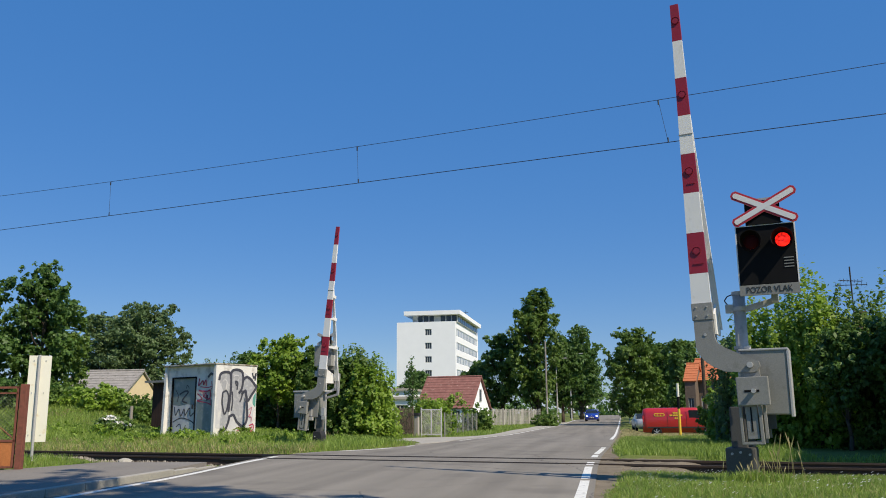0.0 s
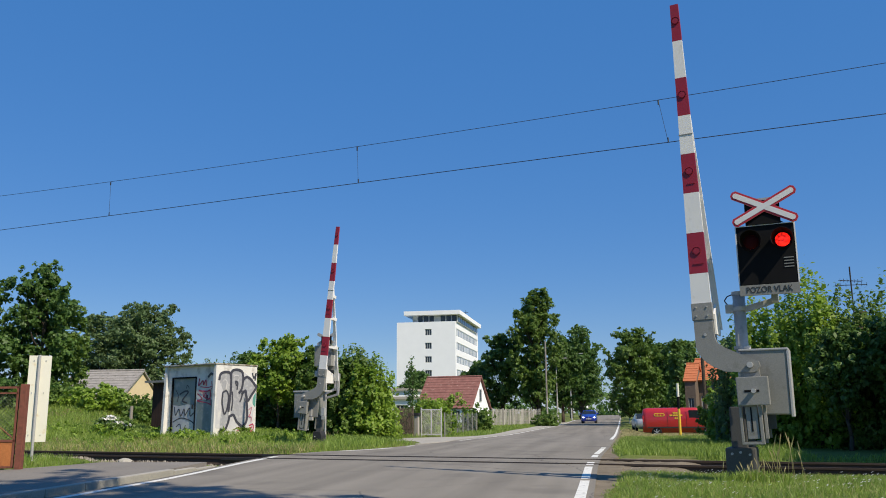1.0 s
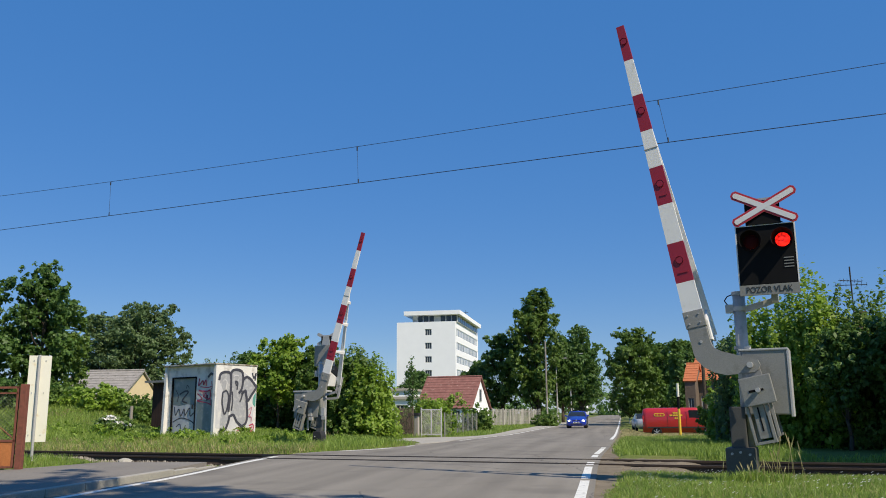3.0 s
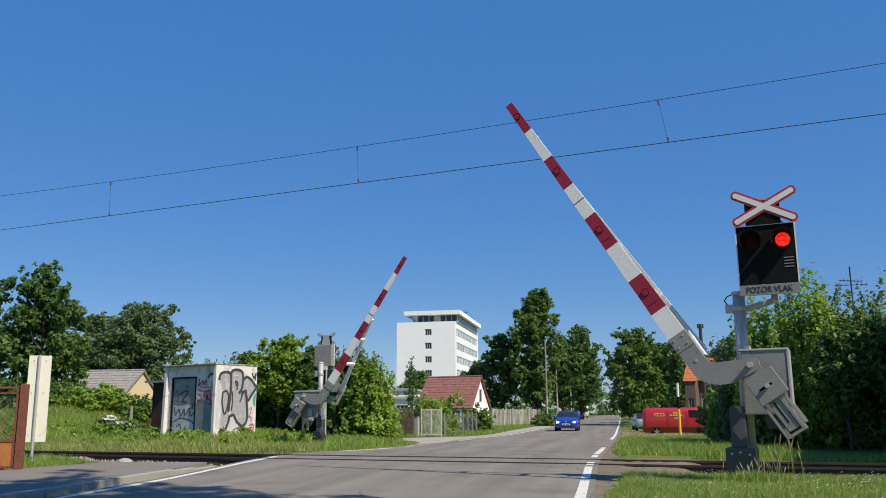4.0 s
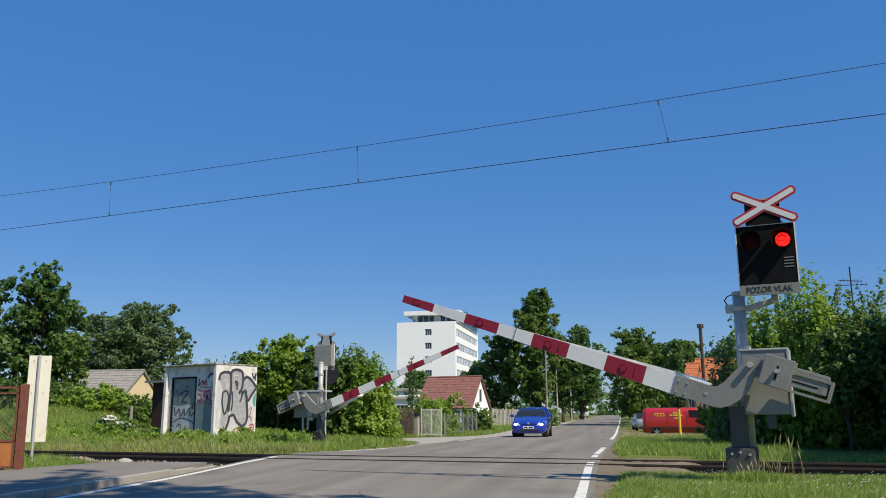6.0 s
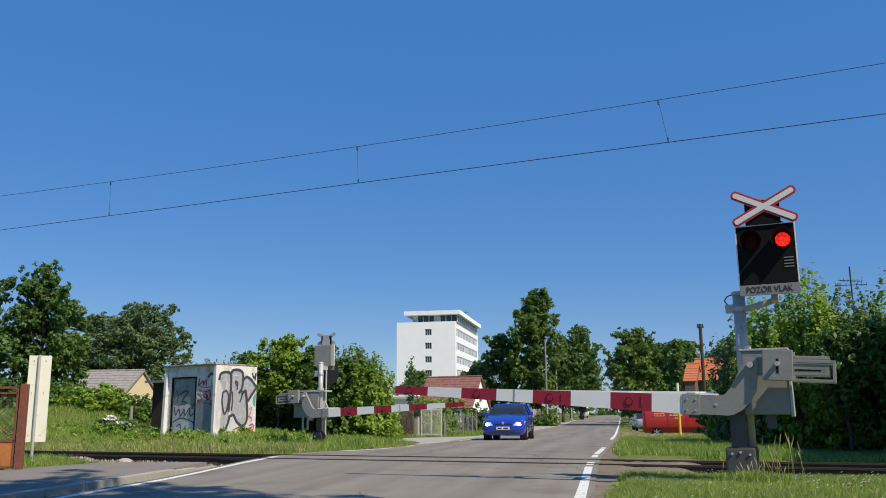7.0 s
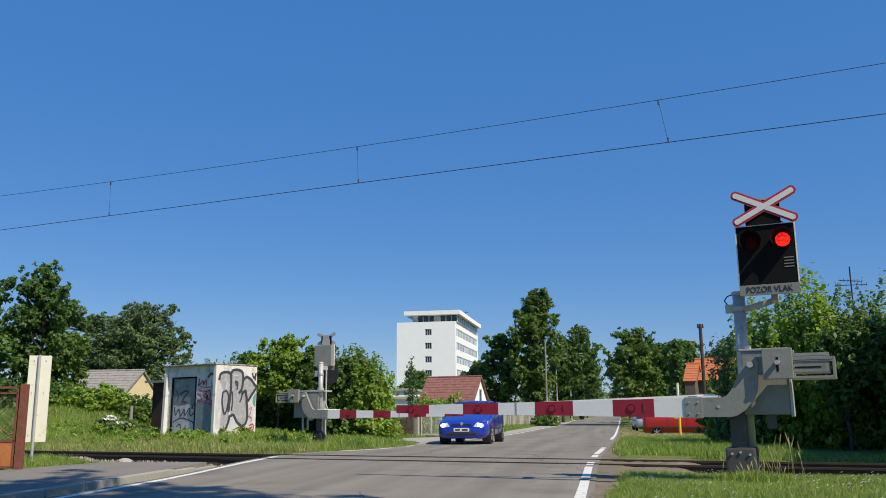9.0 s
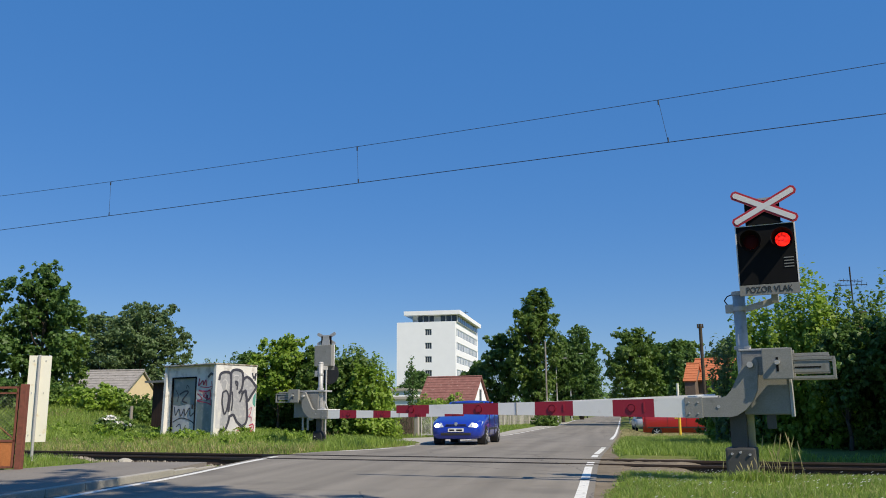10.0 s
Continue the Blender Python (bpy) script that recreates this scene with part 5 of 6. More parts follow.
        stroke("graffiti_tag", curve([(x - 0.12, z) for x, z in pts]), r, SPRAY_DARK, face, dr)


make_kiosk()


def make_shed():
    s = holder("shed", "narrow dark red-brown board shed behind the kiosk", "shed", pose(-17.75, 30.6, ground_height(-17.75, 30.6), 0, 0, -20))
    for i in range(6):
        bm = bmesh.new()
        box(bm, i * 0.15, i * 0.15 + 0.143, 0, 0.03, -0.2, 1.9)
        part("board", bm, SHED_BOARDS, s)
    bm = bmesh.new()
    box(bm, 0.0, 0.03, 0.03, 1.4, -0.2, 1.9)
    box(bm, 0.87, 0.9, 0.03, 1.4, -0.2, 1.9)
    box(bm, 0.03, 0.87, 1.37, 1.4, -0.2, 1.9)
    part("wall", bm, SHED_BOARDS, s)
    bm = bmesh.new()
    box(bm, -0.2, 1.1, -0.2, 1.6, 1.92, 2.0, pose(0, 0, 0, 2, 0, 0))
    part("roof", bm, ROOF_GREY, s)


make_shed()


def make_small_vehicle(name, label, m, mat, box_body):
    v = holder(name, label, "car", m)
    bm = bmesh.new()
    st = [(-2.0, 0.7, 0.4, 0.8), (-1.9, 0.82, 0.28, 0.95), (0.0, 0.86, 0.25, 1.0), (1.9, 0.84, 0.28, 0.98), (2.1, 0.72, 0.4, 0.8)] if not box_body else [(-2.6, 0.9, 0.4, 2.1), (-2.5, 1.0, 0.35, 2.3), (1.2, 1.0, 0.35, 2.3), (1.8, 0.98, 0.35, 1.5), (2.4, 0.9, 0.4, 1.1)]
    loft(bm, [section(y, w, a, b) for y, w, a, b in st])
    part("body", bm, mat, v, "", True)
    bm = bmesh.new()
    if box_body:
        box(bm, -0.85, 0.85, -2.62, -2.5, 1.2, 1.9)
    else:
        loft(bm, [[(-0.74, y, 0.95), (0.74, y, 0.95), (w, y, z), (-w, y, z)] for y, w, z in ((-1.2, 0.7, 0.97), (-0.6, 0.6, 1.4), (0.9, 0.6, 1.42), (1.6, 0.68, 0.97))])
    part("windows", bm, CAR_GLASS, v)
    wheel_set(v, ((-0.75, -1.3), (0.75, -1.3), (-0.75, 1.3), (0.75, 1.3)), 0.3, 0.18)


make_small_vehicle("parked_car", "silver grey car parked behind the red van", pose(2.45, 70.0, -0.50, 0, 0, 4), material("silver_paint", (0.45, 0.46, 0.47), 0.3, 0.4), False)
make_small_vehicle("delivery_truck", "white delivery truck standing far down the road", pose(-5.6, 168, 0, 0, 0, 3), TRUCK_WHITE, True)
make_flat_building("pale building at the far end of the road", pose(-1.0, 420, 0, 0, 0, 0), 16.0, 10, 8.0, ((1, 4, 4, 6), (6, 9, 4, 6), (11, 14, 4, 6)))


# ---- plants ----
def leaf_cloud(name, blobs, count, size, mat, parent, seed, droop=0.25, shell=0.55, stray=0.28):
    """Many small bent leaves and leaf clumps round the blobs (x, y, z, rx, ry, rz)."""
    rng = np.random.default_rng(seed)
    b = np.array(blobs, float)
    vol = (b[:, 3] * b[:, 4] * b[:, 5]) ** (2 / 3)
    # each blob carries a few twig clumps, and each clump its leaves
    twigs = max(len(b) * 10, count // 26)
    pick = rng.choice(len(b), twigs, p=vol / vol.sum())
    d = rng.normal(size=(twigs, 3))
    d /= np.linalg.norm(d, axis=1)[:, None]
    r = shell + (1.05 - shell) * rng.random(twigs) ** 0.7 + (rng.random(twigs) < 0.16) * rng.uniform(0, stray, twigs)
    tc = b[pick, :3] + d * b[pick, 3:] * r[:, None]
    tr = np.maximum(b[pick, 3:] * rng.uniform(0.16, 0.34, (twigs, 1)), size * 0.7)
    own = rng.integers(0, twigs, count)
    c = tc[own] + rng.normal(scale=0.52, size=(count, 3)) * tr[own] * np.array([1, 1, 0.75])
    nrm = d[own] * 0.8 + rng.normal(scale=0.6, size=(count, 3)) + np.array([0, 0, 0.45])
    nrm /= np.linalg.norm(nrm, axis=1)[:, None]
    t = np.cross(nrm, rng.normal(size=(count, 3)))
    t /= np.linalg.norm(t, axis=1)[:, None]
    t[:, 2] -= droop
    s = np.cross(nrm, t)
    s /= np.linalg.norm(s, axis=1)[:, None] + 1e-9
    L = (size * rng.uniform(0.6, 1.35, count))[:, None]
    w = L * rng.uniform(0.28, 0.46, count)[:, None]
    v = np.empty((count, 4, 3))
    v[:, 0] = c - t * L * 0.5
    v[:, 1] = c + s * w + nrm * w * 0.25
    v[:, 2] = c + t * L * 0.55
    v[:, 3] = c - s * w + nrm * w * 0.25
    me = bpy.data.meshes.new(name)
    me.vertices.add(count * 4)
    me.vertices.foreach_set("co", v.reshape(-1))
    me.loops.add(count * 4)
    me.loops.foreach_set("vertex_index", np.arange(count * 4))
    me.polygons.add(count)
    me.polygons.foreach_set("loop_start", np.arange(count) * 4)
    me.polygons.foreach_set("loop_total", np.full(count, 4))
    me.update(calc_edges=True)
    me.materials.append(mat)
    ob = new(name, me)
    ob.parent = parent
    return ob


def crown(seed, cx, cy, z0, z1, rx, ry, n, taper=0.4, top=0.5):
    """Blobs filling an uneven crown between z0 and z1: limbs' ends with small clumps round them."""
    rng = random.Random(seed)
    out = []
    n = int(n * 2.6)
    for i in range(n):
        t = (i + 0.5) / n
        z = z0 + (z1 - z0) * t
        prof = min(1, (0.5 + 1.7 * t)) * (1 - max(0, (t - top) / (1 - top)) ** 2.0 * (1 - taper))
        a = i * 2.4 + rng.uniform(-0.5, 0.5)
        q = rng.uniform(0.15, 0.92) * prof * rng.uniform(0.8, 1.08)
        r = rng.uniform(0.22, 0.36) * (0.55 + 0.45 * prof)
        out.append((cx + math.cos(a) * rx * q, cy + math.sin(a) * ry * q, z + rng.uniform(-0.04, 0.04) * (z1 - z0), rx * r, ry * r, max(0.3, (z1 - z0) * rng.uniform(0.05, 0.10))))
    # shoots that stand out of the crown and break its outline
    for i in range(n // 2):
        bx, by, bz, br, _, bh = out[rng.randrange(n // 3, n)]
        a, rise = rng.uniform(0, math.tau), rng.uniform(0.5, 1.3)
        for k in (0.8, 1.15, 1.45):
            q = br * k
            out.append((bx + math.cos(a) * q, by + math.sin(a) * q, min(z1 * 1.02, bz + rise * q), br * (0.62 - 0.3 * k), br * (0.62 - 0.3 * k), br * (0.62 - 0.28 * k)))
    return out


def make_tree(name, label, x, y, h, rx, low, mat, leaves, size, seed, ry=None, n=16, taper=0.35, top=0.5, trunk=None, category="tree", lean=0.0):
    """Tapered trunk with limbs and a crown of leaves; low is where the crown starts."""
    z0 = ground_height(x, y)
    tree = holder(name, label, category, pose(x, y, z0 - 0.05))
    rng = random.Random(seed)
    blobs = crown(seed, lean, 0, low, h, rx, ry or rx, n, taper, top)
    r0 = trunk or max(0.05, h * 0.02)
    bm = bmesh.new()
    last, rl = Vector((0, 0, -0.1)), r0 * 1.25
    steps = 6
    for i in range(1, steps + 1):
        t = i / steps
        p = Vector((lean * t + rng.uniform(-1, 1) * rx * 0.04, rng.uniform(-1, 1) * rx * 0.04, h * 0.86 * t))
        rod(bm, last, p, rl, r0 * (1.05 - 0.9 * t), seg=8)
        last, rl = p, r0 * (1.05 - 0.9 * t)
    part("trunk", bm, BARK, tree, "", True)
    bm = bmesh.new()
    for bx, by, bz, *_ in blobs[:int(n * 2.6):2]:
        s = Vector((lean * bz / h * 0.6, 0, max(low * 0.6, bz - h * 0.22)))
        e = Vector((bx, by, bz))
        m = (s + e) / 2 + Vector((0, 0, -0.04 * h))
        rod(bm, s, m, r0 * 0.35, r0 * 0.25, seg=6)
        rod(bm, m, e, r0 * 0.25, r0 * 0.08, seg=6)
    part("limb", bm, BARK, tree)
    leaf_cloud("crown", blobs, int(leaves * 1.3), size * 0.70, mat, tree, seed)
    return tree


def make_bush(label, x, y, w, d, h, mat, leaves, size, seed, n=12, name="bush"):
    z0 = ground_height(x, y)
    bush = holder(name, label, "bush", pose(x, y, z0 - 0.05))
    rng = random.Random(seed)
    blobs = []
    for i in range(n):
        a, q = i * 2.4, math.sqrt((i + 0.5) / n)
        hh = h * rng.uniform(0.68, 1.0) * (1 - 0.15 * q)
        blobs.append((math.cos(a) * q * w * 0.36, math.sin(a) * q * d * 0.36, hh * 0.56, w * rng.uniform(0.16, 0.24), d * rng.uniform(0.16, 0.24), hh * 0.44))
        blobs.append((math.cos(a) * q * w * 0.4, math.sin(a) * q * d * 0.4, hh * 0.22, w * 0.2, d * 0.2, hh * 0.24))
    bm = bmesh.new()
    for bx, by, bz, *_ in blobs[::2]:
        rod(bm, (bx * 0.3, by * 0.3, -0.05), (bx, by, bz), 0.03, 0.01, seg=6)
    part("stem", bm, BARK, bush)
    leaf_cloud("foliage", blobs, leaves, size * 0.9, mat, bush, seed, shell=0.45, stray=0.14)
    return bush


DECID = "broadleaf tree with dense dark green crown"
T = make_tree
T("tree", "broadleaf tree with ragged dark green crown", -30.0, 40.2, 8.7, 2.0, 2.0, LEAF_DARK, 14000, 0.26, 11, n=18, taper=0.5)
T("tree", DECID, -33.5, 38.6, 7.9, 3.5, 1.2, LEAF_DARK, 20000, 0.26, 12, n=18)
T("tree", DECID, -30.6, 42.0, 6.0, 2.4, 0.4, LEAF_MID, 16000, 0.25, 13, n=16)
T("tree", DECID, -37.0, 40.0, 8.0, 3.6, 1.0, LEAF_DARK, 12000, 0.3, 14)
T("tree", "drooping willow-like tree with grey-green crown", -36.3, 60.5, 9.0, 3.9, 1.6, LEAF_GREYGREEN, 26000, 0.28, 15, n=22, taper=0.6, top=0.65)
T("tree", "drooping willow-like tree with grey-green crown", -40.0, 61.5, 8.4, 3.4, 1.6, LEAF_GREYGREEN, 20000, 0.28, 16, n=18, taper=0.6)
# garden shrubs before the cream house
for i, (x, y, w, d, h, mat) in enumerate(((-25.2, 33.6, 3.6, 2.4, 1.35, LEAF_MID), (-22.6, 34.0, 3.4, 2.4, 1.3, LEAF_LIGHT), (-20.2, 34.2, 3.2, 2.4, 1.45, LEAF_MID), (-27.6, 33.4, 3.0, 2.4, 1.9, LEAF_DARK), (-18.3, 34.6, 2.6, 2.4, 1.9, LEAF_DARK), (-30.5, 35.0, 4.0, 3, 2.2, LEAF_DARK))):
    make_bush("leafy green garden shrub behind the railway", x, y, w, d, h, mat, 7000, 0.16, 30 + i)
# thicket between kiosk and road: leafy heads over a dark understorey
for i, (x, y, w, d, h, mat, n) in enumerate(((-22.5, 46.5, 6, 4, 5.0, LEAF_GREYGREEN, 9000), (-18.6, 46, 5, 4, 5.2, LEAF_GREYGREEN, 9000), (-20.6, 45, 4, 4, 4.7, LEAF_DARK, 8000), (-16.2, 45.5, 4, 4, 5.0, LEAF_DARK, 8000), (-10.9, 34.6, 2.3, 2.4, 4.5, LEAF_MID, 12000), (-9.95, 34.2, 2.2, 2.2, 3.9, LEAF_LIGHT, 11000), (-9.5, 35.0, 1.4, 1.6, 2.0, LEAF_LIGHT, 4000),
                                             (-13.6, 36.6, 2.6, 2, 2.6, LEAF_DARK, 8000), (-11.7, 36.4, 2.4, 2, 2.6, LEAF_DARK, 7000), (-15.6, 36.4, 2.6, 2.4, 2.8, LEAF_DARK, 7000), (-17.4, 37.0, 2.6, 2.4, 2.8, LEAF_DARK, 7000))):
    make_bush("dense tall green shrub beside the crossing", x, y, w, d, h, mat, int(n * 1.4), 0.155, 50 + i, 14)
for i, (x, y, h, r, mat) in enumerate(((-14.0, 34.3, 3.95, 1.35, LEAF_LIGHT), (-12.2, 34.3, 3.75, 1.3, LEAF_MID), (-15.7, 35.0, 3.3, 1.0, LEAF_DARK))):
    T("small_tree", "small bushy tree with a raised leafy crown", x, y, h, r, 1.5, mat, 9000, 0.19, 140 + i, n=14, taper=0.5, trunk=0.06)
T("tree", "slender young tree with sparse dark leaves", -10.4, 44.0, 3.9, 0.55, 0.9, LEAF_DARK, 1000, 0.15, 21, n=12, taper=0.3, trunk=0.05)
make_bush("clipped green hedge in front of the small house", -12.3, 59.0, 4.4, 1.4, 3.0, LEAF_LIGHT, 6000, 0.2, 71)
make_bush("clipped green hedge in front of the small house", -9.4, 60.0, 3.0, 1.4, 2.2, LEAF_MID, 5000, 0.2, 72)
make_bush("round dark green shrub at the roadside", -6.5, 85.5, 3.0, 2, 1.9, LEAF_MID, 3500, 0.2, 73)
# avenue trees
T("tree", "tall roadside tree with full dark green crown", -8.2, 96, 14.6, 3.0, 2.4, LEAF_MID, 26000, 0.38, 22, n=26, taper=0.55)
T("tree", DECID, -12.6, 99, 9.6, 3.2, 2.0, LEAF_DARK, 15000, 0.38, 23, n=16)
T("tree", DECID, -16.0, 102, 6.6, 2.6, 1.4, LEAF_DARK, 10000, 0.4, 24)
T("tree", DECID, -5.8, 103, 9.8, 2.4, 2.2, LEAF_DARK, 12000, 0.4, 25)
T("tree", DECID, -4.6, 131, 13.6, 4.6, 2.4, LEAF_DARK, 15000, 0.45, 26, n=18)
T("tree", DECID, -7.0, 150, 13.0, 4.5, 2.4, LEAF_DARK, 8000, 0.6, 27)
T("tree", DECID, -6.0, 180, 13.0, 5.0, 2.4, LEAF_DARK, 7000, 0.7, 28)
T("tree", "roadside tree with rounded bright green crown", 2.3, 88, 9.2, 3.3, 1.2, LEAF_MID, 22000, 0.34, 29, n=22, taper=0.65)
T("tree", DECID, 5.4, 96, 8.2, 2.6, 1.2, LEAF_DARK, 7000, 0.45, 41)
T("tree", DECID, 9.5, 112, 9.6, 3.2, 1.2, LEAF_MID, 8000, 0.5, 42)
T("tree", DECID, 7.0, 130, 9.6, 3.6, 1.2, LEAF_DARK, 7000, 0.55, 43)
T("tree", DECID, 13.5, 100, 8.6, 3.6, 1.2, LEAF_DARK, 7000, 0.5, 44)
T("tree", DECID, -27.5, 118, 6.4, 2.6, 1.2, LEAF_DARK, 5000, 0.5, 45)
# thicket on the verge beyond the track: high heads over a darkened foot
for i, (x, y, w, d, h, mat, n) in enumerate(((4.3, 24.0, 2.4, 2.6, 4.75, LEAF_LIGHT, 24000), (5.25, 23.2, 2.2, 2.4, 5.25, LEAF_LIGHT, 25000), (6.3, 22.8, 2.2, 2.4, 4.6, LEAF_MID, 18000), (7.3, 22.0, 2.2, 2.2, 4.2, LEAF_DARK, 16000), (3.4, 26.5, 1.5, 1.6, 2.4, LEAF_LIGHT, 7000), (3.4, 25.2, 1.4, 1.6, 3.9, LEAF_GREYGREEN, 5000),
                                             (3.9, 23.6, 1.4, 1.4, 1.5, LEAF_DARK, 6000), (8.9, 23.5, 3, 3, 3.4, LEAF_DARK, 10000))):
    make_bush("dense overgrown shrub beside the railway", x, y, w, d, h, mat, n, 0.115, 90 + i, 16)
# dark-leaved small trees added in front, standing for the deep shade low down
for i, (x, y, h, r, mat, n) in enumerate(((6.5, 20.7, 2.9, 1.0, LEAF_DARK, 9000), (8.2, 20.9, 3.2, 1.2, LEAF_DARK, 11000), (5.4, 21.4, 2.7, 0.8, LEAF_DARK, 6000))):
    T("small_tree", "overgrown small tree with arching shoots, added to darken the foot of the thicket", x, y, h, r, 1.2, mat, n, 0.15, 150 + i, n=18, taper=0.5, trunk=0.05)
# an unseen tree, added right of the view to throw shade on the thicket
T("tree", "unseen tree added to shade the thicket beside the railway", 10.4, 17.2, 6.7, 3.1, 0.6, LEAF_MID, 40000, 0.42, 62, n=20)
# tree that throws shade over the near lane, above and behind the viewer
T("tree", "tall roadside tree shading the near lane", 4.6, 0.6, 17.4, 3.9, 7.5, LEAF_MID, 9000, 0.50, 61, n=24, taper=0.7)


def make_far_woods():
    """The wooded horizon all round."""
    rng = random.Random(3)
    blobs = []
    for i in range(150):
        a = radians(-20 + 220 * i / 150)
        d = rng.uniform(330, 420)
        blobs.append((math.cos(a) * d, math.sin(a) * d, rng.uniform(2, 5), 14, 14, rng.uniform(5, 9)))
    ob = leaf_cloud("far_woods", blobs, 50000, 1.7, LEAF_DARK, None, 8)
    tagged(ob, "dark line of woods along the horizon", "woods", kind="stuff")


make_far_woods()
T("tree", "dark slim spruce behind the gardens", 5.9, 78, 8.0, 1.3, 0.8, LEAF_DARK, 6000, 0.3, 64, n=16, taper=0.1, top=0.2)
T("tree", "dark slim spruce behind the gardens", 7.2, 80, 7.4, 1.3, 0.8, LEAF_DARK, 6000, 0.3, 65, n=16, taper=0.1, top=0.2)
make_bush("dark red-leaved shrub behind the parked van", 4.6, 72.0, 3.2, 2.0, 2.2, leaf_material("red_leaves", (0.05, 0.025, 0.025), (0.12, 0.05, 0.045)), 4000, 0.22, 75)
make_bush("dense overgrown shrub beside the railway", 4.6, 38.0, 2.0, 2.0, 2.4, LEAF_MID, 5000, 0.18, 76)

# weeds on the railway bank
rng_w = random.Random(12)
weeds = [(rng_w.uniform(-27, -9.5), rng_w.uniform(22.5, 30), 0) for i in range(120)]
weeds = [(x, y, ground_height(x, y) + 0.12, rng_w.uniform(0.15, 0.5), rng_w.uniform(0.15, 0.4), rng_w.uniform(0.12, 0.3)) for x, y, z in weeds if track_side(x, y) > 3.2]
tagged(leaf_cloud("weeds", weeds, 16000, 0.07, LEAF_LIGHT, None, 77, shell=0.2), "low leafy weeds among the grass of the bank", "weeds", kind="stuff")


# ---- street furniture ----
def make_gate():
    g = holder("gate", "rusty red steel gate with wire mesh and orange sheet", "gate", pose(-10.85, 14.15, 0.04, 0, 0, 192))
    bm = bmesh.new()
    box(bm, -0.06, 0.06, -0.06, 0.06, -0.2, 1.58, bevel=0.01)
    part("gate_post", bm, RUSTY_PAINT, g, "square rusty red post")
    bm = bmesh.new()
    for a, b, c, d in ((0.10, 2.4, 1.50, 1.54), (0.10, 2.4, 1.40, 1.43), (0.10, 2.4, 0.52, 0.56), (0.10, 2.4, 0.04, 0.08), (0.10, 0.14, 0.04, 1.54), (2.36, 2.4, 0.04, 1.54), (1.2, 1.24, 0.56, 1.54)):
        box(bm, a, b, -0.02, 0.02, c, d)
    rod(bm, (0.14, 0, 0.58), (1.2, 0, 1.40), 0.012, seg=6)
    part("gate_frame", bm, RUSTY_PAINT, g)
    bm = bmesh.new()
    box(bm, 0.14, 2.36, -0.008, 0.008, 0.08, 0.52)
    part("sheet_panel", bm, ORANGE_SHEET, g, "orange painted steel sheet")
    bm = bmesh.new()
    for i in range(46):
        x = 0.14 + i * 0.07 - 0.8
        for s in (1, -1):
            x0, x1, z0, z1 = (x, x + 0.84, 0.56, 1.40) if s > 0 else (x + 0.84, x, 0.56, 1.40)
            lo, hi = 0.14, 2.36
            p, q = Vector((x0, 0, z0)), Vector((x1, 0, z1))
            if min(p.x, q.x) < lo or max(p.x, q.x) > hi:
                t = [max(0, min(1, (e - p.x) / (q.x - p.x))) for e in (lo, hi)]
                p, q = p.lerp(q, min(t)), p.lerp(q, max(t))
            if (q - p).length > 0.05:
                rod(bm, p, q, 0.004, seg=3)
    part("wire_mesh", bm, DARK_STEEL, g)


def make_marker_board():
    b = holder("sign_back", "tall cream sheet-metal railway board on a thin pole", "sign", pose(-12.3, 16.43, 0.03, 0, 0, 28))
    bm = bmesh.new()
    rod(bm, (0, 0, -0.2), (0, 0, 2.32), 0.03, seg=12)
    part("pole", bm, GALV, b)
    for a, c, y in ((-0.215, -0.005, 0.02), (0.02, 0.24, 0.03)):
        bm = bmesh.new()
        box(bm, a, c, y + 0.015, y + 0.03, 0.45, 2.31, bevel=0.004)
        pn = part("panel", bm, CREAM_SHEET, b)
        bm = bmesh.new()
        for z in (0.6, 1.5, 2.2):
            rod(bm, ((a + c) / 2, y, z), ((a + c) / 2, y + 0.015, z), 0.012, seg=6)
        part("rivet", bm, GALV, pn)


def make_street_lamp(x, y, h, reach, turn=0):
    lamp = holder("street_lamp", "grey steel street lamp with curved arm", "street lamp", pose(x, y, 0, 0, 0, turn), "street lamps along the road")
    bm = bmesh.new()
    rod(bm, (0, 0, -0.2), (0, 0, h * 0.4), 0.11, 0.09)
    rod(bm, (0, 0, h * 0.4), (0, 0, h * 0.93), 0.07, 0.05)
    pts = [(0, 0, h * 0.93), (reach * 0.15, 0, h * 0.985), (reach * 0.5, 0, h), (reach, 0, h)]
    for a, b in zip(pts, pts[1:]):
        rod(bm, a, b, 0.035)
    part("pole", bm, GALV, lamp)
    bm = bmesh.new()
    box(bm, reach - 0.05, reach + 0.45, -0.12, 0.12, h - 0.05, h + 0.06, bevel=0.04)
    part("lamp_head", bm, GALV, lamp)


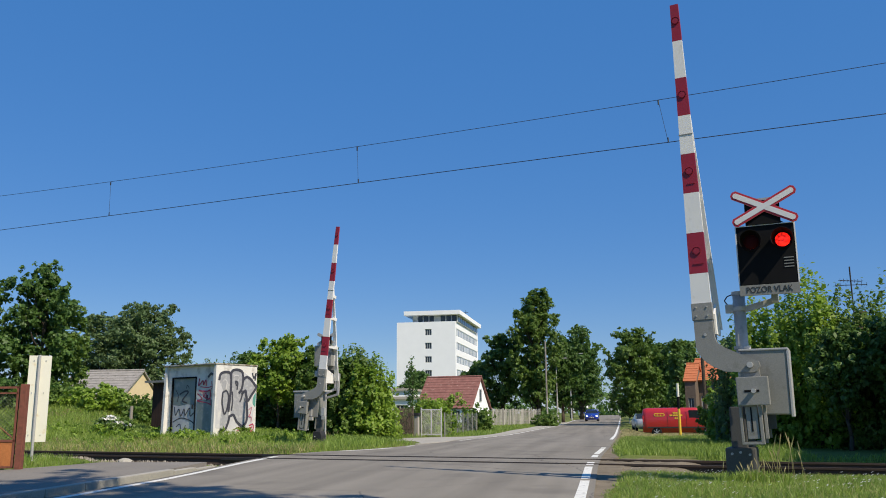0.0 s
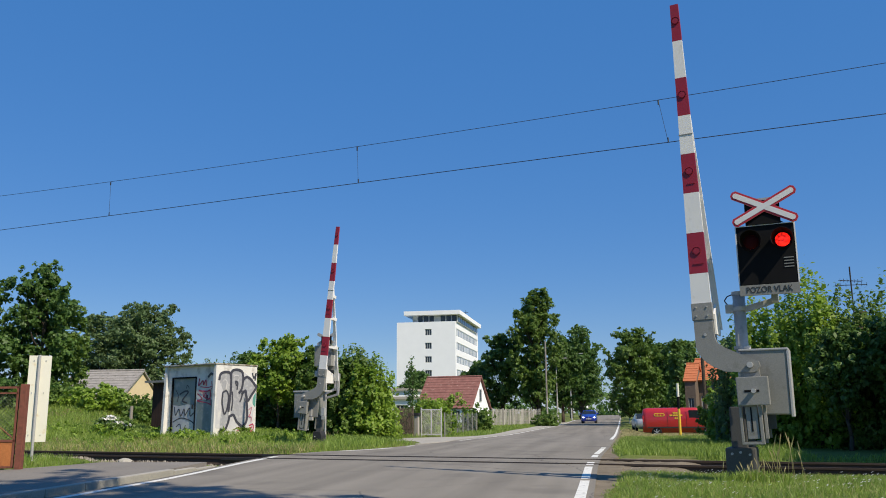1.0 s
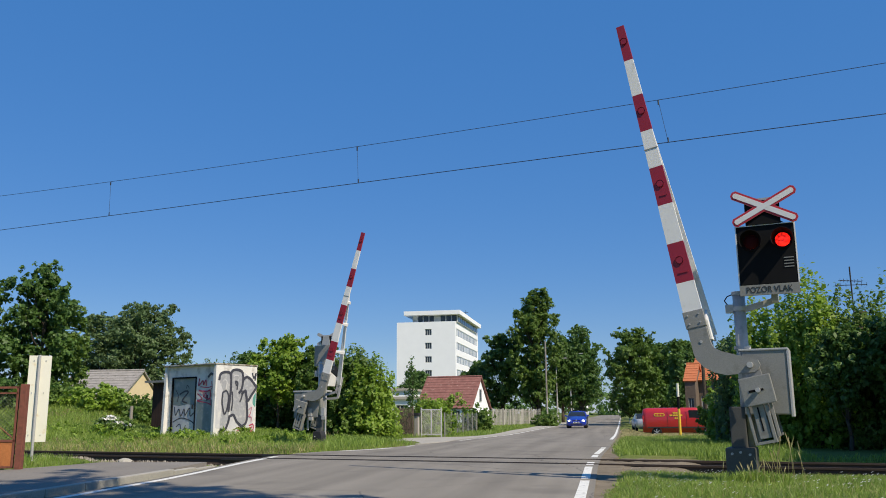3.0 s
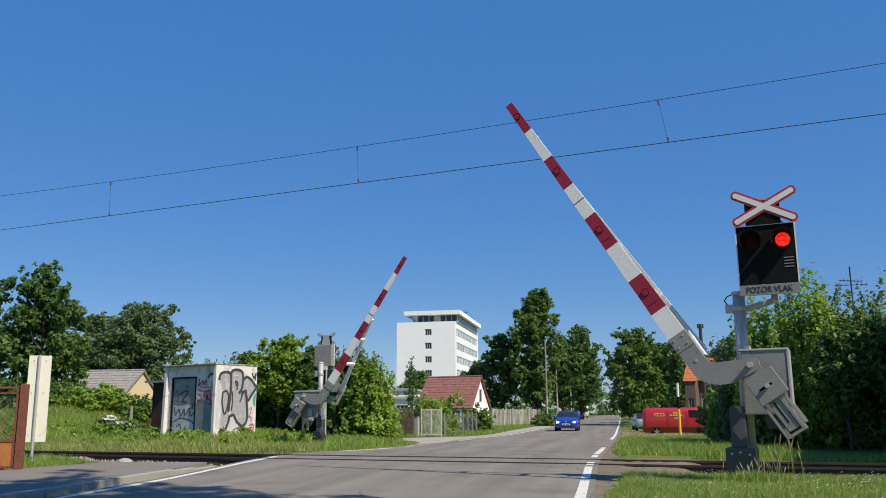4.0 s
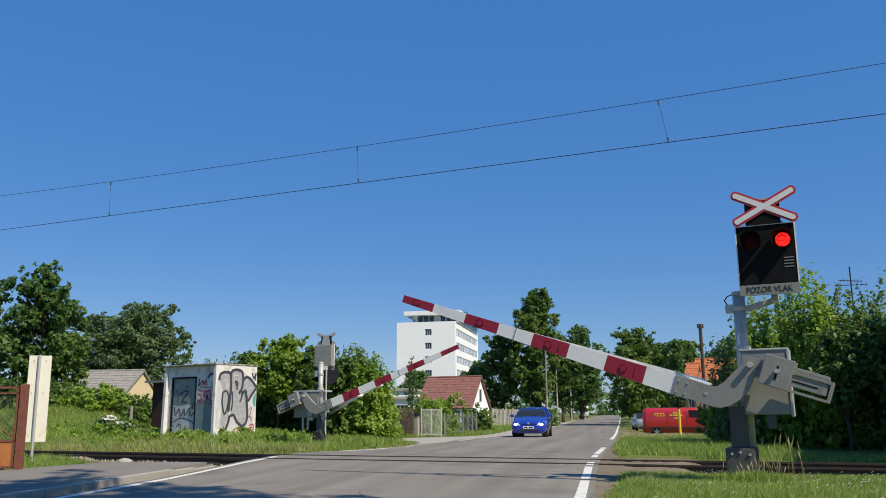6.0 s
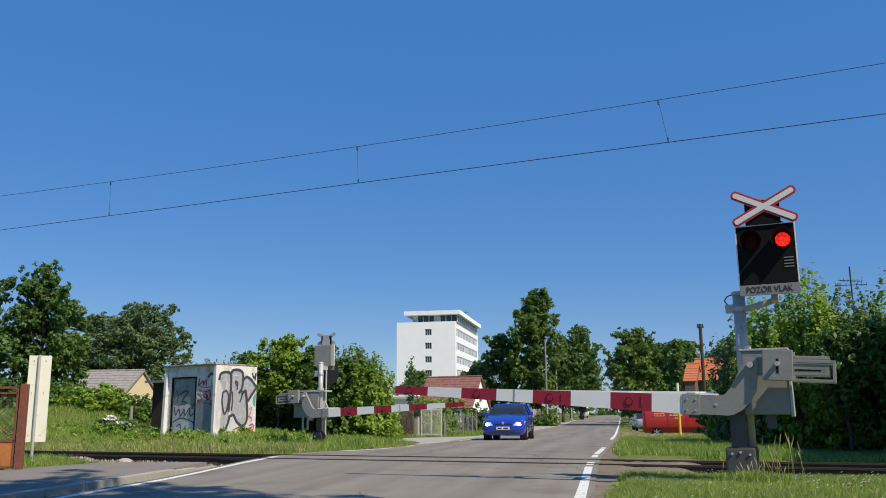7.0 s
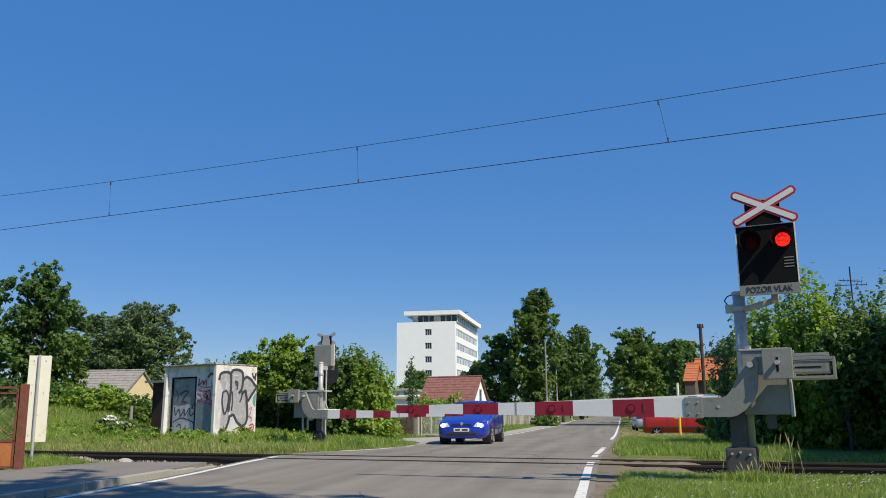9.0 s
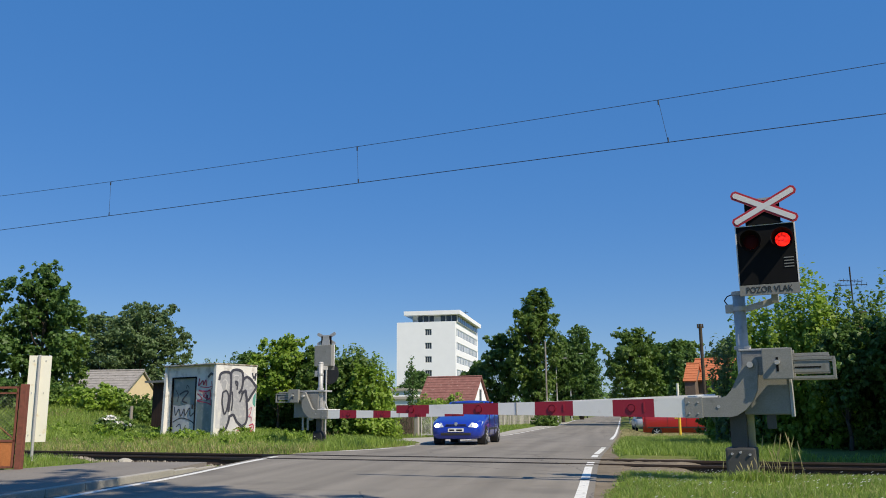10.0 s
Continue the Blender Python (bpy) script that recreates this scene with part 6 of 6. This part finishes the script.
def make_fence(label, a, b, n, h, mat, gap=0.35, name="fence"):
    a, b = Vector(a), Vector(b)
    d = b - a
    f = holder(name, label, "fence", Matrix.Translation((a.x, a.y, ground_height(a.x, a.y))) @ Matrix.Rotation(math.atan2(d.y, d.x), 4, "Z"))
    L = d.length
    for i in range(n + 1):
        if i % 8 == 0 or i == n:
            bm = bmesh.new()
            box(bm, L * i / n - 0.05, L * i / n + 0.05, 0.03, 0.13, -0.2, h + 0.05)
            part("post", bm, mat, f)
    for z in (h * 0.25, h * 0.82):
        bm = bmesh.new()
        box(bm, 0, L, 0.0, 0.03, z, z + 0.06)
        part("rail", bm, mat, f)
    w = L / n * (1 - gap)
    bm = bmesh.new()
    slab(bm, [(0, 0.04), (w, 0.04), (w, h - w * 0.4), (w / 2, h), (0, h - w * 0.4)], -0.02, 0.0)
    me = mesh_of("slat", bm, mat)
    for i in range(n):
        ob = new("slat", me)
        ob.parent = f
        ob.matrix_basis = pose(L * i / n, 0.004 * math.sin(i * 5.1), 0.03 * math.sin(i * 3.7), 0, 1.2 * math.sin(i * 2.3))
    return f


make_gate()
make_marker_board()
make_street_lamp(-6.15, 98, 7.2, 0.8, 0)
make_street_lamp(-5.6, 120, 9.2, 1.4, 0)
make_street_lamp(-21.9, 55.0, 6.0, 0.5, 0)
PALE_WOOD = material("pale_fence_boards", (0.36, 0.345, 0.31), 0.85, grain=0.4, spread=0.25, scale=4, vary=0.35)
make_fence("weathered pale picket fence along the gardens", (-11.0, 79.5, 0), (-7.6, 92.0, 0), 40, 1.6, PALE_WOOD, 0.42)


def make_mesh_fence(label, a, b, h, posts, mat, name="fence", frame_w=0.0, step=0.09, wire=0.005):
    """Wire mesh between posts; with frame_w it is a framed gate leaf."""
    a, b = Vector(a), Vector(b)
    d = b - a
    L = d.length
    f = holder(name, label, "fence" if name == "fence" else "gate", Matrix.Translation((a.x, a.y, ground_height(a.x, a.y))) @ Matrix.Rotation(math.atan2(d.y, d.x), 4, "Z"))
    for i in range(posts + 1):
        bm = bmesh.new()
        rod(bm, (L * i / posts, 0.03, -0.2), (L * i / posts, 0.03, h + 0.08), 0.035, seg=8)
        part("post", bm, mat, f)
    if frame_w:
        bm = bmesh.new()
        for x0, x1, z0, z1 in ((0, L, h - frame_w, h), (0, L, 0.08, 0.08 + frame_w), (L / 2 - frame_w / 2, L / 2 + frame_w / 2, 0.08, h)):
            box(bm, x0, x1, 0.0, 0.03, z0, z1)
        part("gate_frame", bm, mat, f)
    bm = bmesh.new()
    for i in range(int((L + h) / step)):
        for s in (1, -1):
            p, q = Vector((i * step - h, 0, 0.05)), Vector((i * step, 0, h))
            if s < 0:
                p.x, q.x = q.x, p.x
            t = sorted(max(0, min(1, (e - p.x) / (q.x - p.x))) for e in (0, L))
            p, q = p.lerp(q, t[0]), p.lerp(q, t[1])
            if (q - p).length > 0.05:
                rod(bm, p, q, wire, seg=3)
    part("wire_mesh", bm, mat, f)
    return f


make_mesh_fence("rusty brown wire mesh garden fence before a hedge", (-9.9, 34.0, 0), (-9.55, 40.6, 0), 1.25, 3, WALL_BROWN, step=0.11)
make_mesh_fence("pale grey metal garden gate with wire mesh", (-9.25, 41.0, 0), (-8.30, 41.3, 0), 1.32, 1, GALV, "garden_gate", 0.05)
make_mesh_fence("low grey wire mesh fence along the garden", (-8.25, 42.0, 0), (-9.6, 64.0, 0), 1.1, 8, GREY_PAINT, step=0.22, wire=0.003)


def make_letter_post():
    """Concrete gate pillar with a dark letter box beside the garden gate."""
    p = holder("gate_pillar", "pale concrete gate pillar with a dark letter box", "pillar", pose(-9.45, 40.9, ground_height(-9.45, 40.9), 0, 0, -12))
    bm = bmesh.new()
    box(bm, -0.10, 0.10, -0.10, 0.10, -0.2, 1.0, bevel=0.015)
    part("shaft", bm, CONCRETE, p)
    bm = bmesh.new()
    box(bm, -0.42, 0.16, -0.14, 0.14, 1.0, 1.14, bevel=0.02)
    part("letter_box", bm, DARK_STEEL, p, "dark metal letter box")
    bm = bmesh.new()
    for x in (-0.95, -0.78, -0.40):
        box(bm, x - 0.05, x + 0.05, -0.05, 0.05, -0.2, 1.35 - 0.2 * (x > -0.5), bevel=0.01)
    part("stake", bm, BARK, p, "dark wooden stakes")


make_letter_post()
make_bush("dark hedge behind a wire mesh fence", -10.8, 37.4, 1.3, 5.0, 1.5, LEAF_DARK, 9000, 0.13, 131)
make_bush("dark shrub growing round the gate stakes", -10.15, 41.4, 0.9, 0.9, 1.7, LEAF_DARK, 2200, 0.13, 132)
make_bush("bright green hedge behind the garden gate", -9.6, 44.5, 3.0, 1.6, 2.3, LEAF_LIGHT, 9000, 0.14, 133)


def make_post(name, label, cat, x, y, bands, r):
    p = holder(name, label, cat, pose(x, y, ground_height(x, y)))
    for z0, z1, mat in bands:
        bm = bmesh.new()
        rod(bm, (0, 0, z0), (0, 0, z1), r, seg=10)
        part("band" if len(bands) > 1 else "shaft", bm, mat, p)
    return p


make_post("marker_post", "slim yellow and black striped cable marker post", "post", 2.48, 33.5, ((-0.2, 1.05, YELLOW), (1.05, 1.5, BLACK), (1.5, 2.0, CREAM_SHEET)), 0.05)
make_post("utility_pole", "pale concrete utility pole at the roadside", "pole", -6.75, 90.4, ((-0.3, 3.0, CONCRETE), (3.0, 8.9, WOOD_GREY)), 0.09)
wp = make_post("utility_pole", "dark weathered wooden utility pole behind the verge", "pole", 4.3, 41.6, ((-0.3, 5.3, BARK),), 0.08)
bm = bmesh.new()
box(bm, -0.15, 0.15, -0.04, 0.04, 5.1, 5.18)
rod(bm, (-0.12, 0, 5.18), (-0.12, 0, 5.3), 0.03)
rod(bm, (0.12, 0, 5.18), (0.12, 0, 5.3), 0.03)
part("crossbar", bm, BARK, wp)


# ---- grass ----
def grass(name, label, spots, h0, h1, mat, seed, width=0.006):
    """Blades of grass, each a bent strip of two faces, in loose tufts."""
    rng = np.random.default_rng(seed)
    x, y = np.asarray(spots, float).T
    n = len(x)
    z = ground_sheet(x, y) - 0.02
    tuft = 0.5 + 0.5 * np.sin(x * 3.1 + np.sin(y * 2.3) * 2) * np.sin(y * 3.7 + np.sin(x * 1.9) * 2)
    h = h0 + (h1 - h0) * rng.random(n) * (0.45 + 0.55 * tuft)
    a, b = rng.uniform(0, math.tau, n), rng.uniform(0, math.tau, n)
    lean = rng.uniform(0.15, 0.8, n) * h
    w = width * rng.uniform(0.6, 1.3, n)
    c, s, lx, ly = np.cos(a) * w, np.sin(a) * w, np.cos(b) * lean, np.sin(b) * lean
    v = np.stack([np.stack(p, 1) for p in ((x - c, y - s, z), (x + c, y + s, z), (x + c * 0.7 + lx * 0.35, y + s * 0.7 + ly * 0.35, z + h * 0.6), (x - c * 0.7 + lx * 0.35, y - s * 0.7 + ly * 0.35, z + h * 0.6), (x + lx, y + ly, z + h))], 1)
    k = np.arange(n)[:, None] * 5
    me = bpy.data.meshes.new(name)
    me.vertices.add(n * 5)
    me.vertices.foreach_set("co", v.reshape(-1))
    me.loops.add(n * 7)
    me.loops.foreach_set("vertex_index", (k + np.array([0, 1, 2, 3, 3, 2, 4])).reshape(-1))
    me.polygons.add(n * 2)
    me.polygons.foreach_set("loop_start", (np.arange(n)[:, None] * 7 + np.array([0, 4])).reshape(-1))
    me.polygons.foreach_set("loop_total", np.tile([4, 3], n))
    me.update(calc_edges=True)
    me.materials.append(mat)
    return tagged(new(name, me), label, "grass", kind="stuff")


def lines(rows, y):
    return np.interp(y, [r[0] for r in rows], [r[1] for r in rows])


def scatter(n, x0, x1, y0, y1, seed, keep=None):
    """Places on the verges, clear of road, pavement and rails."""
    rng = np.random.default_rng(seed)
    x, y = rng.uniform(x0, x1, n), rng.uniform(y0, y1, n)
    left, right = lines(ROAD_L, y), lines(ROAD_R, y)
    side = -((x - TRACK_AT.x) * TRACK_Y.x + (y - TRACK_AT.y) * TRACK_Y.y)
    ragged = 0.30 + 0.2 * np.sin(y * 1.3) * np.sin(y * 0.37 + 1) + 0.1 * np.sin(y * 9.1)
    ok = ~((x > left - 0.05) & (x < right + ragged))
    ok &= ~((np.abs(side) < 2.4) & (x > -0.4) & (x < 1.7)) & (np.abs(side) >= 1.7)
    west = x < left
    ok &= ~(west & (side < 0) & (x >= -11.45 + 0.35 * np.maximum(0, y - 13)))
    ok &= ~(west & (side >= 0) & (y > 28.0) & (x > lines(PAVE_L, y) - 0.1))
    x, y = x[ok], y[ok]
    if keep:
        ok = [keep(p, q) for p, q in zip(x, y)]
        x, y = x[ok], y[ok]
    return np.stack([x, y], 1)


low_bank = lambda x, y: track_side(x, y) < 4.2 + 2 * noise.noise((x, y, 0))
grass("grass", "short green grass on the near verge", scatter(125000, -0.2, 6, 8.0, 17, 1), 0.03, 0.12, GRASS_LEAF, 1, 0.004)
grass("grass", "dry blades among the short grass of the verge", scatter(14000, -0.2, 6, 8.0, 17, 8), 0.03, 0.13, GRASS_DRY, 8, 0.003)
grass("grass", "green grass on the verge beyond the track", scatter(80000, -0.1, 9, 17, 31, 2, lambda x, y: x < 4.0 or y < 18.3), 0.06, 0.27, GRASS_LEAF, 2, 0.008)
grass("grass", "dry straw-coloured grass along the road edge", scatter(70000, 0.1, 5.5, 26, 66, 3), 0.05, 0.17, GRASS_DRY, 3, 0.013)
grass("grass", "tall green grass on the railway bank", scatter(150000, -34, -6.2, 19, 36, 4), 0.07, 0.32, GRASS_LEAF, 4, 0.010)
grass("grass", "dry grass on the foot of the railway bank", scatter(90000, -26, -8, 19.5, 30, 5, low_bank), 0.06, 0.26, GRASS_DRY, 5, 0.008)
grass("grass", "rough grass beside the gate", scatter(24000, -16, -10.4, 11, 19, 6, lambda x, y: track_side(x, y) < -2.6), 0.06, 0.22, GRASS_LEAF, 6, 0.007)
grass("grass", "green strip of grass between pavement and gardens", scatter(40000, -14, -7, 36, 100, 9), 0.08, 0.3, GRASS_LEAF, 9, 0.014)


# tall seeding grass round the barrier's foot
def make_tall_grass(x, y, n, h, seed):
    rng = random.Random(seed)
    v, f = [], []
    for i in range(n):
        px, py = x + rng.gauss(0, 0.16), y + rng.gauss(0, 0.12)
        hh, a = h * rng.uniform(0.6, 1.1), rng.uniform(0, math.tau)
        bend = rng.uniform(0.1, 0.3) * hh
        pts = [Vector((px + math.cos(a) * bend * t * t, py + math.sin(a) * bend * t * t, ground_height(px, py) + hh * (t - 0.15 * t * t * bend / hh))) for t in (0, 0.35, 0.7, 0.85, 1.0)]
        for k, (p0, p1) in enumerate(zip(pts, pts[1:])):
            w0, w1 = (0.0025, 0.002) if k < 2 else ((0.003, 0.007) if k == 2 else (0.007, 0.002))
            c = len(v)
            v += [(p0.x - w0, p0.y, p0.z), (p0.x + w0, p0.y, p0.z), (p1.x + w1, p1.y, p1.z), (p1.x - w1, p1.y, p1.z)]
            f += [(c, c + 1, c + 2, c + 3)]
    tagged(raw("tall_grass", v, f, GRASS_DRY), "tuft of tall straw-coloured seeding grass", "grass", kind="stuff")


make_tall_grass(2.2, 12.45, 12, 0.62, 1)
make_tall_grass(1.75, 11.9, 16, 0.36, 2)
make_tall_grass(-9.0, 26.0, 14, 0.4, 3)
grass("grass", "longer green grass round the barrier's foot", [(1.8 + 0.5 * math.sin(i * 1.7) * ((i * 37 % 100) / 100), 12.0 + 0.35 * math.cos(i * 2.3) * ((i * 53 % 100) / 100)) for i in range(1500)], 0.08, 0.28, GRASS_LEAF, 12)

# white flowering shrub
fl = holder("flowering_shrub", "low shrub with white blossoms in the grass", "bush", pose(-18.3, 28.7, ground_height(-18.3, 28.7)))
leaf_cloud("foliage", [(0, 0, 0.3, 0.7, 0.4, 0.3), (0.5, 0, 0.25, 0.4, 0.4, 0.25)], 2500, 0.09, LEAF_MID, fl, 5)
leaf_cloud("blossoms", [(0.0, -0.1, 0.5, 0.3, 0.25, 0.14), (0.45, -0.1, 0.45, 0.2, 0.2, 0.12), (-0.4, -0.1, 0.28, 0.14, 0.14, 0.08), (0.75, -0.1, 0.3, 0.14, 0.1, 0.08)], 900, 0.07, FLOWER, fl, 6)
make_post("fence_post", "grey weathered wooden fence post in the grass", "post", -17.6, 28.9, ((-0.2, 1.0, WOOD_GREY),), 0.06)

bm = bmesh.new()
bmesh.ops.create_icosphere(bm, subdivisions=2, radius=0.115)
for q in bm.verts:
    q.co = Vector((q.co.x * 1.5, q.co.y, q.co.z * 0.75)) * (1 + 0.25 * noise.noise(q.co * 6))
rock = part("stone", bm, CONCRETE, None)
rock.matrix_world = pose(-10.9, 17.75, 0.0, 0, 0, 20)
tagged(rock, "pale weathered block of stone beside the rails", "stone")

# far round sign and roof aerial
sg = holder("traffic_sign", "small round dark traffic sign on the far verge", "traffic sign", pose(1.75, 92, ground_height(1.75, 92)))
bm = bmesh.new()
rod(bm, (0, 0, -0.2), (0, 0, 2.3), 0.04)
part("pole", bm, GALV, sg)
bm = bmesh.new()
bmesh.ops.create_cone(bm, cap_ends=True, segments=24, radius1=0.36, radius2=0.36, depth=0.03, matrix=pose(0, -0.05, 2.1, 90))
part("disc", bm, material("sign_blue", (0.03, 0.05, 0.12), 0.4), sg)
ae = holder("roof_aerial", "thin metal television aerial above the roof", "aerial", pose(11.6, 43.1, 0))
bm = bmesh.new()
rod(bm, (0, 0, 5.0), (0, 0, 7.85), 0.035, seg=8)
part("pole", bm, WIRE, ae)
for z, a, w in ((6.95, 0, 0.7), (7.15, 25, 0.6)):
    bm = bmesh.new()
    rod(bm, (-w, 0, z), (w, 0, z), 0.018, seg=6)
    for i in range(7):
        x = -w + i * w / 3
        rod(bm, (x, -0.12, z), (x, 0.12, z + 0.02), 0.010, seg=5)
        rod(bm, (x, 0, z - 0.08), (x, 0, z + 0.1), 0.010, seg=5)
    o = part("boom", bm, WIRE, ae)
    o.matrix_basis = pose(0, 0, 0, 0, 0, a)

rngf = np.random.default_rng(21)
v, f = [], []
for x, y in scatter(650, 0.2, 6, 8.5, 15, 22, lambda x, y: noise.noise((x * 0.8, y * 0.8, 9)) > 0.0):
    z = ground_height(x, y) + rngf.uniform(0.05, 0.11)
    r = rngf.uniform(0.008, 0.014)
    k = len(v)
    v += [(x - r, y - r, z), (x + r, y - r, z + r), (x + r, y + r, z + r), (x - r, y + r, z)]
    f += [(k, k + 1, k + 2, k + 3)]
tagged(raw("daisies", v, f, FLOWER), "small white clover blossoms scattered in the grass", "flowers", kind="stuff")


# ---- what moves ----
ARM_TURN = [(0, 88.5), (2.3, 88.5), (2.5, 88.1), (2.7, 85.8), (3.0, 79.6), (3.4, 70.6), (3.8, 61.7), (4.0, 57.5), (4.5, 47.9), (5.0, 37.9), (5.5, 28.1), (5.7, 24.5), (6.2, 15.4), (6.6, 8.2), (6.8, 4.8), (7.0, 3.4), (7.2, 2.2), (7.5, 0.8), (7.8, 0.2), (8.2, 0.1), (10, 0.1)]
FAR_TURN = [(0, 83.8), (2.2, 83.8), (2.5, 82.1), (2.7, 79.1), (3.0, 73.5), (3.4, 66.0), (3.8, 58.6), (4.0, 55.1), (4.5, 46.2), (5.0, 37.3), (5.5, 28.2), (5.7, 25.0), (6.2, 16.4), (6.6, 9.2), (6.8, 5.7), (7.0, 2.4), (7.2, 0.0), (7.5, -0.5), (10, -0.5)]
CAR_WAY = [(0, 110), (1, 98.5), (2, 87), (2.5, 81), (4, 63.5), (4.5, 58), (5, 52.5), (5.5, 47.4), (6.2, 40.6), (6.8, 35.7), (7.2, 33.1), (7.5, 31.6), (8, 30.2), (8.5, 29.4), (9, 28.8), (9.5, 28.4), (10, 28.2)]
CAR_X = [(28.2, -5.0), (28.8, -4.92), (29.4, -4.80), (31.6, -4.45), (33.1, -4.32), (35.7, -4.2), (47.4, -3.92), (52.5, -3.78), (58, -3.6), (63.5, -3.35), (81, -3.0), (98.5, -2.65), (110, -2.6)]


def motions():
    for arm, pivot, rows in ((NEAR_ARM, PIVOT, ARM_TURN), (FAR_ARM, FAR_PIVOT, FAR_TURN)):
        walk(arm, [(t, Matrix.Translation(pivot) @ Matrix.Rotation(-radians(a), 4, "Y")) for t, a in rows])
    # lamps: the second of each pair is lit first, then they alternate about once a second
    for i, drum in enumerate(LAMPS):
        base = drum.matrix_basis.copy()
        first_lit = i % 2 == 1
        turn = 0.0 if first_lit else 180.0
        rows = [(0.0, turn)]
        for k in range(10):
            for t in (0.497 + 1.008 * k, 0.89 + 1.004 * k):
                if t < 9.95:
                    rows += [(t - 0.033, turn), (t, turn + 60), (t + 0.034, turn + 120), (t + 0.067, turn + 180)]
                    turn += 180
        rows.append((10.0, turn))
        walk(drum, [(t, base @ Matrix.Rotation(radians(a), 4, "Z")) for t, a in rows])
    rows = []
    for t, y in CAR_WAY:
        x = along(CAR_X, y)
        turn = 0.12 * math.degrees(math.atan2(along(CAR_X, y + 3.5) - along(CAR_X, y), 3.5))
        rows.append((t, pose(x, y, hump(x, y + 1), 0, 0, -turn)))
    walk(BLUE_CAR, rows)
    for wheel in CAR_WHEELS:
        base = wheel.matrix_basis.copy()
        out, last = [], None
        for i in range(301):
            t = i / 30
            y = float(np.interp(t, [r[0] for r in CAR_WAY], [r[1] for r in CAR_WAY]))
            out.append((t, base @ Matrix.Rotation((110 - y) / 0.335, 4, "X")))
        walk(wheel, out)


motions()
